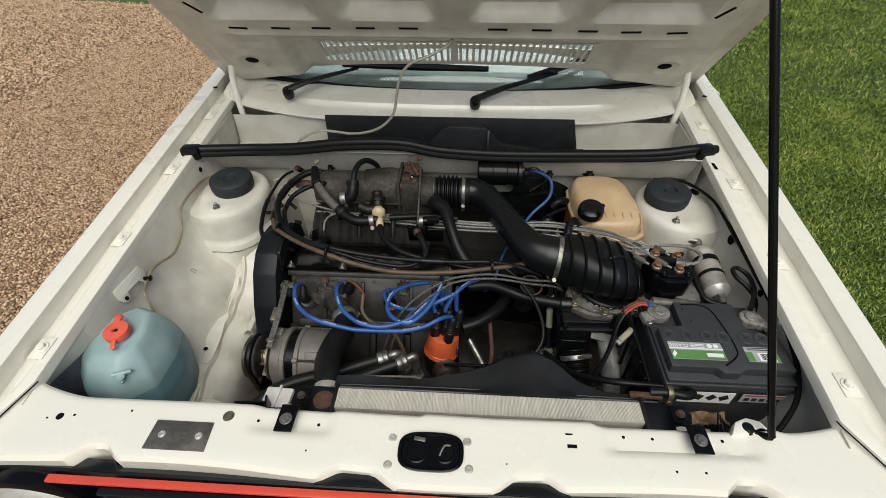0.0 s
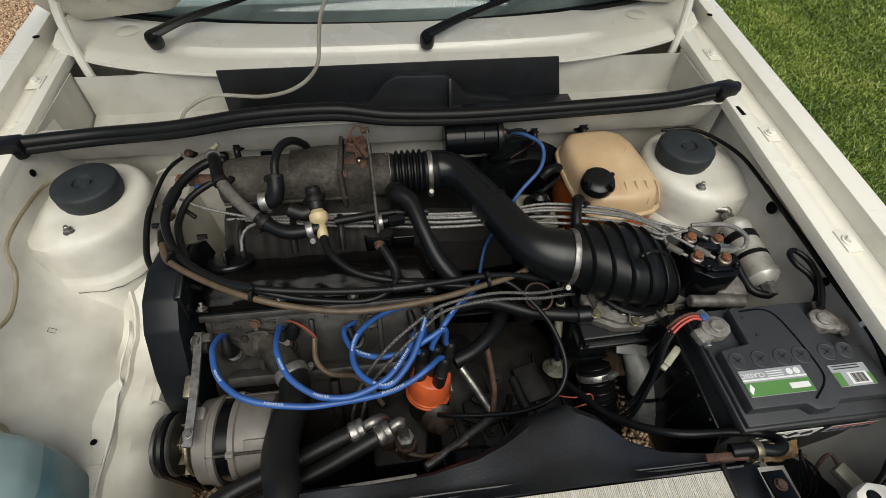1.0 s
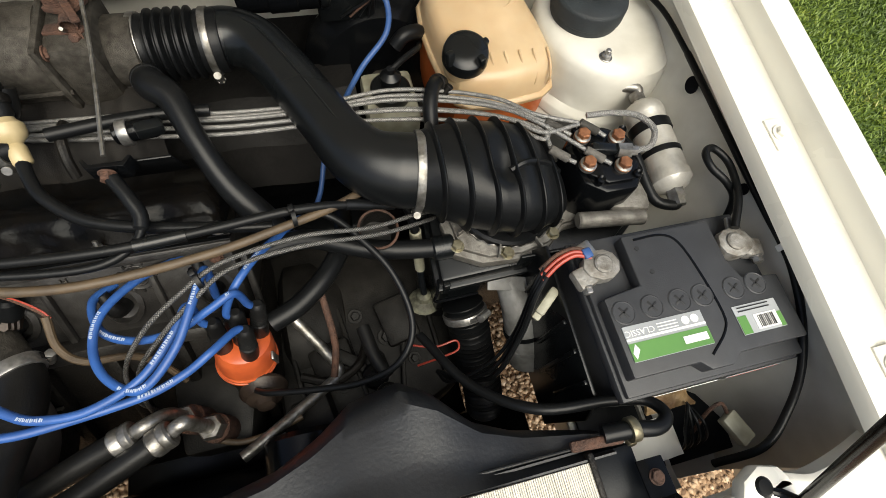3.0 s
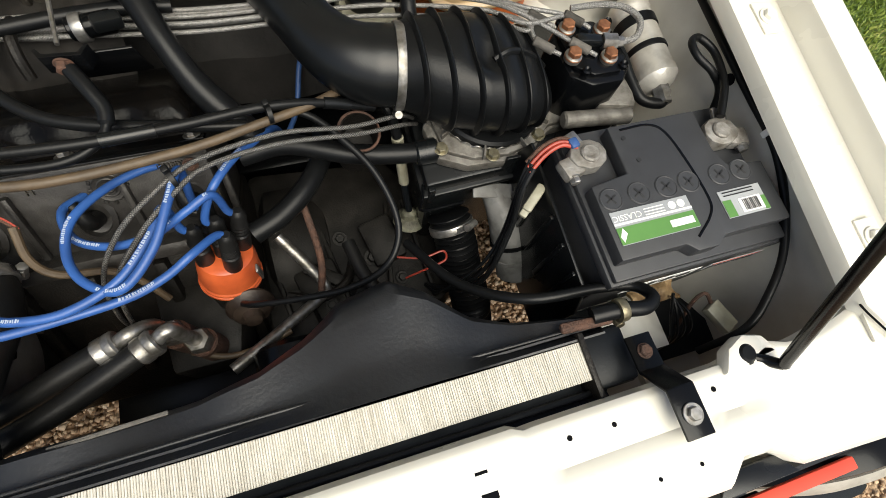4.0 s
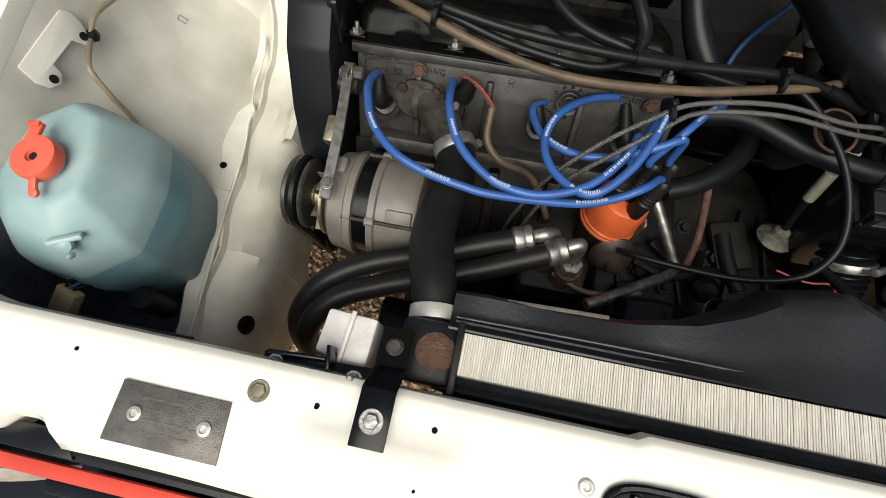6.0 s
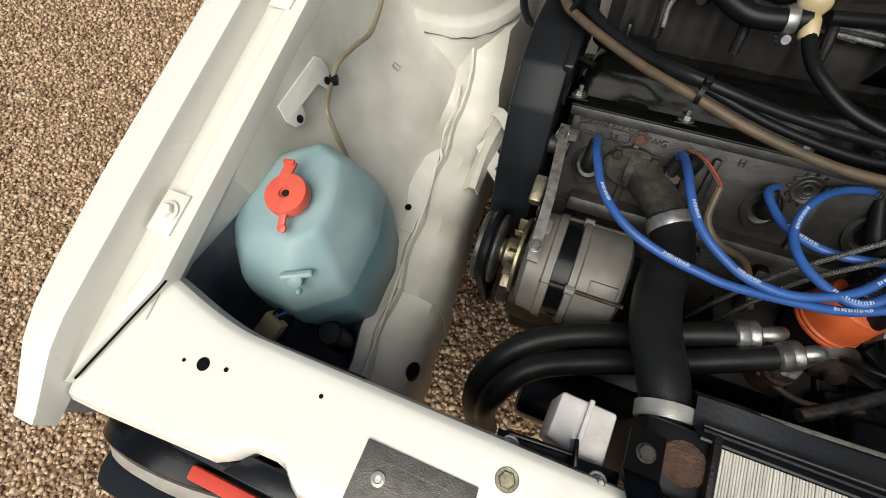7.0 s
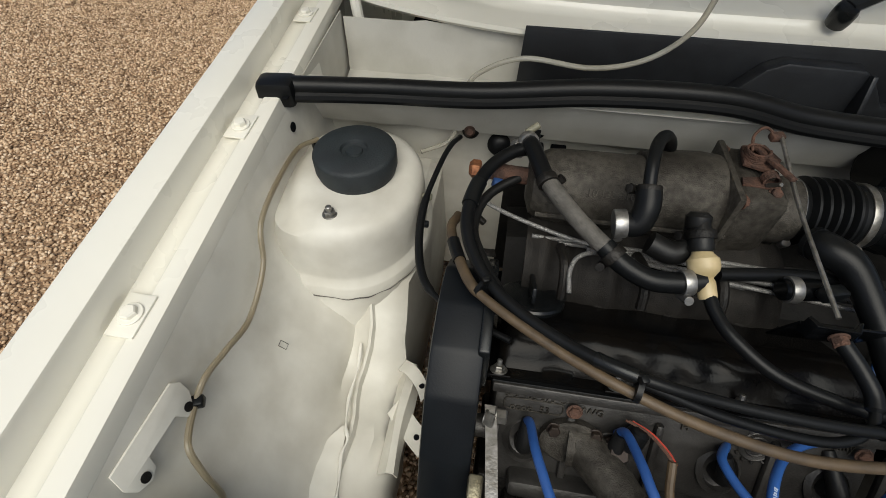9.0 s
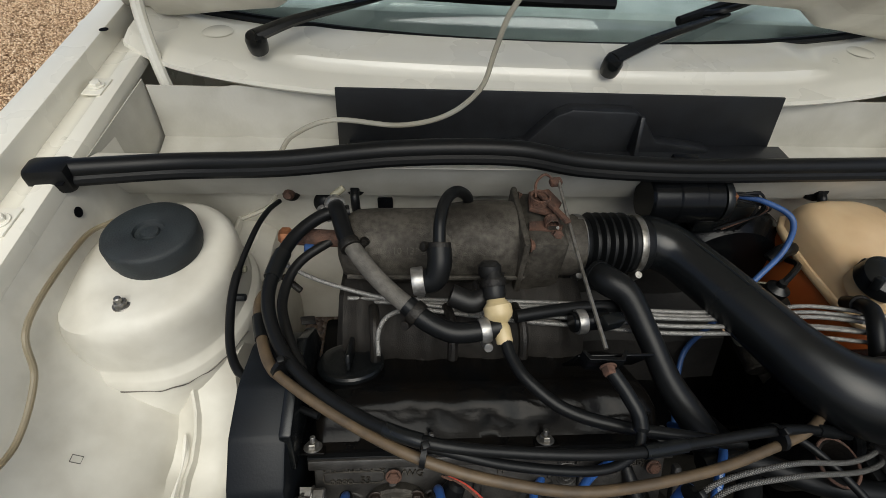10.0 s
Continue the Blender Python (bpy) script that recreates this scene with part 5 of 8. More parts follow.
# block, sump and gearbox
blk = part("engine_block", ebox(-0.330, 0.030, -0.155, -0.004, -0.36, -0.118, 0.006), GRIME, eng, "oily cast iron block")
bm = bmesh.new()
for k in range(5):
    ebox(-0.30 + 0.075 * k, -0.285 + 0.075 * k, -0.01, 0.010, -0.30, -0.13, 0.004, bm)
part("block_ribs", bm, GRIME, blk)
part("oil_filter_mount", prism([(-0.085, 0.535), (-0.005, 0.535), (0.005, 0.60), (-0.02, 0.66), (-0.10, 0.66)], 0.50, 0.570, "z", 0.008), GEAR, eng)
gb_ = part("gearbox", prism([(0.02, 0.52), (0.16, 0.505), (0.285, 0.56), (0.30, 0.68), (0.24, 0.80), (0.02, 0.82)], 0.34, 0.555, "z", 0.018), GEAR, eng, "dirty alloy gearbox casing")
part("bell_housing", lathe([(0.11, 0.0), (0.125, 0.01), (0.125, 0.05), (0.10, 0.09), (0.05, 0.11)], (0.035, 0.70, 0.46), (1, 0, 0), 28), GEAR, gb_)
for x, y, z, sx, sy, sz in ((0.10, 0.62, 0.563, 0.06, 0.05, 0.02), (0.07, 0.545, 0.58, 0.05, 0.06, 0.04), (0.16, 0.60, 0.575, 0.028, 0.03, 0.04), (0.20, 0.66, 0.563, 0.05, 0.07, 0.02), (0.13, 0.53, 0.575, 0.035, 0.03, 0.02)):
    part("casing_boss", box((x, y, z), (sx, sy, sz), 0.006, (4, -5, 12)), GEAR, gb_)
part("timing_plug", lathe([(0.018, 0), (0.018, 0.01), (0.012, 0.016), (0.004, 0.017)], (0.155, 0.585, 0.585), (0, -0.5, 0.8), 16), RUBBER, gb_)
part("breather_cap", lathe([(0.016, 0), (0.0175, 0.004), (0.014, 0.008), (0.013, 0.022), (0.015, 0.026), (0.006, 0.03)], (0.168, 0.552, 0.60), (0, -0.2, 1), 18), RUBBER_OLD, gb_)
part("breather_ring", lathe([(0.017, 0), (0.018, 0.003), (0.016, 0.006)], (0.168, 0.552, 0.597), (0, -0.2, 1), 18), WHITE_PL, gb_)

for x, y, z, r in ((0.06, 0.66, 0.556, 0.007), (0.14, 0.68, 0.556, 0.007), (0.215, 0.60, 0.556, 0.006), (0.11, 0.58, 0.575, 0.006), (0.18, 0.64, 0.556, 0.008), (0.075, 0.60, 0.556, 0.006)):
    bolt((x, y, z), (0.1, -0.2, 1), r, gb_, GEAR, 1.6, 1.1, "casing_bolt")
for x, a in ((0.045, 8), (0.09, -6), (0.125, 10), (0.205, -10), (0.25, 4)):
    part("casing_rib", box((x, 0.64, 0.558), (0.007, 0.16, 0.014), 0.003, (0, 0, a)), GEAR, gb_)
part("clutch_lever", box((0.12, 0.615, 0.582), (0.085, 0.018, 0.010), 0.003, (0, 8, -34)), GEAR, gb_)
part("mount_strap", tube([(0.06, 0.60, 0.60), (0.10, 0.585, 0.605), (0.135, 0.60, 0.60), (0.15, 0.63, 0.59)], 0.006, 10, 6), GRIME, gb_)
gb_.location.z -= 0.040
# added dark sheet that hides the lower bay, and exhaust branches behind the head
part("heat_shield", sheet(lambda x, k: (x, (0.875, 0.90, 0.96, 1.02, 1.07)[k], (0.60, 0.660, 0.690, 0.680, 0.64)[k] + 0.004 * math.sin(x * 40)), span(-0.325, 0.20, 30), range(5), 0.0015), HEAD_BACK, eng, "added dark sheet behind the head")
for k in range(4):
    x = -0.28 + 0.085 * k
    part("exhaust_branch", tube([(x, 0.86, 0.62), (x + 0.01, 0.91, 0.60), (x * 0.6, 0.97, 0.54), (-0.10, 1.0, 0.44)], 0.02, 12, 5), RUST, eng)

# water outlet on the head's front
wo = part("water_outlet", tube([er(-0.245, 0.002, -0.056), (-0.232, 0.700, 0.684), (-0.211, 0.674, 0.690), (-0.189, 0.642, 0.692)], lambda t: 0.023 - 0.004 * t, 16, 7), ALU_CAST, eng, "rough cast aluminium water outlet")
part("outlet_flange", lathe([(0.030, 0), (0.031, 0.003), (0.031, 0.010), (0.028, 0.012)], er(-0.244, 0.0, -0.052), er(0, 1, 0) - er(0, 0, 0), 20, squash=0.75), ALU_CAST, wo)
for dx, db in ((-0.019, 0.012), (0.020, 0.012)):
    bolt(er(-0.244 + dx, 0.010, -0.050 + db), er(0, 1, 0) - er(0, 0, 0), 0.006, wo, CAN_BROWN, 1.2, 1.0)
ts = part("temperature_sensor", lathe([(0.0135, -0.014), (0.0135, 0.002), (0.0115, 0.003), (0.0115, 0.010), (0.0095, 0.011), (0.0095, 0.018)], (-0.207, 0.698, 0.690), (0.2, -0.4, 0.9), 6), CAN_BROWN, eng, "brass sensor with a black plug")
part("sensor_plug", lathe([(0.007, 0), (0.0105, 0.003), (0.0115, 0.010), (0.009, 0.024), (0.005, 0.027)], (-0.196, 0.700, 0.700), (0.35, 0.35, 0.8), 18), RUBBER, ts)
for k, m_ in enumerate((RUST, RUST, WIRE_RED)):
    part("sensor_wire", tube([(-0.201 + 0.003 * k, 0.716, 0.724), (-0.182 + 0.002 * k, 0.708, 0.722), (-0.166 + 0.002 * k, 0.697, 0.714), (-0.156 + 0.001 * k, 0.688, 0.708)], 0.0011, 6, 6), m_, ts)
part("wire_sleeve", tube([(-0.158, 0.690, 0.710), (-0.157, 0.662, 0.690), (-0.138, 0.645, 0.678), (-0.105, 0.648, 0.655), (-0.085, 0.640, 0.63), (-0.067, 0.620, 0.60)], 0.0042, 10, 7), TAN, ts, "brown cloth wire sleeve")

# alternator
AC = Vector((0, 0.584, 0.628))
alt = thing("alternator", "silver alloy alternator with a black laminated middle", "alternator", (-0.27, 0.584, 0.56))


def altl(profile, seg=40):
    return lathe([(r, h) for r, h in profile], (0, AC.y, AC.z), (1, 0, 0), seg)


part("rear_housing", altl([(0.020, -0.213), (0.050, -0.214), (0.057, -0.218), (0.0595, -0.226), (0.0595, -0.262), (0.0625, -0.264), (0.0625, -0.271), (0.059, -0.272)]), ALT_CASE, alt)
part("stator", altl([(0.056, -0.270), (0.0575, -0.272), (0.0575, -0.290), (0.056, -0.292)]), BLACK_METAL, alt)
part("front_housing", altl([(0.058, -0.289), (0.0625, -0.290), (0.0625, -0.298), (0.060, -0.300), (0.058, -0.318), (0.048, -0.324), (0.020, -0.327)]), ALT_CASE, alt)
part("pulley_hub", altl([(0.016, -0.326), (0.018, -0.330), (0.019, -0.348), (0.014, -0.352), (0.014, -0.358)]), BRASS, alt)
part("fan_plate", altl([(0.045, -0.329), (0.046, -0.330), (0.046, -0.333), (0.02, -0.334)]), BRASS, alt)
for k in range(10):
    a = 2 * math.pi * k / 10
    part("fan_blade", box((-0.337, AC.y + 0.036 * math.cos(a), AC.z + 0.036 * math.sin(a)), (0.012, 0.016, 0.0012), 0.0003, (math.degrees(a) + 20, 0, 0)), BRASS, alt)
part("pulley", altl([(0.014, -0.354), (0.041, -0.355), (0.0435, -0.357), (0.043, -0.360), (0.030, -0.367), (0.043, -0.375), (0.0435, -0.379), (0.041, -0.381), (0.030, -0.380), (0.012, -0.376)]), ALU_HEAD, alt)
for k in range(4):
    a = radians(40 + 90 * k)
    q = (0, AC.y + 0.060 * math.cos(a), AC.z + 0.060 * math.sin(a))
    part("through_bolt", cyl((-0.212, q[1], q[2]), (-0.300, q[1], q[2]), 0.0025, 8, 0.0004), ALU_CAST, alt)
    part("case_lug", cyl((-0.262, q[1], q[2]), (-0.273, q[1], q[2]), 0.006, 10, 0.001), ALT_CASE, alt)
part("slip_ring_cover", box((-0.236, AC.y - 0.03, AC.z + 0.048), (0.030, 0.018, 0.008), 0.002, (38, 0, 0)), ALT_CASE, alt)
part("terminal_block", box((-0.210, AC.y + 0.012, AC.z + 0.02), (0.012, 0.03, 0.03), 0.003), PLASTIC, alt)
arm = part("adjuster_arm", rings(bmesh.new(), [[(x + dx, y, z) for dx, z in ((-0.0055, z0), (0.0055, z0), (0.0055, z0 + 0.004), (-0.0055, z0 + 0.004))] for x, y, z0 in ((-0.326, 0.712, 0.716), (-0.322, 0.680, 0.713), (-0.317, 0.628, 0.708), (-0.314, 0.570, 0.702), (-0.313, 0.552, 0.700))]), STEEL, alt, "bare steel adjuster arm")
bolt((-0.314, 0.568, 0.706), (0, 0, 1), 0.0055, arm, STEEL, 1.3, 0.6)
bolt((-0.321, 0.706, 0.712), (1, 0, 0), 0.0075, arm, STEEL, 1.3, 1.4)
part("arm_lug", box((-0.313, 0.600, 0.680), (0.018, 0.020, 0.026), 0.004), ALT_CASE, alt)
part("tensioner", box((-0.332, 0.640, 0.690), (0.014, 0.032, 0.018), 0.003, (10, 0, 0)), BRASS, alt)
# belt, crank and water pump pulleys
belt = part("drive_belt", sweep([Vector((-0.369, AC.y + 0.040 * math.cos(a), AC.z + 0.040 * math.sin(a))) for a in span(radians(-10), radians(190), 18)] + [Vector((-0.369, 0.555, 0.50)), Vector((-0.369, 0.60, 0.44)), Vector((-0.369, 0.66, 0.50)), Vector((-0.369, AC.y + 0.036, AC.z - 0.01))], 0.0062, 8), RUBBER, alt, "black rubber drive belt")
part("pump_pulley", lathe([(0.012, 0.0), (0.050, 0.002), (0.052, 0.005), (0.042, 0.012), (0.052, 0.019), (0.050, 0.022), (0.012, 0.020)], (-0.380, 0.600, 0.505), (1, 0, 0), 32), BLACK_METAL, eng)
part("pump_body", lathe([(0.045, 0.0), (0.045, 0.02), (0.035, 0.03), (0.035, 0.06)], (-0.352, 0.600, 0.515), (1, 0, 0), 24), ALU_CAST, eng)
part("alternator_bracket", prism([(0.54, 0.50), (0.65, 0.50), (0.66, 0.56), (0.60, 0.575), (0.54, 0.565)], -0.335, -0.235, "x", 0.008), ALU_CAST, eng)

# distributor
ds = thing("distributor", "orange distributor cap with black lead boots", "distributor", (0.012, 0.632, 0.55))
DA = (0.16, 0.24, 0.95)
D0 = Vector((0.006, 0.629, 0.606))
part("body", lathe([(0.018, -0.07), (0.024, -0.05), (0.031, -0.012), (0.033, 0.0), (0.033, 0.008)], D0, DA, 30), GRIME, ds)
part("cap", lathe([(0.0335, 0.004), (0.0352, 0.005), (0.0355, 0.009), (0.0340, 0.011), (0.0338, 0.024), (0.0325, 0.038), (0.0300, 0.047), (0.026, 0.050), (0.010, 0.051)], D0, DA, 36), ORANGE, ds)
part("cap_rim", lathe([(0.0345, 0.001), (0.0362, 0.002), (0.0362, 0.005), (0.0345, 0.006)], D0, DA, 36), ORANGE, ds)
da = Vector(DA).normalized()
towers = []
for k, way in enumerate(((0.35, -0.94, 0), (-0.94, -0.35, 0), (-0.35, 0.94, 0), (0.94, 0.35, 0), (0, 0, 0))):
    o = Vector(way)
    o = (o - da * o.dot(da)) * 0.0205
    base = D0 + da * 0.036 + o
    aim = (da + o * 2.5).normalized()
    part("tower", lathe([(0.0098, -0.012), (0.0098, 0.012), (0.0085, 0.015)], base, aim, 16), ORANGE, ds)
    part("lead_boot", lathe([(0.0090, 0.010), (0.0100, 0.012), (0.0100, 0.036), (0.0084, 0.038), (0.0084, 0.040), (0.0096, 0.0415), (0.0084, 0.044), (0.0096, 0.0465), (0.0084, 0.049), (0.0096, 0.0515), (0.0084, 0.054), (0.0086, 0.068), (0.0062, 0.072), (0.0046, 0.074)], base, aim, 16), RUBBER_OLD, ds, "ribbed black rubber boot")
    towers.append(base + aim * 0.072)
part("vacuum_can", lathe([(0.006, 0.0), (0.026, 0.005), (0.0285, 0.008), (0.0285, 0.011), (0.026, 0.013), (0.021, 0.022), (0.012, 0.026), (0.010, 0.034), (0.004, 0.036)], (0.018, 0.598, 0.592), (0.15, -1, 0.45), 30), CAN_BROWN, ds, "dull brown vacuum advance can")
part("cap_clip", box(D0 + Vector((0.036, -0.010, 0.02)), (0.003, 0.010, 0.030), 0.001), STEEL, ds)


def lead(pts, end, k):
    ob = thing("ignition_lead", "bright blue silicone ignition lead with white lettering", "cable", pts[0], "ignition leads")
    line = spline(pts[:-1] + [Vector(end) + Vector((-0.008, 0.0, 0.004)), Vector(end) - Vector((0, 0, 0.006))], 9)
    part("insulation", sweep(line, 0.0042, 12), BLUE, ob)
    # printed marks: plain bars
    bars = bmesh.new()
    for f in (0.30, 0.52, 0.74):
        i = int(f * len(line))
        for j in range(-3, 4):
            p, q = line[i + j], line[i + j + 1]
            d = (q - p)
            for w in (0.28, 0.72):
                c = p.lerp(q, w)
                ang = math.degrees(math.atan2(d.y, d.x))
                box(c + Vector((0, 0, 0.00415)), (d.length * (0.16 + 0.10 * ((j * 3 + int(w * 10)) % 3)), 0.0024 + 0.0007 * ((j + int(w * 10)) % 2), 0.0003), 0, (0, 0, ang + 8 * ((j % 3) - 1)), bars)
    tagged(part("white_print", bars, PRINT, ob), kind="stuff")
    return ob


lead([(-0.290, 0.707, 0.708), (-0.289, 0.698, 0.727), (-0.287, 0.671, 0.747), (-0.282, 0.651, 0.754), (-0.272, 0.625, 0.756), (-0.256, 0.604, 0.757), (-0.235, 0.588, 0.756), (-0.206, 0.578, 0.752), (-0.174, 0.573, 0.748), (-0.138, 0.572, 0.742), (-0.060, 0.583, 0.731), (-0.022, 0.596, 0.730), (0.006, 0.612, 0.734), (0, 0, 0)], towers[0], 0)
lead([(-0.205, 0.708, 0.710), (-0.204, 0.700, 0.732), (-0.201, 0.669, 0.752), (-0.197, 0.648, 0.757), (-0.188, 0.625, 0.756), (-0.175, 0.606, 0.754), (-0.154, 0.589, 0.752), (-0.132, 0.579, 0.750), (-0.095, 0.578, 0.747), (-0.052, 0.596, 0.748), (-0.022, 0.630, 0.752), (-0.010, 0.658, 0.748), (0, 0, 0)], towers[1], 1)
lead([(-0.100, 0.718, 0.698), (-0.114, 0.695, 0.712), (-0.099, 0.658, 0.722), (-0.065, 0.640, 0.727), (-0.024, 0.639, 0.736), (0.010, 0.650, 0.748), (0.034, 0.662, 0.748), (0, 0, 0)], towers[3], 2)
lead([(0.000, 0.722, 0.698), (-0.022, 0.728, 0.712), (-0.062, 0.708, 0.724), (-0.091, 0.672, 0.737), (-0.098, 0.638, 0.737), (-0.083, 0.605, 0.742), (-0.050, 0.586, 0.750), (-0.018, 0.614, 0.758), (0.002, 0.655, 0.766), (0.012, 0.688, 0.760), (0, 0, 0)], towers[2], 3)
lead([(0.100, 0.800, 0.62), (0.098, 0.765, 0.69), (0.086, 0.735, 0.722), (0.060, 0.705, 0.740), (0.034, 0.672, 0.742), (0, 0, 0)], towers[4], 4)

# steel coolant pipe and oil cooler unions
hose("steel_pipe", [(0.066, 0.668, 0.602), (0.076, 0.654, 0.594), (0.092, 0.630, 0.580), (0.106, 0.607, 0.568), (0.109, 0.598, 0.565), (0.103, 0.588, 0.568), (0.080, 0.572, 0.578), (0.048, 0.551, 0.590), (0.015, 0.530, 0.602), (-0.008, 0.517, 0.606)], 0.0072, STEEL, "bent bare steel dipstick pipe", "pipe")
for pts, off in (([(-0.092, 0.560, 0.677), (-0.135, 0.546, 0.672), (-0.180, 0.529, 0.668), (-0.255, 0.500, 0.672), (-0.300, 0.470, 0.668), (-0.325, 0.435, 0.640), (-0.330, 0.410, 0.58), (-0.325, 0.395, 0.50)], 0), ([(-0.056, 0.552, 0.680), (-0.105, 0.530, 0.676), (-0.150, 0.511, 0.672), (-0.235, 0.478, 0.676), (-0.283, 0.452, 0.676), (-0.308, 0.418, 0.650), (-0.312, 0.400, 0.58), (-0.305, 0.39, 0.50)], 1)):
    h, ln = hose("oil_cooler_hose", pts, 0.0125, RUBBER_OLD, "thick ribbed black oil cooler hose", "hose", 14, 8, "oil cooler hoses")
    p, d = Vector(pts[0]), (Vector(pts[1]) - Vector(pts[0])).normalized()
    part("crimp", lathe([(0.0125, -0.004), (0.0145, -0.002), (0.0145, 0.004), (0.0135, 0.006), (0.0145, 0.008), (0.0145, 0.016), (0.0125, 0.018)], p, d, 20), STEEL, h)
    e = Vector((-0.060, 0.572, 0.622)) if off == 0 else Vector((-0.034, 0.556, 0.620))
    part("elbow_pipe", tube([p, p - d * 0.018 + Vector((0, 0, 0.004)), e + Vector((-0.003, 0.002, 0.040)), e], 0.0075, 14, 6), STEEL, h)
    part("union_nut", lathe([(0.0135, -0.008), (0.0145, -0.006), (0.0145, 0.008), (0.0125, 0.011), (0.008, 0.011)], e, (0, 0, 1), 6), STEEL, h)
    part("union_base", cyl(e + Vector((0, 0, -0.055)), e + Vector((0, 0, -0.006)), 0.0165, 18, 0.002), RUST, h)

# radiator top hose
h, ln = hose("radiator_hose", [(-0.195, 0.652, 0.692), (-0.187, 0.634, 0.691), (-0.184, 0.605, 0.694), (-0.190, 0.565, 0.704), (-0.189, 0.520, 0.720), (-0.179, 0.482, 0.731), (-0.171, 0.456, 0.732), (-0.169, 0.436, 0.733)], lambda t: 0.0205 + 0.002 * math.sin(min(1, t * 1.15) * 3.14), RUBBER_OLD, "thick black rubber radiator hose", "hose", 24, 9)
clamp(ln[4], ln[5] - ln[3], 0.0226, h, 0.013, 2.6)
clamp(ln[-7], ln[-6] - ln[-8], 0.0224, h, 0.013, 2.8, "hose_clamp", ALU_BRIGHT)

# rusty pipes, wires and casting bits behind the distributor
hose("brown_pipe", [(0.105, 0.700, 0.66), (0.110, 0.665, 0.64), (0.113, 0.62, 0.615), (0.105, 0.585, 0.60)], 0.0045, RUST, "thin rusty brown fuel pipe", "pipe")
hose("brown_wire", [(-0.050, 0.55, 0.60), (-0.01, 0.535, 0.598), (0.03, 0.540, 0.59), (0.06, 0.548, 0.59)], 0.0036, TAN, "thin brown sleeved sensor wire", "cable")
hose("heater_hose", [(0.060, 0.720, 0.715), (0.110, 0.722, 0.718), (0.174, 0.700, 0.712), (0.225, 0.690, 0.710), (0.262, 0.687, 0.708)], 0.0115, RUBBER, "black rubber coolant hose", "hose")
hose("heater_hose", [(0.050, 0.650, 0.665), (0.085, 0.665, 0.668), (0.120, 0.695, 0.67), (0.145, 0.74, 0.66), (0.150, 0.80, 0.62)], 0.0125, RUBBER, "black rubber coolant hose", "hose")
hose("speedo_cable", [(0.100, 0.733, 0.772), (0.140, 0.722, 0.762), (0.170, 0.690, 0.752), (0.192, 0.658, 0.738), (0.204, 0.618, 0.720), (0.200, 0.588, 0.705), (0.178, 0.566, 0.690), (0.138, 0.560, 0.672), (0.090, 0.566, 0.655), (0.037, 0.576, 0.640), (0.018, 0.585, 0.625)], 0.0038, RUBBER, "looped black rubber covered cable", "cable")
hose("coolant_pipe", [(0.150, 0.64, 0.60), (0.158, 0.60, 0.60), (0.17, 0.57, 0.60)], 0.009, RUBBER_OLD, "short black breather hose", "hose")
sw = thing("speedo_drive", "white nylon speedometer drive with a grey cable", "sensor", (0.242, 0.676, 0.54))
part("drive_cap", lathe([(0.022, 0), (0.024, 0.003), (0.018, 0.010), (0.012, 0.013), (0.010, 0.020), (0.005, 0.024)], (0.243, 0.670, 0.552), (0, 0.25, 0.9), 18), DIRTY_NYLON, sw)
part("cable_tube", tube([(0.243, 0.676, 0.572), (0.240, 0.690, 0.605), (0.238, 0.702, 0.635)], 0.0048, 10, 6), PLASTIC_DULL, sw)
part("white_sleeve", cyl((0.239, 0.697, 0.622), (0.236, 0.710, 0.665), 0.007, 14, 0.001), WHITE_PL, sw)
part("ferrule", cyl((0.235, 0.712, 0.675), (0.233, 0.718, 0.700), 0.0075, 14, 0.001), WHITE_PL, sw)
part("cable", tube([(0.233, 0.718, 0.70), (0.225, 0.735, 0.735), (0.205, 0.765, 0.745), (0.19, 0.80, 0.72)], 0.006, 10, 6), RUBBER, sw)


# ---- intake ----
inl = thing("intake_manifold", "grimy cast aluminium intake plenum and runners", "intake", (-0.18, 0.95, 0.72))
PY, PZ = 0.953, 0.792
part("plenum", lathe([(0.018, -0.312), (0.034, -0.306), (0.042, -0.290), (0.0435, -0.270), (0.0445, -0.20), (0.0450, -0.125), (0.046, -0.112), (0.040, -0.106)], (0, PY, PZ), (1, 0, 0), 36), ALU_CAST, inl)
part("plenum_seam", tube([(-0.30, PY - 0.043, PZ - 0.006), (-0.20, PY - 0.0455, PZ - 0.006), (-0.10, PY - 0.046, PZ - 0.006)], 0.003, 8, 4), ALU_CAST, inl)
part("casting_mark", text_mesh("10 133 210", 0.011, Matrix.Translation((-0.225, PY - 0.036, PZ + 0.0265)) @ pose(0, 0, 0, 53, 0, 0), 0.0006), ALU_CAST, inl)
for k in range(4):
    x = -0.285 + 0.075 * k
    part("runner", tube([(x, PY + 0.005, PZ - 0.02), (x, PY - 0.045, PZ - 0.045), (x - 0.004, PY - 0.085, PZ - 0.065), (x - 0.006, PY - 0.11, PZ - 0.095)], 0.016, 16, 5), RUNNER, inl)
part("shoulder", lathe([(0.045, -0.190), (0.049, -0.160), (0.051, -0.130), (0.049, -0.110), (0.040, -0.106)], (0, PY + 0.004, PZ + 0.002), (1, 0, 0), 32), ALU_CAST, inl)
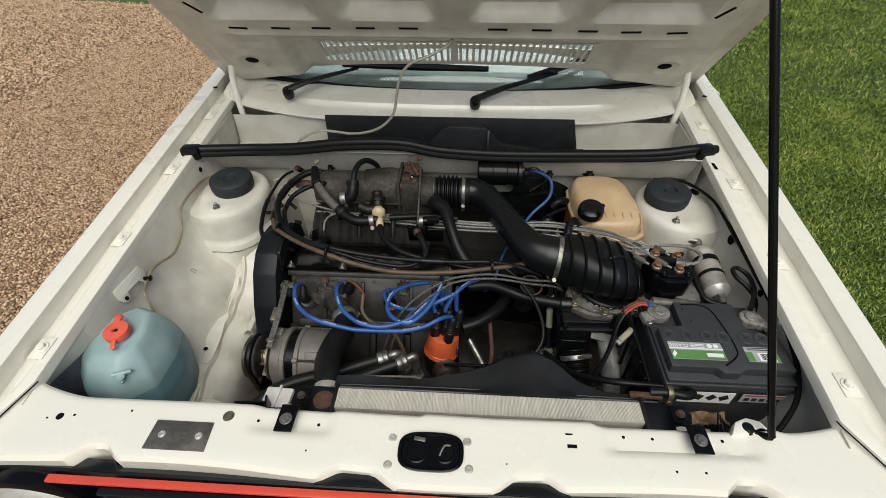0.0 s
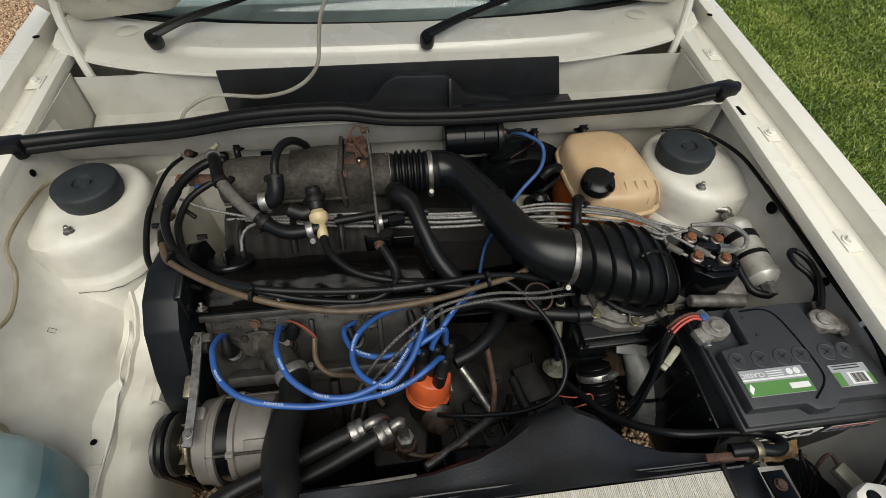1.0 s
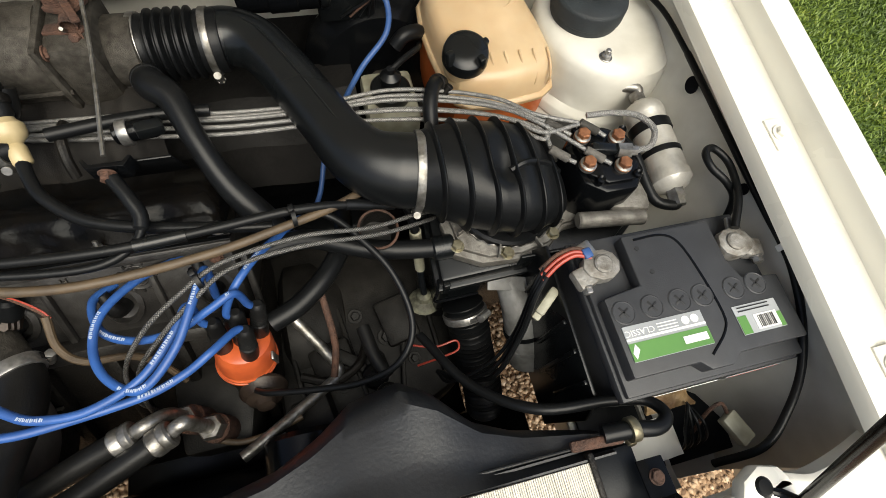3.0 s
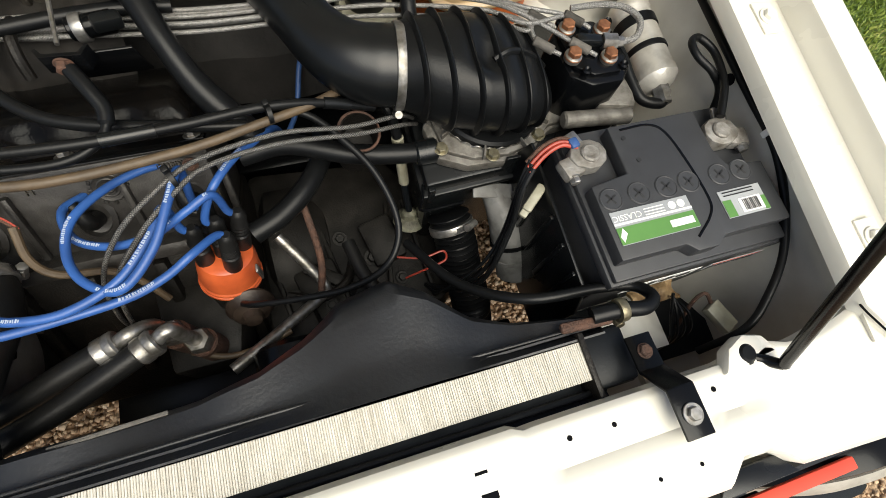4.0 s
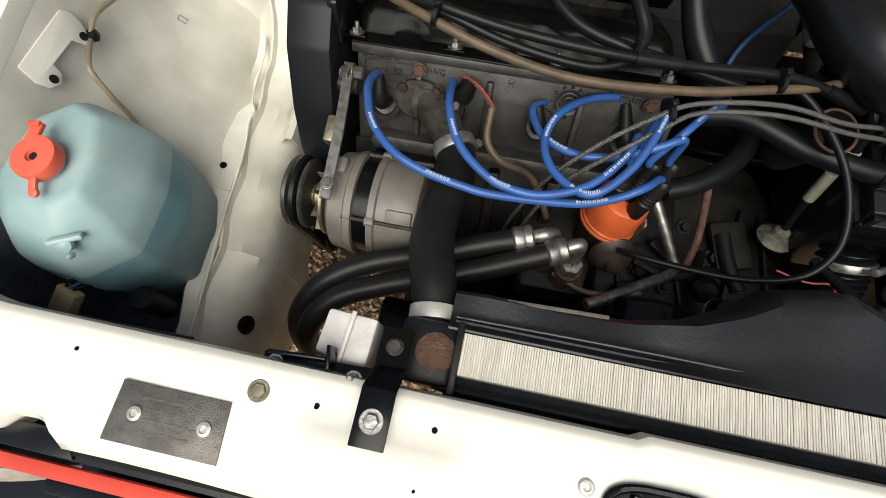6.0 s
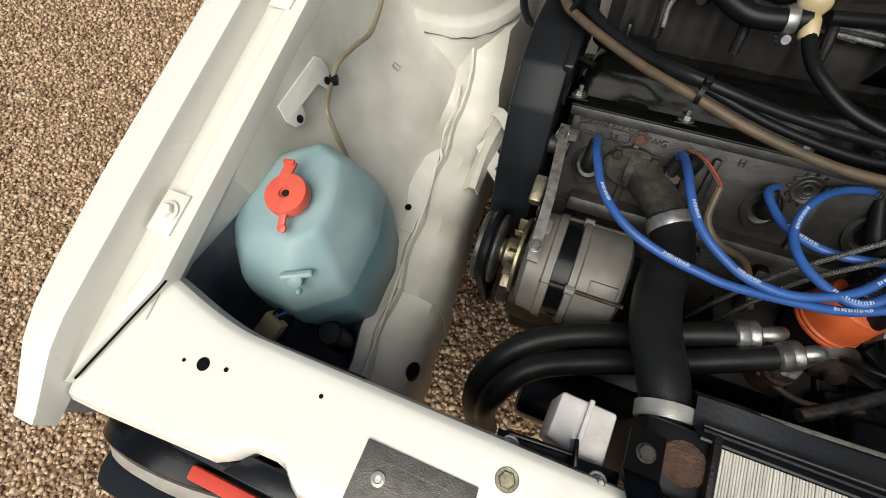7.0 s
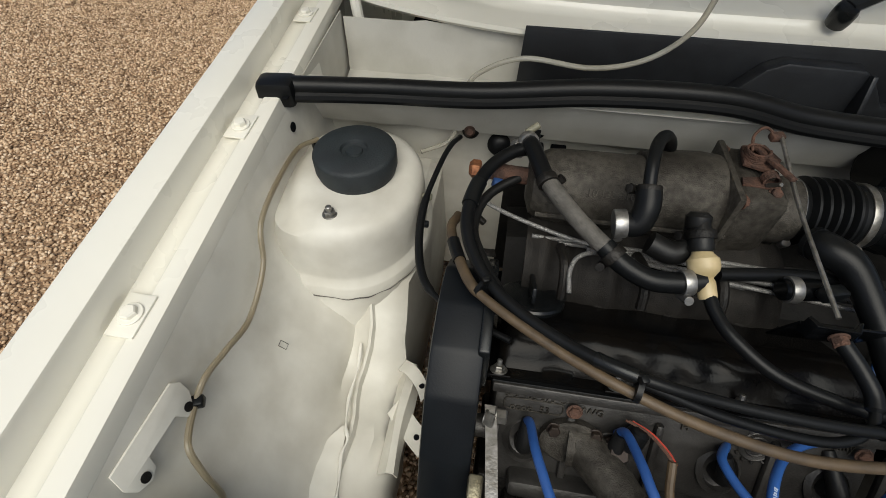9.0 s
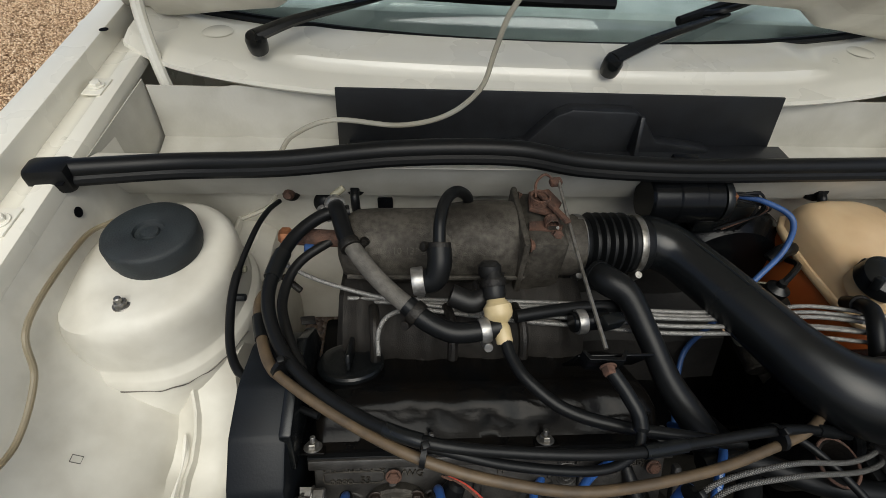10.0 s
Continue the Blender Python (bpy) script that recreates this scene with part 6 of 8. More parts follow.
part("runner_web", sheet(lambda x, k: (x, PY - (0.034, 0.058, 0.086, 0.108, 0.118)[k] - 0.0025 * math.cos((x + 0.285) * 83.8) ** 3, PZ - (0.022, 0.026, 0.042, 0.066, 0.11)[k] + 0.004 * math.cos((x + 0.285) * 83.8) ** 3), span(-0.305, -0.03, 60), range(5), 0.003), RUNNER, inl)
tb = part("throttle_body", box((-0.080, PY, PZ), (0.048, 0.092, 0.094), 0.010), ALU_CAST, inl, "rust-stained throttle body")
part("throttle_flange", box((-0.106, PY, PZ), (0.008, 0.100, 0.102), 0.004), ALU_CAST, tb)
part("throttle_neck", lathe([(0.036, -0.058), (0.037, -0.056), (0.037, -0.028), (0.034, -0.026)], (0, PY, PZ), (1, 0, 0), 30), ALU_CAST, tb)
qd = part("throttle_quadrant", prism([(-0.097, 0.955), (-0.072, 0.945), (-0.057, 0.965), (-0.067, 0.990), (-0.092, 0.985)], PZ + 0.052, PZ + 0.057, "z", 0.001), RUST, tb, "rusty throttle linkage")
part("linkage_spring", sweep([Vector((-0.084 + 0.011 * math.cos(a), 0.965 + 0.011 * math.sin(a), PZ + 0.056 + 0.0022 * a / 6.28)) for a in span(0, 6.28 * 5, 80)], 0.0013, 6), RUST, tb)
part("linkage_lever", box((-0.072, 0.950, PZ + 0.063), (0.008, 0.055, 0.004), 0.001, (0, 12, 24)), RUST, tb)
part("linkage_spring", sweep([Vector((-0.074 + 0.0075 * math.cos(a), 0.942 - 0.0018 * a / 6.28, PZ + 0.052 + 0.0075 * math.sin(a))) for a in span(0, 6.28 * 6, 96)], 0.0011, 6), RUST, tb)
part("stop_plate", prism([(-0.100, 0.930), (-0.066, 0.926), (-0.060, 0.936), (-0.078, 0.944), (-0.098, 0.942)], PZ + 0.046, PZ + 0.049, "z", 0.0006), RUST, tb)
part("stop_screw", cyl((-0.078, 0.930, PZ + 0.050), (-0.074, 0.918, PZ + 0.062), 0.0022, 8, 0.0004), STEEL, tb)
part("wire_hook", tube([(-0.062, 0.985, PZ + 0.070), (-0.075, 0.992, PZ + 0.076), (-0.086, 0.984, PZ + 0.070), (-0.088, 0.968, PZ + 0.062)], 0.0016, 8, 6), RUST, tb)
bolt((-0.070, PY - 0.030, PZ + 0.045), (0, -0.5, 0.85), 0.0055, tb, RUST, 1.3, 0.9)
part("linkage_clip", box((-0.063, 0.986, PZ + 0.070), (0.014, 0.010, 0.008), 0.002, (8, 0, 10)), RUST, tb)
for dy, dz in ((-0.04, 0.04), (-0.04, -0.036), (0.04, 0.04)):
    bolt((-0.101, PY + dy, PZ + dz), (1, 0, 0), 0.006, tb, RUST, 1.3)
# throttle cable: rod, bracket and outer
tc_ = thing("throttle_cable", "throttle cable with a bare inner wire and black outer", "cable", (-0.05, 0.78, 0.81))
part("inner_wire", tube([(-0.060, 0.985, PZ + 0.072), (-0.055, 0.90, PZ + 0.048), (-0.050, 0.790, 0.822)], 0.0021, 8, 4), STEEL, tc_)
part("bracket", prism([(-0.072, 0.790), (-0.067, 0.781), (-0.034, 0.779), (-0.028, 0.790), (-0.031, 0.791), (-0.037, 0.783), (-0.064, 0.785), (-0.069, 0.792)], 0.800, 0.819, "z", 0.0006), BLACK_METAL, tc_)
part("bracket_stem", box((-0.035, 0.800, 0.785), (0.075, 0.003, 0.05), 0.001, (20, 0, 0)), BLACK_METAL, tc_)
bolt((-0.050, 0.777, 0.814), (0, -1, -0.1), 0.0065, tc_, RUST, 1.2, 1.2, "lock_nut")
part("outer_cable", tube([(-0.047, 0.772, 0.812), (-0.036, 0.752, 0.805), (-0.029, 0.733, 0.797), (-0.038, 0.710, 0.791), (-0.074, 0.695, 0.790), (-0.150, 0.698, 0.800), (-0.221, 0.710, 0.816)], lambda t: 0.0068 if t < 0.4 else 0.0042, 12, 9), RUBBER, tc_)

# bellows, elbow duct and metering boot
du_ = thing("intake_duct", "black rubber intake duct with a ribbed bellows", "duct", (0.10, 0.90, 0.76))
bel = [(0.0335, -0.040), (0.0345, -0.028), (0.034, -0.022)]
for k in range(5):
    h = -0.019 + 0.0100 * k
    bel += [(0.0320, h), (0.0345, h + 0.0012), (0.0385, h + 0.0032), (0.0385, h + 0.0058), (0.0345, h + 0.0078), (0.0320, h + 0.0090)]
bel += [(0.0345, 0.033), (0.0345, 0.052), (0.033, 0.056)]
part("bellows", lathe(bel, (0, PY + 0.002, PZ), (1, 0, 0), 40), RUBBER, du_)
clamp((-0.030, PY + 0.002, PZ), (1, 0, 0), 0.0348, du_, 0.008, 0.55, "hose_clamp", STEEL)
clamp((0.042, PY + 0.002, PZ), (1, 0, 0), 0.0348, du_, 0.008, 0.55, "hose_clamp", STEEL)
el = spline([(0.036, 0.958, 0.792), (0.062, 0.962, 0.790), (0.090, 0.948, 0.788), (0.110, 0.918, 0.787), (0.130, 0.878, 0.787), (0.152, 0.830, 0.787), (0.170, 0.793, 0.786), (0.190, 0.768, 0.784), (0.216, 0.756, 0.780), (0.246, 0.751, 0.776)], 9)
part("elbow", sweep(el, lambda t: mix([(0, 0.0325), (0.12, 0.0325), (0.3, 0.0300), (0.6, 0.0305), (0.78, 0.0365), (0.9, 0.0410), (1, 0.0415)], t), 30), PLASTIC, du_, "smooth black plastic elbow duct")
part("elbow_seam", sweep([p + Vector((0, 0, 0.0305)) for p in el[14:58]], 0.0012, 6), PLASTIC, du_)
clamp((0.240, 0.752, 0.777), (1, -0.16, -0.06), 0.0425, du_, 0.009, 0.75, "hose_clamp", STEEL)
bt_ = thing("metering_boot", "black rubber air boot with raised ribs", "boot", (0.33, 0.735, 0.72))
# ring: along, half width, top, bottom, centre across
BOOT = ((0.238, 0.0400, 0.816, 0.735, 0.751), (0.250, 0.0440, 0.820, 0.730, 0.750), (0.262, 0.0500, 0.822, 0.724, 0.747), (0.285, 0.0580, 0.822, 0.721, 0.742), (0.315, 0.0640, 0.820, 0.720, 0.736), (0.345, 0.0660, 0.813, 0.720, 0.733), (0.370, 0.0620, 0.802, 0.720, 0.732), (0.390, 0.0540, 0.787, 0.720, 0.731), (0.404, 0.0430, 0.768, 0.720, 0.731), (0.412, 0.0300, 0.745, 0.720, 0.731))


def boot_ring(x, grow=0.0, n=44):
    """A section of the boot across its length."""
    w, hi, lo, c = (mix([(r[0], r[q]) for r in BOOT], x) for q in (1, 2, 3, 4))
    m, h = (hi + lo) / 2, (hi - lo) / 2
    out = []
    for a in span(0, 2 * math.pi, n + 1)[:-1]:
        ca, sa = math.cos(a), math.sin(a)
        dent = 0.013 * math.exp(-((x - 0.322) / 0.014) ** 2 - ((c + w * ca - 0.722) / 0.014) ** 2) if sa > 0 else 0
        out.append((x, c + (w + grow) * math.copysign(abs(ca) ** 0.85, ca), m + (h + grow) * math.copysign(abs(sa) ** 0.85, sa) - dent))
    return out


part("boot_body", rings(bmesh.new(), [boot_ring(x) for x in span(0.238, 0.412, 48)]), RUBBER, bt_)
for x in (0.258, 0.283, 0.309, 0.335, 0.361, 0.386):
    part("boot_rib", rings(bmesh.new(), [boot_ring(x + d, g) for d, g in ((-0.0042, -0.002), (-0.0022, 0.0015), (-0.0012, 0.0048), (0.0, 0.0056), (0.0012, 0.0048), (0.0022, 0.0015), (0.0042, -0.002))]), RUBBER, bt_)
part("boot_spine", sweep(spline([(0.330, 0.717, 0.808), (0.345, 0.721, 0.812), (0.362, 0.724, 0.806), (0.382, 0.726, 0.792), (0.399, 0.727, 0.773)], 6), 0.0038, 8), RUBBER, bt_)
part("boot_skirt", lathe([(0.062, 0.0), (0.066, 0.003), (0.066, 0.010), (0.063, 0.013)], (0.345, 0.731, 0.716), (0.08, 0, 1), 36), RUBBER, bt_)
spr = bmesh.new()
sweep([Vector((0.345 + (0.0665 + 0.0016 * math.cos(30 * a)) * math.cos(a), 0.731 + 0.0665 * math.sin(a), 0.7225 + 0.0016 * math.sin(30 * a))) for a in span(radians(180), radians(330), 160)], 0.0009, 5, spr)
part("band_clip", spr, STEEL, bt_)

# mixture control unit and fuel distributor
mc = thing("fuel_metering_unit", "cast aluminium metering unit with a black fuel distributor", "fuel unit", (0.37, 0.72, 0.69))
hz_ = [(0.262, 0.716), (0.268, 0.672), (0.300, 0.655), (0.345, 0.652), (0.385, 0.660), (0.412, 0.682), (0.515, 0.690), (0.520, 0.735), (0.480, 0.775), (0.400, 0.795), (0.300, 0.795)]
part("housing", prism(hz_, 0.698, 0.714, "z", 0.004), METER, mc)
part("housing_rim", prism([(x + (0.39 - x) * 0.08, y + (0.72 - y) * 0.08) for x, y in hz_], 0.712, 0.720, "z", 0.003), METER, mc)
for x, y in ((0.274, 0.680), (0.330, 0.660), (0.392, 0.674), (0.29, 0.78)):
    bolt((x, y, 0.7185), (0, 0, 1), 0.0068, mc, BRASS, 1.25, 0.9)
for a in (-150, -110, -70, -35):
    p = Vector((0.345 + 0.071 * math.cos(radians(a)), 0.731 + 0.071 * math.sin(radians(a)), 0.722))
    part("web", box(p, (0.014, 0.0025, 0.012), 0.0008, (0, 0, a)), METER, mc)
fd = part("fuel_distributor", prism([(0.418, 0.700), (0.440, 0.684), (0.478, 0.684), (0.496, 0.705), (0.494, 0.752), (0.470, 0.772), (0.430, 0.772), (0.412, 0.752)], 0.716, 0.784, "z", 0.005), BLACK_METAL, mc, "black cast iron fuel distributor")
part("distributor_top", prism([(0.424, 0.706), (0.442, 0.692), (0.474, 0.692), (0.489, 0.709), (0.487, 0.748), (0.468, 0.764), (0.432, 0.764), (0.420, 0.748)], 0.783, 0.791, "z", 0.003), BLACK_METAL, fd)
part("side_casting", box((0.492, 0.700, 0.728), (0.05, 0.05, 0.04), 0.008, (0, 0, -12)), METER, mc)
part("side_channel", cyl((0.42, 0.678, 0.735), (0.505, 0.668, 0.735), 0.010, 16, 0.002), METER, mc)
BJ = ((0.431, 0.754), (0.471, 0.746), (0.424, 0.717), (0.464, 0.709))
for x, y in BJ:
    b = bolt((x, y, 0.794), (0, 0, 1), 0.0075, fd, COPPER, 1.3, 1.1, "banjo_bolt")
    part("banjo_ring", lathe([(0.008, 0), (0.0095, 0.001), (0.0095, 0.007), (0.008, 0.008)], (x, y, 0.7895), (0, 0, 1), 20), STEEL, fd)
for x, y in ((0.433, 0.697), (0.478, 0.697), (0.484, 0.757), (0.428, 0.765)):
    part("fuel_screw", lathe([(0.005, 0), (0.005, 0.004), (0.0035, 0.006), (0.002, 0.0045), (0.0003, 0.004)], (x, y, 0.790), (0, 0, 1), 14), BLACK_METAL, fd)
part("centre_clip", box((0.450, 0.732, 0.797), (0.034, 0.012, 0.010), 0.003, (0, 0, -12)), PLASTIC, fd)
part("regulator_nut", lathe([(0.009, 0), (0.009, 0.016), (0.006, 0.018), (0.006, 0.024)], (0.462, 0.728, 0.797), (1, -0.2, 0), 6), STEEL, fd)
part("bleed_pipe", tube([(0.482, 0.724, 0.797), (0.502, 0.725, 0.800), (0.515, 0.745, 0.802), (0.505, 0.768, 0.800), (0.480, 0.780, 0.795), (0.450, 0.785, 0.79)], 0.0036, 10, 7), BRAID, fd)
# air box below
ab = thing("air_filter_box", "black plastic air filter box", "air box", (0.38, 0.74, 0.50))
part("box_body", prism([(0.252, 0.650), (0.47, 0.655), (0.52, 0.69), (0.52, 0.86), (0.26, 0.86)], 0.52, 0.672, "z", 0.010), PLASTIC, ab)
part("box_rim", prism([(0.244, 0.642), (0.476, 0.648), (0.527, 0.686), (0.527, 0.866), (0.252, 0.866)], 0.672, 0.680, "z", 0.003), PLASTIC, ab)
part("box_lid", prism([(0.250, 0.648), (0.47, 0.654), (0.52, 0.69), (0.52, 0.86), (0.258, 0.86)], 0.680, 0.698, "z", 0.004), PLASTIC, ab)
part("lid_clip", box((0.256, 0.645, 0.680), (0.008, 0.006, 0.03), 0.001), PLASTIC, ab)
part("box_latch", tube([(0.246, 0.650, 0.70), (0.244, 0.640, 0.68), (0.246, 0.638, 0.655), (0.30, 0.640, 0.650)], 0.002, 8, 5), BLACK_METAL, ab)
part("hot_air_union", cyl((0.246, 0.687, 0.708), (0.272, 0.687, 0.708), 0.0145, 18, 0.002), PLASTIC, ab)

rpe = thing("pipe_end", "open black pipe end with a rusty rim", "pipe", (0.188, 0.715, 0.66))
part("pipe_body", lathe([(0.020, -0.075), (0.021, -0.07), (0.021, 0.0), (0.0225, 0.002), (0.0225, 0.006), (0.0205, 0.007), (0.0195, 0.003), (0.0190, -0.030), (0.001, -0.031)], (0.188, 0.712, 0.728), (0.1, -0.25, 1), 28), GRIME, rpe)
part("rim", sweep([Vector((0.188, 0.712, 0.734)) + Vector((0.022 * math.cos(a), 0.0215 * math.sin(a), -0.0022 * math.cos(a) + 0.0054 * math.sin(a))) for a in span(0, 2 * math.pi, 40)], 0.0016, 8), RUST, rpe)

# braided fuel lines
for k in range(6):
    dz, dy = 0.004 * (k % 2) + 0.002 * math.sin(2.1 * k), 0.0056 * k - 0.014
    bx, by = BJ[k % 4]
    end = (bx - 0.012, by + 0.004, 0.794)
    pts = [(-0.150 - 0.03 * k, 0.880 + dy, 0.766 + dz * 0.6), (-0.06, 0.868 + dy, 0.768 + dz), (0.05, 0.856 + dy, 0.767 + dz), (0.150, 0.852 + dy, 0.769 + dz), (0.230, 0.850 + dy * 1.5, 0.772 + dz), (0.300, 0.834 + dy * 1.5, 0.776 + dz), (0.352, 0.805 + dy * 1.4, 0.788 + dz), (0.385, 0.772 + dy * 1.2, 0.798 + dz * 0.6)]
    pts += [(bx - 0.035, by + 0.022, 0.798), end]
    h, ln = hose("braided_fuel_line", pts, 0.0024, BRAID, "stainless steel braided fuel line", "hose", 10, 7, "braided fuel lines")
    p, d = Vector(end), (Vector(pts[-2]) - Vector(end)).normalized()
    part("crimp", cyl(p + d * 0.010, p + d * 0.034, 0.0052, 12, 0.001), GREYHOSE, h)
for x0, pts in ((0, [(0.262, 0.745, 0.690), (0.235, 0.722, 0.735), (0.180, 0.705, 0.755), (0.109, 0.700, 0.772), (0.033, 0.687, 0.772), (-0.008, 0.664, 0.768), (-0.049, 0.639, 0.750), (-0.087, 0.619, 0.700), (-0.112, 0.604, 0.620), (-0.118, 0.60, 0.56)]), (1, [(0.268, 0.740, 0.685), (0.238, 0.713, 0.730), (0.185, 0.697, 0.752), (0.109, 0.690, 0.770), (0.039, 0.681, 0.768), (0.003, 0.656, 0.766), (-0.032, 0.634, 0.748), (-0.075, 0.613, 0.700), (-0.099, 0.592, 0.620), (-0.104, 0.585, 0.56)])):
    hose("braided_oil_line", pts, 0.0024, BRAID_DARK, "stainless steel braided hose", "hose", 10, 8, "braided lines by the distributor")
hose("braided_fuel_line", [(-0.372, 0.925, 0.790), (-0.330, 0.902, 0.789), (-0.275, 0.886, 0.783), (-0.225, 0.880, 0.775), (-0.150, 0.874, 0.766), (-0.060, 0.862, 0.760)], 0.0024, BRAID, "stainless steel braided fuel line", "hose", 10, 8, "braided fuel lines")
hose("braided_fuel_line", [(-0.262, 0.815, 0.775), (-0.262, 0.838, 0.785), (-0.250, 0.856, 0.788), (-0.220, 0.866, 0.782), (-0.150, 0.864, 0.770), (-0.080, 0.858, 0.764)], 0.0024, BRAID, "stainless steel braided fuel line", "hose", 10, 8, "braided fuel lines")

# vacuum and breather hoses
h, ln = hose("breather_hose", [(-0.318, 0.985, 0.830), (-0.310, 0.962, 0.834), (-0.300, 0.930, 0.832), (-0.292, 0.912, 0.829)], 0.0095, RUBBER, "black rubber vacuum hose", "hose")
clamp(ln[2], ln[3] - ln[1], 0.0098, h, 0.009, 0.5)
clamp(ln[-3], ln[-2] - ln[-4], 0.0098, h, 0.009, 2.5, "dull_clamp", GRIME)
part("white_tee", cyl((-0.320, 0.988, 0.836), (-0.306, 0.994, 0.845), 0.0042, 12, 0.001), WHITE_PL, h, "white plastic tee piece")
h, ln = hose("cloth_hose", [(-0.294, 0.918, 0.829), (-0.270, 0.885, 0.822), (-0.246, 0.862, 0.813), (-0.226, 0.848, 0.805)], 0.0092, GREYHOSE, "grey cloth covered vacuum hose", "hose")
h, ln = hose("breather_hose", [(-0.234, 0.854, 0.808), (-0.214, 0.839, 0.800), (-0.190, 0.828, 0.796), (-0.165, 0.828, 0.796), (-0.140, 0.832, 0.798)], 0.0105, RUBBER, "black rubber hose with steel clamps", "hose")
clamp(ln[4], ln[5] - ln[3], 0.0108, h, 0.010, 1.0, "dull_clamp", GRIME)
clamp(ln[-6], ln[-5] - ln[-7], 0.0108, h, 0.010, 1.0)
vt = thing("vacuum_valve", "yellowed nylon one-way valve", "valve", (-0.140, 0.838, 0.79))
part("valve_body", lathe([(0.0075, -0.030), (0.0085, -0.028), (0.0085, -0.014), (0.007, -0.010), (0.013, -0.004), (0.0145, 0.0), (0.0145, 0.008), (0.010, 0.013), (0.0085, 0.018)], (-0.141, 0.842, 0.806), (-0.15, 0.75, 0.45), 22), IVORY, vt)
part("valve_arm", cyl((-0.138, 0.832, 0.799), (-0.152, 0.829, 0.797), 0.0075, 14), IVORY, vt)
part("upper_pipe", lathe([(0.010, 0), (0.0115, 0.003), (0.0115, 0.020), (0.009, 0.024), (0.009, 0.034)], (-0.144, 0.855, 0.814), (-0.1, 0.75, 0.55), 18), RUBBER_OLD, vt)
part("elbow_cap", lathe([(0.010, 0), (0.0118, 0.003), (0.0118, 0.012), (0.008, 0.016)], (-0.148, 0.876, 0.824), (-0.05, 0.6, 0.75), 20), RUBBER_OLD, vt)
clamp((-0.146, 0.868, 0.824), (-0.1, 0.75, 0.55), 0.0118, vt, 0.008, 2.0, "hose_clamp", GRIME)
hose("breather_hose", [(-0.136, 0.818, 0.794), (-0.131, 0.800, 0.790), (-0.119, 0.778, 0.787), (-0.087, 0.752, 0.780), (-0.038, 0.737, 0.775), (0.027, 0.727, 0.770), (0.080, 0.722, 0.762)], 0.0062, RUBBER, "thin black vacuum hose", "hose")
el_ = thing("hose_elbow", "black rubber elbow with a bright clamp", "hose", (-0.21, 0.88, 0.82))
part("elbow_tube", tube([(-0.222, 0.872, 0.822), (-0.206, 0.870, 0.828), (-0.201, 0.878, 0.842), (-0.201, 0.890, 0.852)], 0.0125, 16, 6), RUBBER, el_)
clamp((-0.222, 0.871, 0.824), (1, 0.05, 0.15), 0.0125, el_, 0.012, 1.8)
part("upper_hose", tube([(-0.201, 0.888, 0.850), (-0.200, 0.912, 0.868), (-0.193, 0.938, 0.874), (-0.180, 0.960, 0.868), (-0.165, 0.978, 0.846), (-0.160, 0.985, 0.82)], 0.0064, 14, 8), RUBBER, el_)
clamp((-0.2005, 0.892, 0.853), (0, 0.7, 0.6), 0.0098, el_, 0.007, 2.2, "hose_clamp", GRIME)
part("side_elbow", tube([(-0.188, 0.868, 0.805), (-0.165, 0.862, 0.800), (-0.148, 0.872, 0.806), (-0.143, 0.886, 0.822)], 0.012, 14, 6), RUBBER_OLD, el_)
h, ln = hose("air_hose", [(-0.022, 0.900, 0.800), (-0.015, 0.885, 0.806), (0.003, 0.866, 0.803), (0.018, 0.825, 0.785), (0.037, 0.787, 0.757), (0.066, 0.752, 0.728), (0.085, 0.73, 0.70)], lambda t: 0.0145 + 0.002 * math.sin(9 * t), RUBBER, "black rubber auxiliary air hose", "hose", 18)
part("hose_end", sweep(ln[0:4], 0.0168, 18), RUBBER, h, "thick moulded rubber hose end")
part("hose_end", sweep(ln[-5:], 0.0162, 18), RUBBER, h)
h, ln = hose("fuel_rail_hose", [(-0.120, 0.850, 0.790), (-0.06, 0.862, 0.786), (-0.015, 0.868, 0.782), (0.03, 0.872, 0.775)], 0.007, RUBBER, "black rubber hose behind the cam cover", "hose")
iv = thing("injector_valve", "black cold start valve with a steel clamp", "valve", (-0.04, 0.85, 0.77))
part("valve_body", cyl((-0.060, 0.845, 0.785), (-0.020, 0.850, 0.785), 0.011, 16), BLACK_METAL, iv)
clamp((-0.050, 0.846, 0.785), (1, 0.1, 0), 0.0115, iv, 0.010, 2.4)
part("plug", box((-0.022, 0.838, 0.796), (0.026, 0.014, 0.014), 0.003, (0, 10, 20)), PLASTIC, iv)
for x in (-0.27, -0.19, -0.115):
    part("injector_elbow", tube([(x, 0.875, 0.775), (x + 0.003, 0.850, 0.782), (x + 0.004, 0.832, 0.772), (x + 0.004, 0.822, 0.755)], 0.0055, 10, 5), GRIME, iv)

# looms over the cam cover
h, ln = hose("loom_hose", [(-0.300, 0.975, 0.825), (-0.330, 0.966, 0.826), (-0.360, 0.930, 0.820), (-0.372, 0.870, 0.812), (-0.358, 0.822, 0.804), (-0.326, 0.779, 0.802), (-0.277, 0.741, 0.808), (-0.221, 0.712, 0.819), (-0.149, 0.705, 0.809), (-0.057, 0.704, 0.800), (0.027, 0.716, 0.787), (0.101, 0.726, 0.781), (0.157, 0.732, 0.765), (0.21, 0.735, 0.74)], lambda t: 0.0082 - 0.0034 * min(1, t * 1.7), RUBBER, "black sleeved wiring loom", "cable")
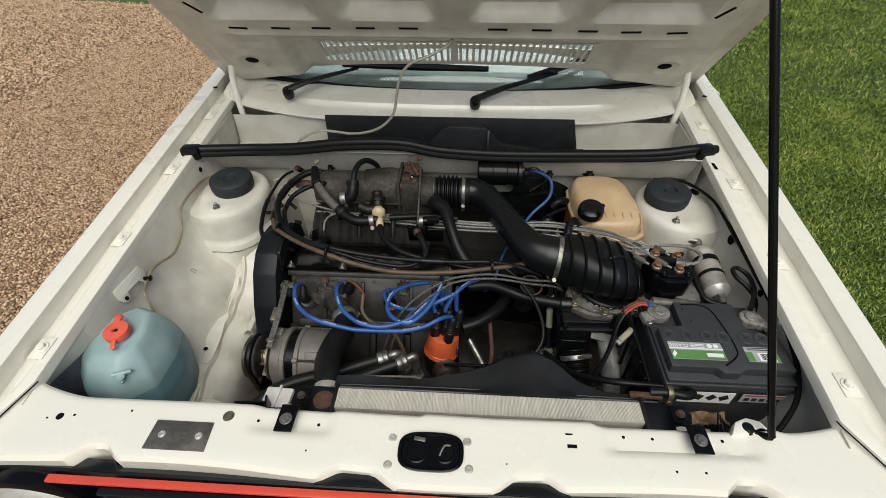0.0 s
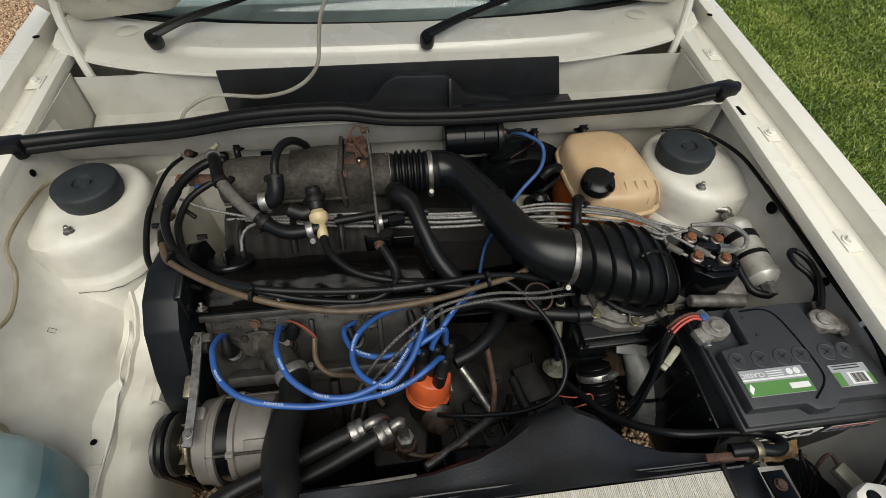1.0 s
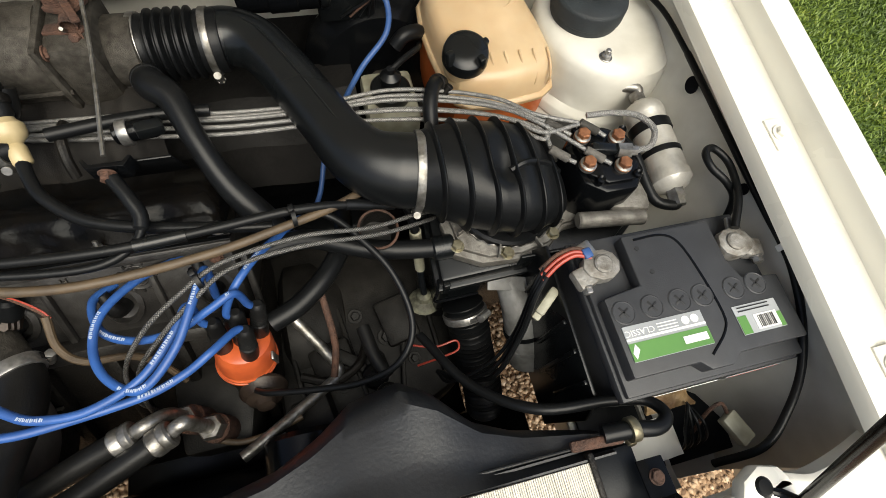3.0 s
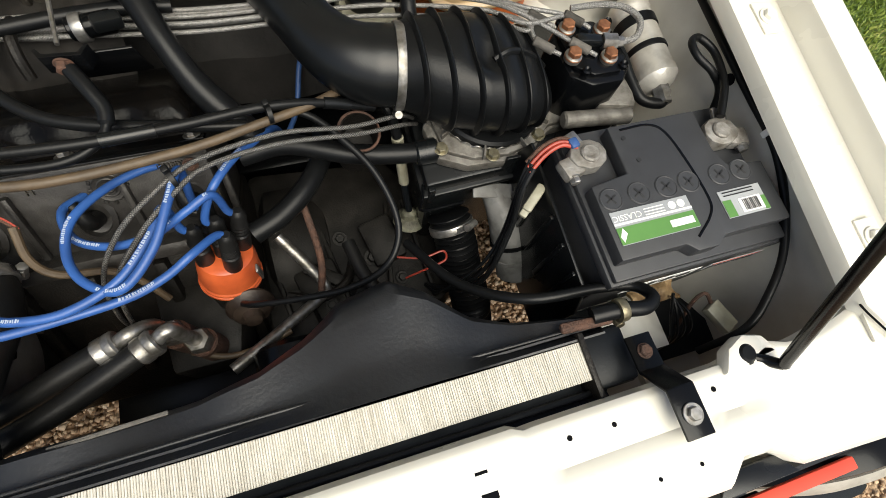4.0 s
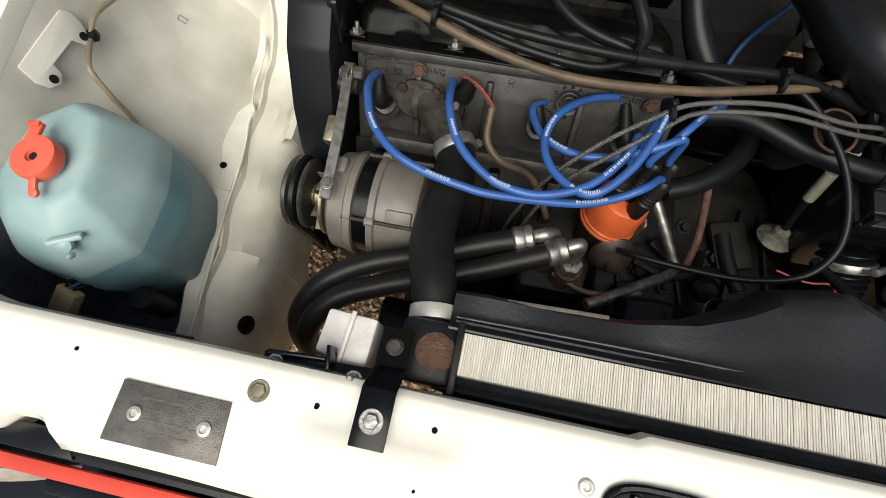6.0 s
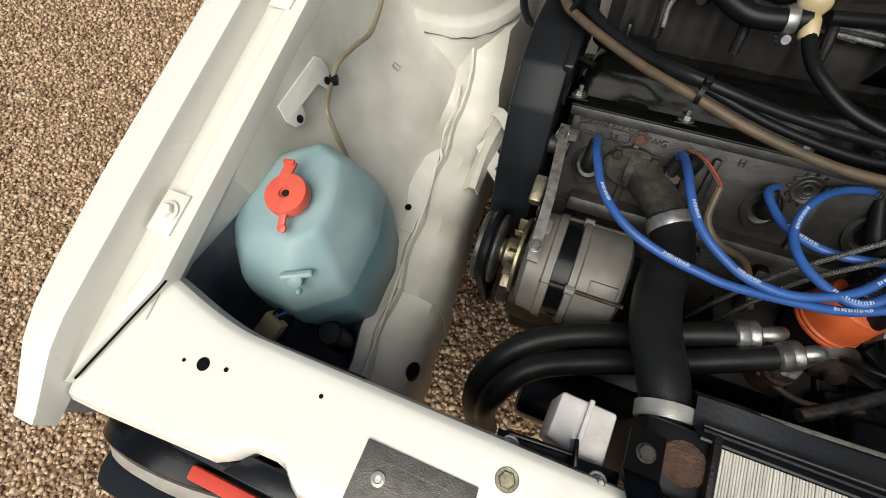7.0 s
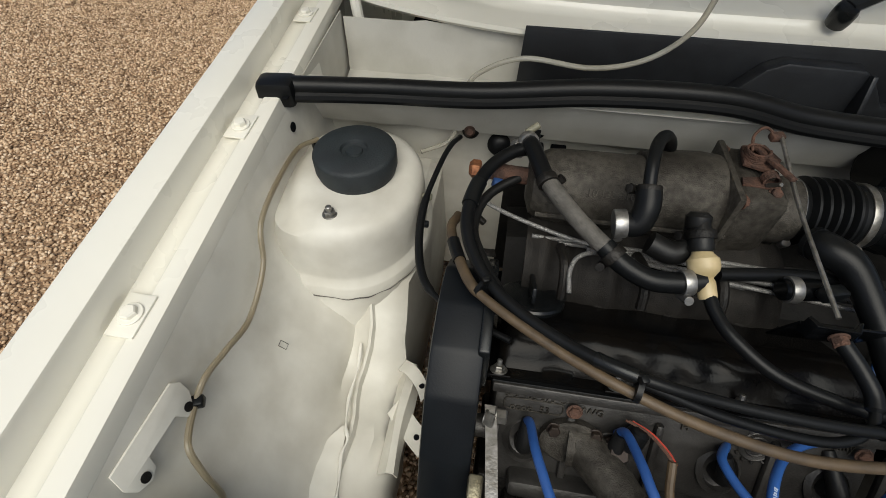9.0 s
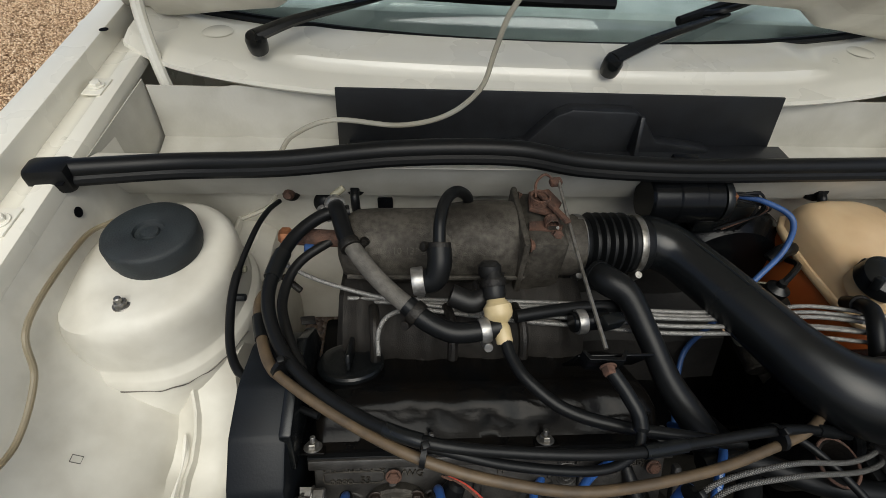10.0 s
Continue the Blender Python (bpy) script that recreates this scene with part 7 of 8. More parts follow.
for i in (18, 52, 74, 96):
    part("tape_wrap", sweep(ln[i : i + 5], lambda t: 0.0089 if i < 30 else 0.0062, 12), PLASTIC, h, "black tape wrapped round the loom")
h, ln = hose("fuel_hose", [(-0.385, 0.905, 0.775), (-0.388, 0.870, 0.785), (-0.362, 0.800, 0.797), (-0.332, 0.769, 0.801), (-0.276, 0.731, 0.805), (-0.223, 0.702, 0.810), (-0.160, 0.686, 0.800), (-0.083, 0.679, 0.790), (0.019, 0.693, 0.780), (0.098, 0.714, 0.774), (0.145, 0.730, 0.768), (0.18, 0.75, 0.758), (0.21, 0.77, 0.74)], lambda t: 0.0046 if t > 0.2 else 0.0054, TAN, "tan brown cloth fuel hose", "hose")
for i in (10,):
    part("hose_joint", sweep(ln[i : i + 4], 0.0068, 12), RUBBER, h, "black rubber joint sleeve")
hose("vacuum_line", [(-0.402, 1.048, 0.778), (-0.410, 1.020, 0.785), (-0.418, 0.980, 0.785), (-0.428, 0.920, 0.770), (-0.425, 0.870, 0.757), (-0.412, 0.827, 0.752), (-0.388, 0.800, 0.753), (-0.345, 0.775, 0.758), (-0.315, 0.760, 0.762)], lambda t: 0.0048 if 0.35 < t < 0.7 else 0.0034, RUBBER, "thin black vacuum line", "cable")
hose("loom_branch", [(-0.30, 0.965, 0.805), (-0.352, 0.925, 0.795), (-0.365, 0.880, 0.786), (-0.352, 0.835, 0.79), (-0.330, 0.79, 0.795)], 0.0055, RUBBER_OLD, "black wiring branch behind the cover", "cable")
for p, d in (((-0.219, 0.706, 0.814), (1, -0.25, 0)), ((0.104, 0.722, 0.778), (1, 0.15, -0.1)), ((-0.345, 0.790, 0.800), (0.7, -0.7, 0.1)), ((0.008, 0.676, 0.770), (1, 0.4, 0))):
    zt = thing("cable_tie", "black nylon cable tie round the loom", "cable tie", p, "cable ties")
    u, v, a = frame_of(d)
    bm = lathe([(0.011, -0.0022), (0.0125, -0.0022), (0.0125, 0.0022), (0.011, 0.0022)], p, d, 18, squash=0.8)
    box(Vector(p) + Vector((0, 0, 0.012)), (0.006, 0.006, 0.008), 0.001, (10, 0, 20), bm)
    part("band", bm, RUBBER, zt)


# ---- radiator and shroud ----
rad = thing("radiator", "radiator with pale aluminium fins and black side tanks", "radiator", (0.09, 0.415, 0.45))
part("core", box((0.0915, 0.4165, 0.6003), (0.470, 0.034, 0.3415), 0.001), FIN, rad)
finm = bmesh.new()
box((0, 0, 0), (0.00168, 0.0335, 0.0042), 0.0003, bm=finm, seg=1)
fm = bpy.data.meshes.new("fin")
finm.to_mesh(fm)
finm.free()
fm.materials.append(FIN)
rb_ = random.Random(5)
for k in range(232):
    f = new("fin", fm)
    f.parent = rad
    f.matrix_local = Matrix.Translation(Vector((-0.1415 + 0.466 * k / 231, 0.4165, 0.7698 + rb_.uniform(0, 0.0006))) - rad.location) @ pose(0, 0, 0, rb_.uniform(-1.2, 1.2), rb_.uniform(-2, 2), rb_.uniform(-0.25, 0.25))
for x0, x1, nm in ((-0.192, -0.145, "side_tank"), (0.328, 0.372, "side_tank")):
    part(nm, box(((x0 + x1) / 2, 0.414, 0.60), (x1 - x0, 0.052, 0.335), 0.006), PLASTIC_DULL, rad)
    part("tank_crimp", box((x1 + 0.001 if x0 < 0 else x0 - 0.001, 0.412, 0.606), (0.006, 0.058, 0.338), 0.002), GRIME, rad)
part("rust_patch", lathe([(0.0004, 0.0016), (0.012, 0.0014), (0.017, 0.0)], (-0.162, 0.414, 0.7672), (0, 0, 1), 18), RUST, rad, "patch of rust-red sealant")
part("tank_neck", cyl((-0.169, 0.425, 0.735), (-0.168, 0.452, 0.727), 0.0205, 20, 0.003), PLASTIC_DULL, rad)
part("front_panel", box((0.09, 0.3885, 0.66), (0.50, 0.006, 0.20), 0.002), PLASTIC_DULL, rad)
for x, z0 in ((-0.192, 0.0), (0.374, 0.0)):
    br = part("bracket", prism([(0.338, 0.8105), (0.338, 0.8135), (0.378, 0.8125), (0.395, 0.785), (0.425, 0.782), (0.425, 0.779), (0.393, 0.782), (0.376, 0.8095)], x - 0.0125, x + 0.0125, "x", 0.0008), BLACK_METAL, rad, "black steel radiator bracket")
    bolt((x, 0.356, 0.8130), (0, 0, 1), 0.0058, br, STEEL, 1.5, 0.7)
    bolt((x, 0.410, 0.7835), (0, 0.1, 1), 0.0058, br, RUST if x > 0 else ALU_CAST, 1.2, 0.7)


SHP = [(-0.16, 0.478), (-0.10, 0.478), (0.00, 0.482), (0.05, 0.492), (0.09, 0.512), (0.125, 0.537), (0.175, 0.545), (0.205, 0.527), (0.24, 0.492), (0.28, 0.474), (0.36, 0.455)]


def shroud(x, k):
    yb = mix(SHP, x)
    t = k / 9.0
    y = 0.436 + (yb - 0.436) * t
    rise = max(0.0, min(1.0, (yb - 0.480) / 0.06))
    z = 0.772 - 0.004 * t - 0.018 * min(1, t * 4) * (1 - 0.5 * rise) + 0.006 * math.sin(x * 40) * t
    if k >= 8:
        z -= (0.008, 0.040)[k - 8]
    return (x, y, z)


shr = thing("fan_shroud", "black plastic fan shroud with a ragged edge", "shroud", (0.09, 0.47, 0.55))
part("shroud_top", sheet(shroud, span(-0.155, 0.352, 70), range(10), 0.002), SHROUD, shr)
part("shroud_wall", sheet(lambda x, k: (x, 0.444 + 0.018 * k, 0.762 - 0.20 * k), span(-0.15, 0.35, 30), (0, 0.5, 1), 0.002), SHROUD, shr)
part("shroud_rib", tube([(-0.15, 0.447, 0.7595), (0.05, 0.449, 0.7600), (0.34, 0.446, 0.7595)], 0.0016, 8, 6), SHROUD, shr)
part("paper_strip", box((-0.066, 0.4720, 0.7505), (0.088, 0.0036, 0.0022), 0.0008, (-6, 0, 2)), GREYHOSE, shr)
fan = thing("radiator_fan", "black radiator fan behind the shroud", "fan", (0.06, 0.49, 0.60))
part("motor", cyl((0.06, 0.47, 0.60), (0.06, 0.53, 0.60), 0.045, 28, 0.006), BLACK_METAL, fan)
for k in range(5):
    a = 2 * math.pi * k / 5
    part("blade", box((0.06 + 0.085 * math.cos(a), 0.475, 0.60 + 0.085 * math.sin(a)), (0.09, 0.003, 0.04), 0.001, (20, -math.degrees(a), 0)), PLASTIC, fan)
# expansion elbow at the radiator's right end
h, ln = hose("radiator_vent_hose", [(0.345, 0.452, 0.772), (0.372, 0.450, 0.776), (0.398, 0.446, 0.776), (0.412, 0.455, 0.770), (0.405, 0.470, 0.757), (0.37, 0.478, 0.75), (0.30, 0.488, 0.742), (0.25, 0.53, 0.70), (0.215, 0.60, 0.66)], lambda t: 0.0085 - 0.003 * min(1, 2 * t), RUBBER, "black rubber coolant vent hose", "hose")
clamp((0.372, 0.450, 0.776), (1, 0, 0), 0.0095, h, 0.008, 1.2, "hose_clamp", BRASS)
part("rusty_spigot", box((0.338, 0.447, 0.770), (0.05, 0.010, 0.008), 0.003, (0, -4, -4)), RUST, h)
# aluminium relay pack beside the radiator
rp = thing("resistor_pack", "finned aluminium box on a black steel rail", "resistor", (-0.235, 0.40, 0.72))
part("pack_body", prism([(-0.255, 0.432), (-0.212, 0.430), (-0.214, 0.384), (-0.258, 0.396)], 0.700, 0.770, "z", 0.003), PACK, rp)
part("pack_rib", box((-0.234, 0.410, 0.7715), (0.004, 0.046, 0.005), 0.0012, (0, 0, -4)), PACK, rp)
part("mount_rail", box((-0.248, 0.3795, 0.778), (0.088, 0.020, 0.006), 0.001, (0, 0, 2)), BLACK_METAL, rp)
part("rail_wall", box((-0.262, 0.389, 0.786), (0.045, 0.003, 0.020), 0.001, (0, 0, 4)), BLACK_METAL, rp)
part("rail_fin", box((-0.238, 0.392, 0.785), (0.003, 0.018, 0.024), 0.001, (0, 0, 12)), BLACK_METAL, rp)
for x in (-0.281, -0.218):
    bolt((x, 0.380, 0.781), (0, 0, 1), 0.005, rp, STEEL, 1.4, 0.9)
    part("stud", cyl((x, 0.380, 0.783), (x, 0.380, 0.797), 0.0028, 10), STEEL, rp)
    part("rubber_mount", cyl((x, 0.378, 0.75), (x, 0.378, 0.776), 0.012, 16, 0.002), RUBBER, rp)
gmt = thing("grommet", "black rubber grommet on the chassis leg", "grommet", (-0.425, 0.415, 0.57))
part("disc", lathe([(0.004, 0), (0.0115, 0.002), (0.012, 0.005), (0.006, 0.008), (0.002, 0.008)], (-0.413, 0.415, 0.575), (1, 0, 0.5), 20), RUBBER, gmt)

# ---- washer bottle ----
wsb = thing("washer_bottle", "milky teal washer fluid bottle with a red cap", "bottle", (-0.525, 0.50, 0.56))


# corners round the bottle, from the back left, at rising heights
BOTTLE = {
    0.560: ((-0.575, 0.545), (-0.545, 0.570), (-0.492, 0.560), (-0.480, 0.520), (-0.480, 0.462), (-0.518, 0.432), (-0.560, 0.434), (-0.580, 0.465)),
    0.680: ((-0.590, 0.558), (-0.545, 0.588), (-0.482, 0.572), (-0.465, 0.520), (-0.468, 0.450), (-0.516, 0.413), (-0.568, 0.416), (-0.597, 0.452)),
    0.716: ((-0.593, 0.560), (-0.545, 0.590), (-0.485, 0.574), (-0.469, 0.521), (-0.470, 0.453), (-0.515, 0.417), (-0.571, 0.420), (-0.599, 0.454)),
    0.738: ((-0.594, 0.560), (-0.545, 0.590), (-0.490, 0.574), (-0.475, 0.522), (-0.474, 0.458), (-0.515, 0.424), (-0.572, 0.426), (-0.600, 0.456)),
    0.768: ((-0.586, 0.555), (-0.545, 0.582), (-0.503, 0.568), (-0.491, 0.520), (-0.487, 0.474), (-0.514, 0.444), (-0.565, 0.446), (-0.593, 0.472)),
    0.785: ((-0.570, 0.545), (-0.542, 0.570), (-0.514, 0.560), (-0.499, 0.516), (-0.499, 0.486), (-0.517, 0.464), (-0.556, 0.468), (-0.577, 0.494)),
}
bm = rings(bmesh.new(), [[(x, y, z) for x, y in row] for z, row in BOTTLE.items()])
bmesh.ops.recalc_face_normals(bm, faces=bm.faces[:])
bmesh.ops.bevel(bm, geom=bm.edges[:], offset=0.006, segments=2, profile=0.5, affect="EDGES", clamp_overlap=True)
bottle = part("bottle_body", bm, WASHER, wsb, sharp=60)
bottle.data.materials.append(FLUID)
for f in bottle.data.polygons:
    if f.center.z + wsb.location.z < 0.714:
        f.material_index = 1
part("neck", cyl((-0.534, 0.504, 0.775), (-0.535, 0.502, 0.796), 0.0165, 24, 0.002), WASHER, wsb)
capb = part("cap", lathe([(0.0195, 0.0), (0.0203, 0.002), (0.0203, 0.010), (0.0195, 0.0122), (0.010, 0.013), (0.0058, 0.013), (0.005, 0.0105), (0.0004, 0.010)], (-0.534, 0.504, 0.790), (-0.02, -0.05, 1), 36), RED, wsb, "red plastic screw cap with two tabs")
part("tab", box((-0.5435, 0.526, 0.801), (0.011, 0.018, 0.004), 0.001, (-6, 0, 8)), RED, capb)
part("tab_step", box((-0.546, 0.533, 0.8032), (0.011, 0.005, 0.003), 0.001, (-6, 0, 8)), RED, capb)
part("tab", box((-0.527, 0.483, 0.797), (0.007, 0.018, 0.004), 0.0015, (14, 0, 12)), RED, capb)
part("tab_end", lathe([(0.003, 0), (0.0042, 0.001), (0.0042, 0.004), (0.002, 0.005)], (-0.524, 0.474, 0.792), (0, -0.3, 1), 14), RED, capb)
part("cap_hole", lathe([(0.0034, 0), (0.0036, 0.0008), (0.0002, 0.0009)], (-0.5345, 0.5035, 0.8002), (-0.02, -0.05, 1), 16), GRIME, capb)
for x, y, z, w, a in ((-0.507, 0.445, 0.772, 0.026, 35), (-0.500, 0.437, 0.768, 0.010, 0)):
    part("moulded_pip", lathe([(w * 0.3, 0), (w * 0.28, 0.004), (w * 0.15, 0.006), (0.0003, 0.0065)], (x, y - 0.004, z - 0.010), (0.25, -0.6, 0.75), 14, squash=1.0), WASHER, wsb)
part("moulded_ridge", box((-0.506, 0.444, 0.766), (0.030, 0.008, 0.006), 0.003, (-35, 10, 30)), WASHER, wsb)
pmp = thing("washer_pump", "ivory washer pump plug with short wires", "pump", (-0.520, 0.402, 0.62))
part("plug_body", box((-0.546, 0.394, 0.690), (0.024, 0.032, 0.013), 0.0015, (30, 8, -24)), IVORY, pmp)
for k in range(3):
    part("pump_wire", tube([(-0.546 + 0.004 * k, 0.406, 0.698), (-0.540 + 0.006 * k, 0.416, 0.70 - 0.006 * k), (-0.528, 0.418 + 0.003 * k, 0.66), (-0.515, 0.412, 0.62)], 0.0016, 6, 6), (GRIME, BLUE_DULL, RUBBER)[k], pmp)
part("pump_body", cyl((-0.498, 0.415, 0.60), (-0.498, 0.415, 0.655), 0.014, 18, 0.002), PLASTIC_DULL, pmp)
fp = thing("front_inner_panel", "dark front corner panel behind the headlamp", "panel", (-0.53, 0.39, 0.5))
part("panel_sheet", sheet(lambda x, k: (x, 0.381 + 0.004 * k, 0.770 - 0.105 * k), span(-0.600, -0.452, 8), range(3), 0.002), POCKET_GREY, fp)

# bracket and washer hose on the inner wing
wb_ = thing("wing_bracket", "small white folded steel bracket on the inner wing", "bracket", (-0.59, 0.62, 0.77))
bm = prism([(0.584, 0.806), (0.656, 0.801), (0.661, 0.794), (0.659, 0.783), (0.650, 0.772), (0.642, 0.771), (0.637, 0.783), (0.605, 0.786), (0.601, 0.777), (0.592, 0.774), (0.582, 0.780), (0.579, 0.790)], -0.5870, -0.5850, "x", 0.0006)
for v in bm.verts:
    v.co.x += 0.38 * max(0.0, 0.803 - v.co.z)
part("bracket_plate", bm, PAINT_IN, wb_)
for y, z in ((0.648, 0.777), (0.592, 0.781)):
    part("tab_hole", lathe([(0.0042, 0), (0.0042, 0.0006), (0.0003, 0.0007)], (-0.5848 + 0.38 * (0.803 - z), y, z), (1, 0, 0.38), 14), GRIME, wb_)
part("black_clip", box((-0.573, 0.655, 0.771), (0.011, 0.010, 0.009), 0.002, (0, 0, 20)), RUBBER, wb_)
hose("washer_hose", [(-0.575, 0.985, 0.800), (-0.592, 0.950, 0.803), (-0.578, 0.833, 0.815), (-0.572, 0.795, 0.780), (-0.571, 0.745, 0.760), (-0.571, 0.704, 0.772), (-0.572, 0.674, 0.780), (-0.574, 0.654, 0.772), (-0.570, 0.631, 0.767), (-0.564, 0.618, 0.762), (-0.556, 0.608, 0.738), (-0.548, 0.599, 0.705), (-0.542, 0.578, 0.705)], 0.0029, YELLOW_HOSE, "yellowed clear washer hose clipped to the wing", "hose", 10)
hose("washer_hose", [(0.002, 1.197, 1.076), (0.003, 1.178, 1.070), (-0.004, 1.150, 1.064), (-0.045, 1.128, 1.048), (-0.094, 1.120, 1.029), (-0.117, 1.120, 0.996), (-0.128, 1.120, 0.955), (-0.141, 1.120, 0.905), (-0.182, 1.120, 0.867), (-0.245, 1.120, 0.851), (-0.331, 1.120, 0.857), (-0.386, 1.118, 0.834), (-0.408, 1.112, 0.808)], 0.0034, CLEAR, "clear plastic washer hose hanging from the bonnet", "hose", 10)
hose("washer_hose", [(-0.408, 1.058, 0.835), (-0.410, 1.070, 0.80), (-0.412, 1.066, 0.772), (-0.425, 1.058, 0.757), (-0.455, 1.04, 0.753)], 0.0030, CLEAR, "clear plastic washer hose on the bulkhead", "hose", 10)

# ---- bulkhead fittings ----
for x, y, z, r in ((0.257, 1.074, 0.787, 0.015), (0.355, 1.073, 0.791, 0.019), (-0.303, 1.074, 0.787, 0.014)):
    gm_ = thing("grommet", "black rubber bulkhead grommet with a pipe", "grommet", (x, y, z), "bulkhead grommets")
    part("disc", lathe([(r * 0.4, 0.022), (r * 0.5, 0.014), (r * 0.95, 0.012), (r, 0.008), (r, -0.004)], (x, y, z), (0, -1, 0.35), 24), RUBBER, gm_)
    part("pipe", tube([(x, y - 0.006, z + 0.002), (x, y - 0.026, z - 0.002), (x + 0.002, y - 0.032, z - 0.03), (x + 0.004, y - 0.02, z - 0.07)], 0.006, 12, 6), RUBBER, gm_)
part("bulkhead_slot", box((-0.266, 1.0905, 0.738), (0.022, 0.006, 0.024), 0.002, (6, 0, 0)), DARK, bk)
part("bulkhead_hole", lathe([(0.0045, 0.0), (0.0045, 0.0025), (0.001, 0.003)], (-0.395, 1.0775, 0.787), (0, -1, 0.35), 14), DARK, bk)
part("bulkhead_hole", lathe([(0.0035, 0.0), (0.0035, 0.0025), (0.001, 0.003)], (-0.383, 1.0745, 0.799), (0, -1, 0.35), 14), DARK, bk)
plug = thing("grommet", "flat black rubber blanking plug on the bulkhead", "grommet", (-0.348, 1.07, 0.745), "bulkhead grommets")
part("disc", lathe([(0.004, 0.016), (0.014, 0.013), (0.0165, 0.010), (0.011, 0.006), (0.010, -0.002)], (-0.350, 1.088, 0.745), (0, -1, 0.45), 22), RUBBER, plug)
rg = thing("grommet", "faded red cable grommet on the bulkhead", "grommet", (-0.385, 1.07, 0.775))
part("disc", lathe([(0.004, 0.006), (0.008, 0.005), (0.011, 0.002), (0.012, 0.0)], (-0.390, 1.066, 0.778), (0.1, -1, 0.5), 22), GRIME, rg)
part("red_boot", lathe([(0.0075, 0.0), (0.007, 0.012), (0.004, 0.018)], (-0.391, 1.062, 0.780), (0.1, -1, 0.5), 16), RUST, rg)
vb = thing("fuel_union", "rusty fuel union with a blue plug", "valve", (-0.35, 0.95, 0.79))
part("union_body", cyl((-0.360, 0.957, 0.802), (-0.305, 0.955, 0.800), 0.010, 16, 0.001), RUST, vb)
part("banjo", lathe([(0.009, 0), (0.011, 0.002), (0.011, 0.010), (0.007, 0.014)], (-0.366, 0.957, 0.802), (-1, 0, 0), 6), COPPER, vb)
part("blue_plug", box((-0.345, 0.944, 0.794), (0.013, 0.011, 0.013), 0.003, (0, 10, 12)), BLUE_DULL, vb)
part("wire_clip", box((-0.365, 0.915, 0.768), (0.028, 0.007, 0.007), 0.002, (0, 25, -30)), GRIME, vb)
part("grey_tag", box((-0.345, 0.88, 0.745), (0.016, 0.010, 0.002), 0.0008, (15, 20, 20)), GRIME, vb)
cl = thing("ignition_coil", "black ignition coil strapped to the bulkhead", "coil", (0.14, 1.04, 0.79))
part("coil_can", cyl((0.075, 1.022, 0.808), (0.172, 1.022, 0.808), 0.030, 28, 0.003), BLACK_METAL, cl)
part("coil_top", lathe([(0.030, 0), (0.031, 0.003), (0.029, 0.010), (0.014, 0.016), (0.010, 0.028)], (0.172, 1.022, 0.808), (1, 0, 0), 26), PLASTIC, cl)
part("strap", lathe([(0.0302, -0.018), (0.0318, -0.016), (0.0318, 0.016), (0.0302, 0.018)], (0.128, 1.022, 0.808), (1, 0, 0), 28), BLACK_METAL, cl)
part("strap_foot", box((0.128, 1.040, 0.838), (0.034, 0.046, 0.024), 0.003, (12, 0, 0)), BLACK_METAL, cl)
part("terminal", box((0.180, 1.006, 0.826), (0.012, 0.008, 0.008), 0.001), COPPER, cl)
for k, m_ in enumerate((RUBBER, RUBBER, RUST, RUBBER)):
    part("coil_wire", tube([(0.186, 1.010 + 0.006 * k, 0.826 - 0.006 * k), (0.215, 1.005 + 0.004 * k, 0.832 - 0.008 * k), (0.236 + 0.004 * k, 1.010, 0.80), (0.232 - 0.012 * k, 1.02, 0.755)], 0.0017, 6, 7), m_, cl)
hose("coil_lead", [(0.198, 1.022, 0.815), (0.222, 1.000, 0.823), (0.246, 0.972, 0.818), (0.244, 0.952, 0.785), (0.205, 0.925, 0.755), (0.165, 0.900, 0.70), (0.142, 0.886, 0.65), (0.125, 0.84, 0.62), (0.105, 0.80, 0.62)], 0.0036, BLUE_DULL, "blue king lead from the coil", "cable")
srv = thing("brake_servo", "black brake servo drum on the bulkhead", "servo", (0.24, 1.0, 0.60))
part("servo_drum", lathe([(0.04, 0.0), (0.095, 0.006), (0.105, 0.014), (0.108, 0.022), (0.104, 0.030), (0.085, 0.055), (0.04, 0.062)], (0.245, 1.065, 0.66), (0, -1, 0.1), 36), BLACK_METAL, srv)
part("vacuum_elbow", tube([(0.30, 1.0, 0.73), (0.292, 0.985, 0.752), (0.272, 0.975, 0.757), (0.258, 0.97, 0.745)], 0.010, 12, 6), RUBBER, srv)
rs = thing("brake_reservoir", "white brake fluid reservoir with a black cap", "reservoir", (0.24, 0.93, 0.64))
part("tank", box((0.243, 0.925, 0.685), (0.072, 0.085, 0.045), 0.008), WHITE_PL, rs)
rc = part("cap", lathe([(0.026, 0), (0.027, 0.003), (0.027, 0.016), (0.024, 0.019), (0.013, 0.020), (0.012, 0.030), (0.014, 0.032), (0.014, 0.038), (0.006, 0.044), (0.005, 0.050)], (0.243, 0.922, 0.706), (0, 0, 1), 30), PLASTIC, rs)
part("cap_wire", tube([(0.243, 0.922, 0.752), (0.262, 0.935, 0.756), (0.285, 0.955, 0.752), (0.295, 0.98, 0.735)], 0.004, 8, 6), RUBBER, rs)
part("master_cylinder", cyl((0.243, 0.86, 0.645), (0.243, 1.02, 0.655), 0.018, 20, 0.003), ALU_CAST, rs)
bxx = thing("fuse_relay", "black relay box on the bulkhead", "relay", (0.20, 1.04, 0.74))
part("relay_body", box((0.205, 1.045, 0.770), (0.075, 0.045, 0.05), 0.005), PLASTIC, bxx)

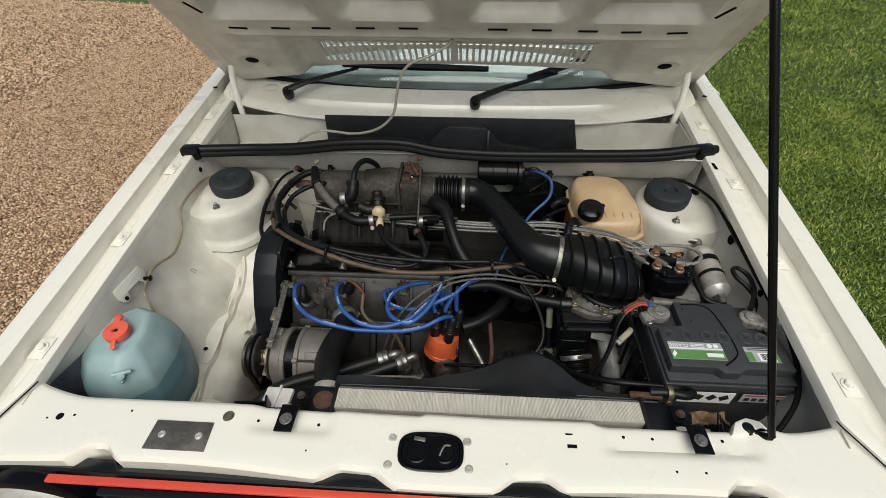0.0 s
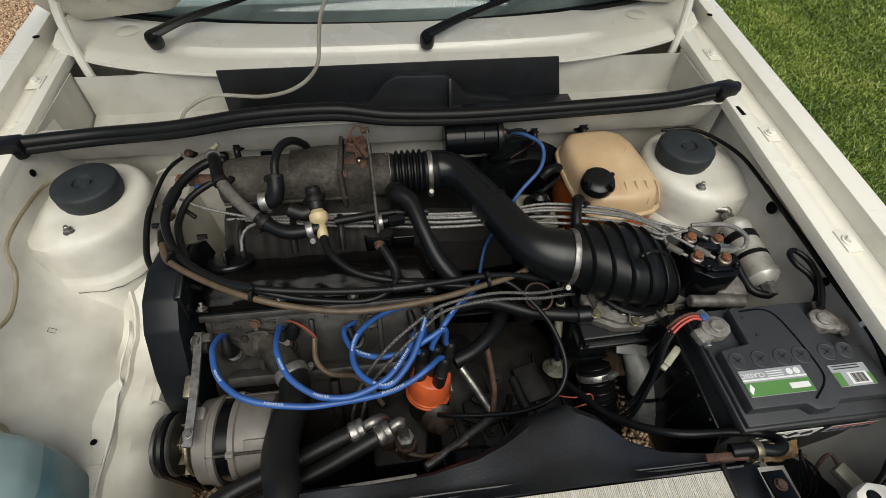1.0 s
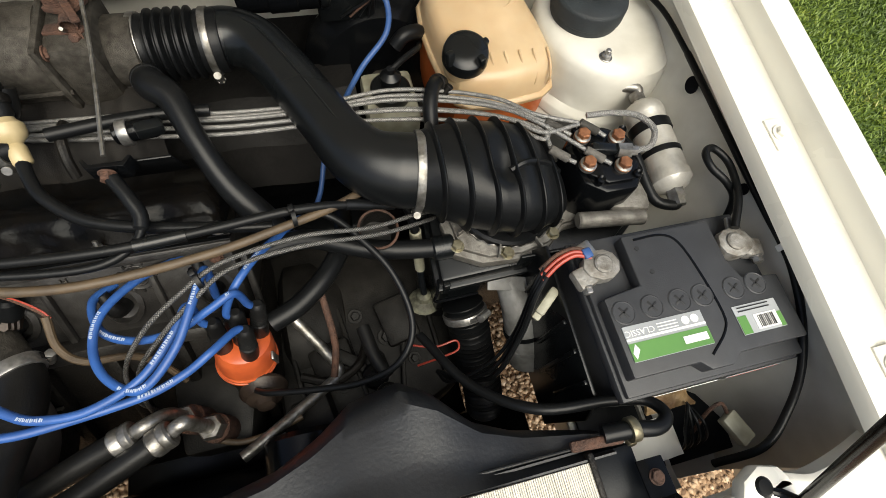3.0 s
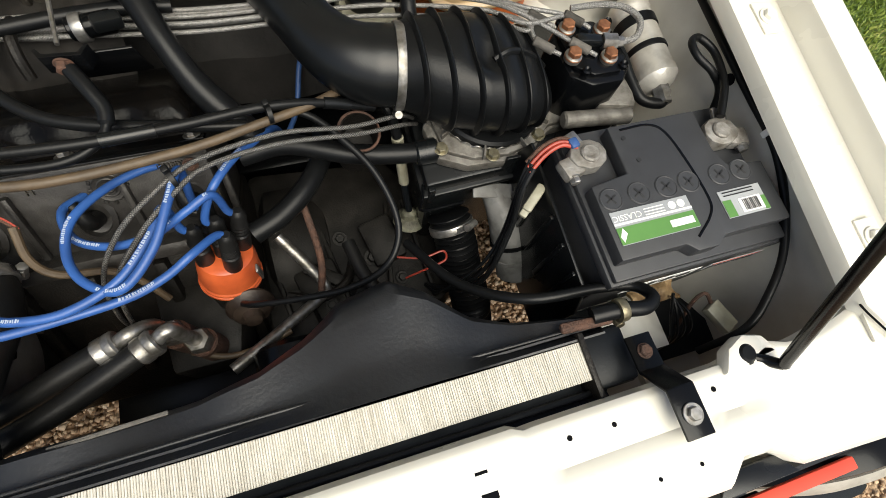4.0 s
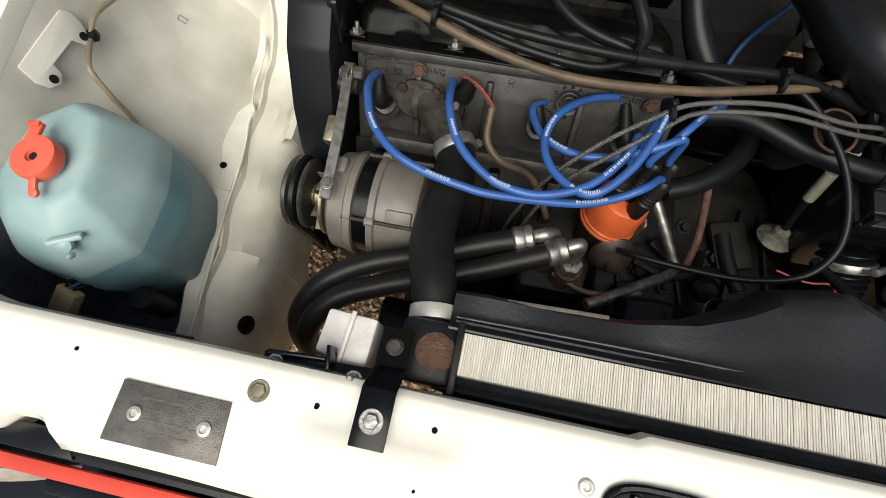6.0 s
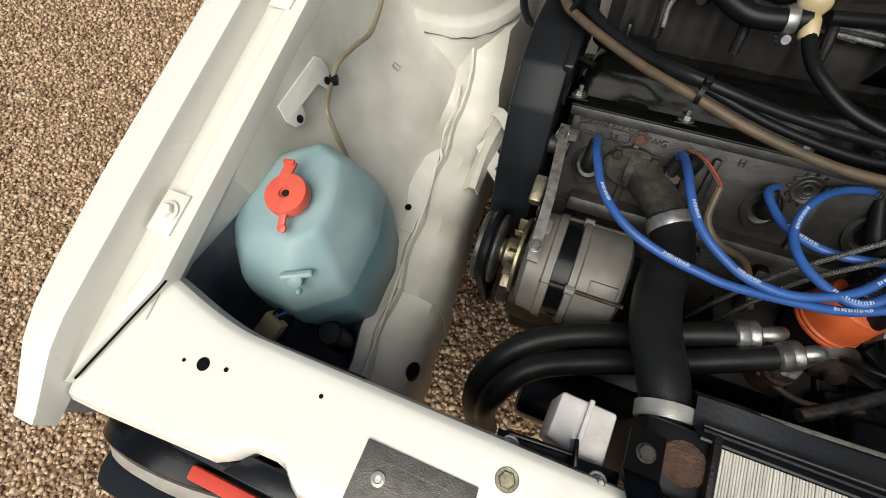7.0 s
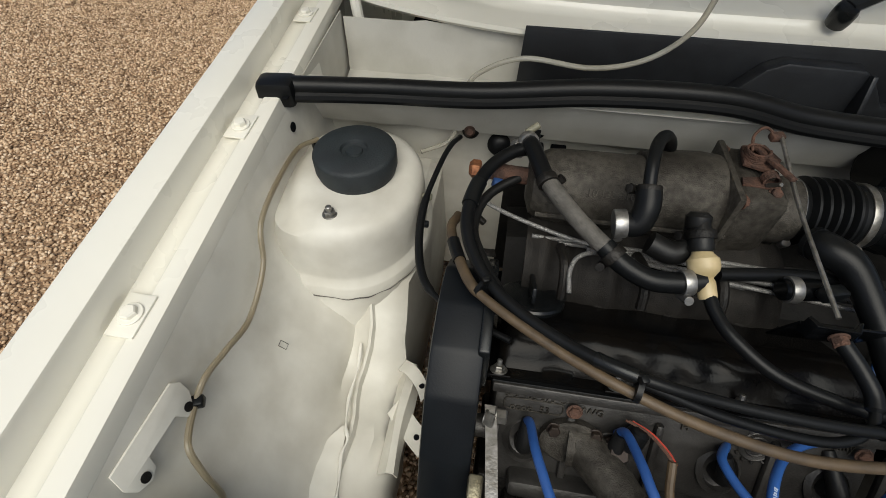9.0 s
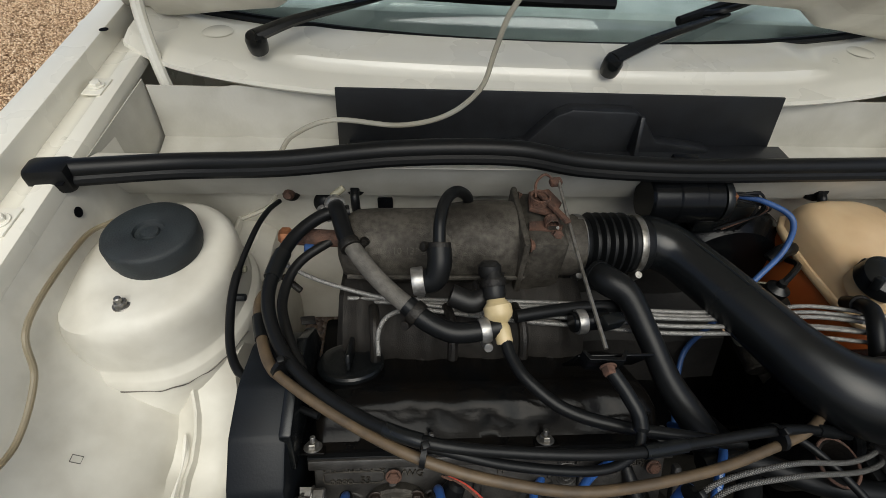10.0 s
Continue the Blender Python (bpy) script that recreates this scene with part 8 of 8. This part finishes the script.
# ---- expansion tank ----
et = thing("expansion_tank", "amber coolant expansion tank with a black cap", "tank", (0.385, 0.955, 0.68))


def tank_loop(z, g, dy=0.0):
    """A level of the tank; the top tilts down towards the engine."""
    c = [(0.300, 0.990), (0.303, 1.026), (0.316, 1.044), (0.350, 1.050), (0.396, 1.049), (0.424, 1.038), (0.441, 1.006), (0.452, 0.950), (0.458, 0.902), (0.453, 0.880), (0.436, 0.868), (0.380, 0.860), (0.338, 0.863), (0.320, 0.874), (0.310, 0.905), (0.303, 0.950)]
    m = Vector((0.380, 0.955, z))
    pts = [Vector((m.x + (a - m.x) * g, m.y + dy + (b - m.y) * g, z + 0.10 * (b - 0.955))) for a, b in c]
    n = len(pts)
    return [p.lerp(pts[(i + 1) % n], t) for i, p in enumerate(pts) for t in (0, 0.5)]


bm = bmesh.new()
rings(bm, [tank_loop(z, g) for z, g in ((0.738, 0.99), (0.739, 1.03), (0.742, 1.045), (0.746, 1.045), (0.749, 1.02), (0.750, 0.985), (0.764, 0.965), (0.775, 0.935), (0.7835, 0.885), (0.788, 0.80), (0.790, 0.66), (0.7915, 0.45), (0.792, 0.22))])
part("tank_top", bm, TANK, et)
bm = bmesh.new()
rings(bm, [tank_loop(z, g) for z, g in ((0.640, 0.80), (0.644, 0.90), (0.66, 0.95), (0.700, 0.975), (0.7375, 0.98))])
part("tank_bottom", bm, COOLANT, et, "lower half showing red coolant")
for k in range(5):
    x = 0.366 + 0.019 * k
    part("tank_rib", tube([(x, 0.868 + 0.001 * k, 0.752), (x + 0.001, 0.872, 0.764), (x + 0.001, 0.884, 0.777), (x, 0.902, 0.7845)], 0.0016, 8, 5), TANK, et)
part("filler_neck", cyl((0.333, 0.905, 0.765), (0.330, 0.897, 0.790), 0.026, 26, 0.003), TANK, et)
cpt = part("cap", lathe([(0.027, 0.0), (0.0285, 0.002), (0.0285, 0.012), (0.027, 0.018), (0.022, 0.022), (0.010, 0.0235), (0.0005, 0.0235)], (0.331, 0.898, 0.783), (-0.05, -0.22, 1), 32), PLASTIC, et, "black screw cap with four lugs")
for k in range(4):
    a = radians(25 + 90 * k)
    part("cap_lug", box((0.331 + 0.0265 * math.cos(a), 0.894 + 0.026 * math.sin(a), 0.798 - 0.006 * math.sin(a)), (0.011, 0.009, 0.018), 0.003, (12, 0, math.degrees(a))), PLASTIC, cpt)
part("moulded_well", lathe([(0.034, -0.003), (0.031, 0.0005), (0.028, 0.0016), (0.025, 0.001), (0.022, -0.001), (0.0005, -0.0012)], (0.389, 0.985, 0.7955), (0.0, -0.10, 1), 28, squash=0.72), TANK, et)
part("well_web", box((0.389, 0.985, 0.7955), (0.005, 0.030, 0.004), 0.0015, (0, 0, 8)), TANK, et)
h, ln = hose("tank_hose", [(0.302, 0.888, 0.758), (0.290, 0.868, 0.780), (0.278, 0.848, 0.795), (0.270, 0.825, 0.790), (0.268, 0.800, 0.770), (0.262, 0.77, 0.735)], 0.0085, RUBBER, "black rubber expansion tank hose", "hose")
clamp((0.290, 0.868, 0.780), (0.6, 0.6, -0.5), 0.009, h, 0.007, 0.3, "hose_clamp", GRIME)

# ---- fuel pump side ----
fpu = thing("fuel_filter", "silver fuel filter canister with a black band", "fuel filter", (0.555, 0.76, 0.74))
A0, A1 = Vector((0.556, 0.818, 0.752)), Vector((0.552, 0.690, 0.744))
dd = (A1 - A0).normalized()
L = (A1 - A0).length
part("canister", lathe([(0.006, -0.012), (0.008, -0.010), (0.009, 0.0), (0.020, 0.004), (0.0245, 0.010), (0.0255, 0.016), (0.0255, 0.022), (0.0245, 0.024), (0.0245, L - 0.024), (0.0255, L - 0.022), (0.0255, L - 0.012), (0.019, L - 0.004), (0.009, L)], A0, dd, 34), ALU_BRIGHT, fpu)
part("rubber_band", lathe([(0.0248, 0.034), (0.0262, 0.035), (0.0262, 0.047), (0.0248, 0.048)], A0, dd, 34), RUBBER, fpu)
part("strap", lathe([(0.0248, 0.074), (0.0258, 0.075), (0.0258, 0.081), (0.0248, 0.082)], A0, dd, 34), RUBBER, fpu)
part("inlet_nut", lathe([(0.010, -0.012), (0.0105, 0.0), (0.008, 0.002)], A0 - dd * 0.004, dd, 6), STEEL, fpu)
part("inlet_pipe", tube([A0 - dd * 0.010, A0 + Vector((0.002, 0.022, 0.006)), A0 + Vector((-0.018, 0.030, 0.004))], 0.007, 12, 5), STEEL, fpu)
part("outlet_nut", lathe([(0.011, 0.0), (0.011, 0.012), (0.008, 0.016), (0.008, 0.022)], A1 - dd * 0.002, dd, 6), STEEL, fpu)
hose("fuel_pipe_hose", [(0.500, 0.768, 0.762), (0.512, 0.742, 0.758), (0.517, 0.705, 0.748), (0.524, 0.682, 0.742), (0.545, 0.673, 0.740), (0.552, 0.676, 0.742)], 0.0065, RUBBER, "black fuel hose along the filter", "hose")
hose("earth_strap", [(0.556, 0.612, 0.795), (0.572, 0.640, 0.800), (0.582, 0.665, 0.800), (0.583, 0.690, 0.802), (0.570, 0.706, 0.806), (0.556, 0.700, 0.808), (0.556, 0.682, 0.806), (0.572, 0.664, 0.798), (0.590, 0.650, 0.775), (0.592, 0.63, 0.73)], 0.0042, RUBBER, "thick black battery earth cable loop", "cable")
hose("headlamp_cable", [(0.600, 0.84, 0.812), (0.598, 0.76, 0.808), (0.595, 0.68, 0.805), (0.593, 0.620, 0.803), (0.592, 0.578, 0.802), (0.592, 0.545, 0.795), (0.590, 0.505, 0.780), (0.575, 0.460, 0.765), (0.545, 0.425, 0.755), (0.515, 0.400, 0.74), (0.49, 0.39, 0.69)], 0.0042, RUBBER, "black cable clipped along the inner wing", "cable")
kc = thing("cable_clip", "small white cable clip", "clip", (0.594, 0.579, 0.803))
part("clip_band", box((0.592, 0.579, 0.803), (0.011, 0.007, 0.011), 0.001), LBL_WHITE, kc)
hose("tower_cable", [(0.500, 1.02, 0.80), (0.545, 1.015, 0.805), (0.578, 0.985, 0.808), (0.600, 0.92, 0.812), (0.600, 0.84, 0.812)], 0.0035, RUBBER, "thin black cable behind the strut tower", "cable")

# ---- battery ----
bat = thing("battery", "black car battery with a green and grey label", "battery", (0.48, 0.555, 0.60))
BX0, BX1, BY0, BY1 = 0.380, 0.582, 0.474, 0.638
part("case", box(((BX0 + BX1) / 2, (BY0 + BY1) / 2, 0.675), (BX1 - BX0 - 0.006, BY1 - BY0 - 0.006, 0.165), 0.004), BAT, bat)
part("lid_flange", box(((BX0 + BX1) / 2, (BY0 + BY1) / 2, 0.759), (BX1 - BX0 + 0.004, BY1 - BY0 + 0.004, 0.014), 0.0025), BAT, bat)
part("lid_base", box(((BX0 + BX1) / 2, (BY0 + BY1) / 2, 0.769), (BX1 - BX0 - 0.002, BY1 - BY0 - 0.002, 0.008), 0.002), BAT, bat)
lid = part("lid_top", prism([(0.385, 0.490), (0.455, 0.490), (0.464, 0.481), (0.488, 0.481), (0.500, 0.490), (0.578, 0.490), (0.580, 0.556), (0.540, 0.560), (0.532, 0.580), (0.532, 0.628), (0.428, 0.628), (0.428, 0.574), (0.412, 0.572), (0.385, 0.568)], 0.770, 0.7905, "z", 0.002), BAT, bat)
part("lid_groove", tube([(0.440, 0.622, 0.7902), (0.472, 0.622, 0.7902), (0.488, 0.610, 0.7902), (0.496, 0.575, 0.7902), (0.500, 0.530, 0.7902), (0.493, 0.512, 0.7902), (0.470, 0.494, 0.7902)], 0.0016, 6, 4), BLACK_METAL, lid)
for x in (0.399, 0.430, 0.461, 0.487, 0.524, 0.550):
    pc = part("cell_plug", lathe([(0.0118, -0.001), (0.0120, 0.0008), (0.0110, 0.0014), (0.0104, 0.0009), (0.0003, 0.0009)], (x, 0.551, 0.7903), (0, 0, 1), 24), BAT, lid)
    cr = box((x, 0.551, 0.7914), (0.013, 0.0022, 0.0006), 0.0002, (0, 0, 30))
    box((x, 0.551, 0.7914), (0.0022, 0.013, 0.0006), 0.0002, (0, 0, 30), cr)
    part("plug_slot", cr, INK, pc)
for x, y in ((0.440, 0.612), (0.446, 0.585)):
    part("vent_hole", lathe([(0.0025, 0), (0.0025, 0.0008), (0.0002, 0.0008)], (x, y, 0.7905), (0, 0, 1), 12), INK, lid)
# labels
lb = part("label", box((0.4335, 0.5205, 0.7911), (0.086, 0.034, 0.0006), 0), LBL_GREY, lid, "grey, green and white printed label")
part("label_green", box((0.4335, 0.5125, 0.7916), (0.086, 0.017, 0.0005), 0), LBL_GREEN, lb)
part("label_white", box((0.4335, 0.5245, 0.7916), (0.086, 0.0022, 0.0005), 0), LBL_WHITE, lb)
part("maker_mark", box((0.460, 0.5125, 0.7920), (0.026, 0.0072, 0.0004), 0), LBL_WHITE, lb)
part("tick_mark", prism([(0.394, 0.506), (0.400, 0.514), (0.397, 0.520), (0.392, 0.512)], 0.7918, 0.7921, "z"), LBL_WHITE, lb)
part("label_word", text_mesh("CLASSIC", 0.0085, pose(0.407, 0.5305, 0.7917, 0, 0, 180), 0.0002), LBL_WHITE, lb)
for k in range(3):
    part("print_bar", box((0.437, 0.5335 - 0.003 * k, 0.7917), (0.022, 0.0011, 0.0004), 0), LBL_WHITE, lb)
for x in (0.457, 0.467):
    part("symbol", lathe([(0.0042, 0), (0.0042, 0.0004), (0.0002, 0.0005)], (x, 0.531, 0.7914), (0, 0, 1), 16), LBL_WHITE, lb)
l2 = part("small_label", box((0.5355, 0.518, 0.7911), (0.050, 0.029, 0.0006), 0), LBL_GREY, lid, "small white and green barcode label")
part("label_green", box((0.516, 0.513, 0.7916), (0.010, 0.018, 0.0005), 0), LBL_GREEN, l2)
part("label_green", box((0.5575, 0.5115, 0.7916), (0.005, 0.015, 0.0005), 0), LBL_GREEN, l2)
part("barcode_field", box((0.542, 0.5135, 0.7916), (0.026, 0.015, 0.0005), 0), LBL_WHITE, l2)
for k in range(9):
    part("barcode_bar", box((0.533 + 0.0021 * k, 0.5135, 0.7920), (0.0007 + 0.0005 * (k % 3), 0.012, 0.0004), 0), INK, l2)
for k in range(2):
    part("print_bar", box((0.533, 0.530 - 0.0035 * k, 0.7920), (0.036, 0.0012, 0.0004), 0), INK, l2)
l3 = part("warning_label", box((0.450, 0.4705, 0.735), (0.085, 0.0006, 0.030), 0), LBL_WHITE, bat, "white warning label with black symbols")
for k in range(4):
    part("symbol", box((0.418 + 0.020 * k, 0.4700, 0.736), (0.012, 0.0004, 0.014), 0.0, (0, 20 * k, 0)), INK, l3)
l4 = part("warning_label", box((0.538, 0.4705, 0.738), (0.068, 0.0006, 0.022), 0), LBL_GREY, bat)
part("red_stripe", box((0.538, 0.4700, 0.746), (0.060, 0.0004, 0.003), 0), WIRE_RED, l4)
for k in range(5):
    part("symbol", box((0.514 + 0.012 * k, 0.4700, 0.735), (0.008, 0.0004, 0.008), 0), INK, l4)
LEAD = mat("dull_lead", (0.30, 0.29, 0.27), 0.5, metal=0.35, dark=(0.12, 0.105, 0.085), scale=120, big=40, bump=0.4, bscale=500)
# terminals
for x, y, s in ((0.398, 0.603, 1), (0.552, 0.598, -1)):
    tm = thing("battery_terminal", "dull grey lead battery clamp", "terminal", (x, y, 0.775), "battery clamps")
    part("clamp_ring", prism([(x + 0.019 * math.cos(a) * (1.15 if math.cos(a) * s < -0.5 else 1), y + 0.017 * math.sin(a)) for a in span(0, 2 * math.pi, 11)[:-1]], 0.776, 0.791, "z", 0.002), LEAD, tm)
    part("post", lathe([(0.0102, -0.002), (0.0098, 0.020), (0.008, 0.0215), (0.0003, 0.0218)], (x, y, 0.773), (0, 0, 1), 22), LEAD, tm)
    part("clamp_jaw", box((x - s * 0.021, y - 0.008, 0.782), (0.022, 0.022, 0.013), 0.003, (0, 0, 14 * s)), LEAD, tm)
    bolt((x - s * 0.022, y - 0.018, 0.783), (0, -1, 0), 0.0055, tm, STEEL, 1.2, 1.2)
    part("cable_lug", box((x - s * 0.010, y + 0.019, 0.787), (0.016, 0.018, 0.005), 0.0015, (0, 0, 20 * s)), STEEL, tm)
for k in range(3):
    hose("battery_wire", [(0.388, 0.612 + 0.004 * k, 0.790), (0.372, 0.617 + 0.004 * k, 0.792), (0.355, 0.613 + 0.005 * k, 0.786), (0.338, 0.603 + 0.006 * k, 0.775)], 0.0021, (WIRE_RED, WIRE_RED, RUST)[k], "insulated red wire to the battery clamp", "cable", 8, 7, "battery wires")
bc_ = thing("crimp_terminal", "blue crimp terminals on the battery clamp", "terminal", (0.385, 0.612, 0.792))
part("crimp", box((0.385, 0.617, 0.7925), (0.010, 0.011, 0.005), 0.002, (0, 0, 10)), BLUE_DULL, bc_)
for k in range(3):
    hose("black_loom", [(0.342, 0.606 + 0.005 * k, 0.778), (0.330, 0.592 + 0.004 * k, 0.760), (0.318, 0.565 + 0.004 * k, 0.715 - 0.01 * k), (0.290, 0.535 + 0.008 * k, 0.66), (0.265 - 0.01 * k, 0.545, 0.61), (0.235, 0.565, 0.58)], 0.0032 - 0.0005 * k, RUBBER, "black loom from the battery", "cable", 8, 7, "battery loom")
ctr = thing("wire_connector", "dirty ivory wiring connector", "connector", (0.345, 0.585, 0.735))
part("shell", box((0.350, 0.590, 0.738), (0.011, 0.034, 0.009), 0.003, (15, 0, -50)), WHITE_PL, ctr)
part("plug_half", box((0.338, 0.580, 0.731), (0.009, 0.014, 0.008), 0.002, (15, 0, -50)), WHITE_PL, ctr)
# tray
tray = thing("battery_tray", "black battery tray and heat shield", "tray", (0.45, 0.55, 0.58))
part("shield", prism([(0.468, 0.560), (0.655, 0.560), (0.660, 0.655), (0.664, 0.700), (0.648, 0.752), (0.48, 0.742), (0.464, 0.70)], 0.362, 0.366, "x", 0.001), PLASTIC, tray)
for k in range(5):
    part("shield_rib", box((0.3605, 0.50 + 0.032 * k, 0.690), (0.004, 0.005, 0.10), 0.001), PLASTIC, tray)
part("tray_floor", box((0.494, 0.552, 0.588), (0.222, 0.20, 0.008), 0.003), PAINT_IN, tray)
part("tray_back", box((0.465, 0.652, 0.66), (0.24, 0.004, 0.12), 0.001), PLASTIC, tray)
gmb = thing("cracked_sealant", "lump of cracked amber sealant below the battery", "sealant", (0.45, 0.455, 0.69))
part("lump", sheet(lambda u, v: (u, v + 0.02 * (u - 0.45), 0.686 + 0.006 * math.sin(u * 160) * math.cos(v * 190)), span(0.440, 0.500, 14), span(0.452, 0.473, 9), 0.004), GUM, gmb)
wp = thing("panel_remnant", "torn white panel edge under the sealant", "panel", (0.44, 0.43, 0.66))
part("remnant", sheet(lambda u, v: (u, v, 0.680 + 0.004 * math.sin(u * 90)), span(0.40, 0.47, 8), span(0.405, 0.447, 6), 0.003), PAINT_IN, wp)
lcn = thing("lamp_connector", "white headlamp connector with a copper wire", "connector", (0.53, 0.42, 0.69))
part("shell", box((0.526, 0.418, 0.700), (0.020, 0.034, 0.012), 0.002, (5, 0, 25)), WHITE_PL, lcn)
part("wire", tube([(0.522, 0.434, 0.702), (0.512, 0.446, 0.712), (0.500, 0.440, 0.700), (0.498, 0.42, 0.66)], 0.0022, 8, 6), RUST, lcn)
for k in range(4):
    hose("lamp_wire", [(0.47 + 0.006 * k, 0.455, 0.72 - 0.01 * k), (0.468 + 0.008 * k, 0.43, 0.70), (0.476 + 0.008 * k, 0.41, 0.67), (0.48, 0.40, 0.62)], 0.0018, RUBBER, "thin black headlamp wire", "cable", 6, 6, "headlamp wires")
part("side_shade", box((0.49, 0.43, 0.60), (0.20, 0.09, 0.006), 0.002), PLASTIC_DULL, tray)

# starter motor side, bellows hose
bh = thing("hot_air_hose", "black corrugated hose with a steel clamp", "hose", (0.29, 0.60, 0.50))
cb = even(spline([(0.283, 0.640, 0.622), (0.288, 0.612, 0.600), (0.292, 0.585, 0.570), (0.300, 0.545, 0.530), (0.305, 0.51, 0.48)], 18), 0.0012)
part("corrugated_tube", sweep(cb, lambda t: 0.0255 + 0.0028 * math.sin(t * 6.283 * 26), 22), RUBBER, bh)
clamp(cb[14], cb[16] - cb[12], 0.0285, bh, 0.010, 4.2)
DUCT = mat("grey_formed_duct", (0.22, 0.22, 0.21), 0.45, dark=(0.09, 0.087, 0.08), scale=60, big=20, bump=0.3)
sm = thing("heater_pipe", "silver formed duct beside the air box", "duct", (0.345, 0.60, 0.50))
part("duct", tube([(0.338, 0.648, 0.655), (0.348, 0.628, 0.640), (0.357, 0.604, 0.618), (0.364, 0.578, 0.592), (0.366, 0.556, 0.566)], lambda t: 0.014 + 0.014 * min(1, t * 1.6), 22, 6), DUCT, sm)
part("duct_lip", lathe([(0.026, 0), (0.029, 0.002), (0.029, 0.007), (0.026, 0.009)], (0.364, 0.577, 0.591), (0.1, -0.6, -0.7), 24), DUCT, sm)
part("duct_band", lathe([(0.0265, 0), (0.0290, 0.001), (0.0290, 0.006), (0.0265, 0.007)], (0.360, 0.593, 0.608), (0.1, -0.6, -0.7), 24), RUBBER, sm)
part("duct_mouth", lathe([(0.024, 0), (0.0255, 0.001), (0.001, 0.002)], (0.366, 0.555, 0.565), (0.1, -0.6, -0.7), 22), DARK, sm)
part("duct_flap", box((0.338, 0.640, 0.664), (0.056, 0.018, 0.004), 0.001, (20, 8, -10)), DUCT, sm)
clp = thing("red_wire_loop", "small loop of red wire", "cable", (0.245, 0.57, 0.60))
part("loop", tube([(0.205, 0.60, 0.615), (0.235, 0.59, 0.62), (0.262, 0.592, 0.622), (0.262, 0.580, 0.622), (0.240, 0.576, 0.618), (0.21, 0.575, 0.60)], 0.0014, 8, 6), WIRE_RED, clp)
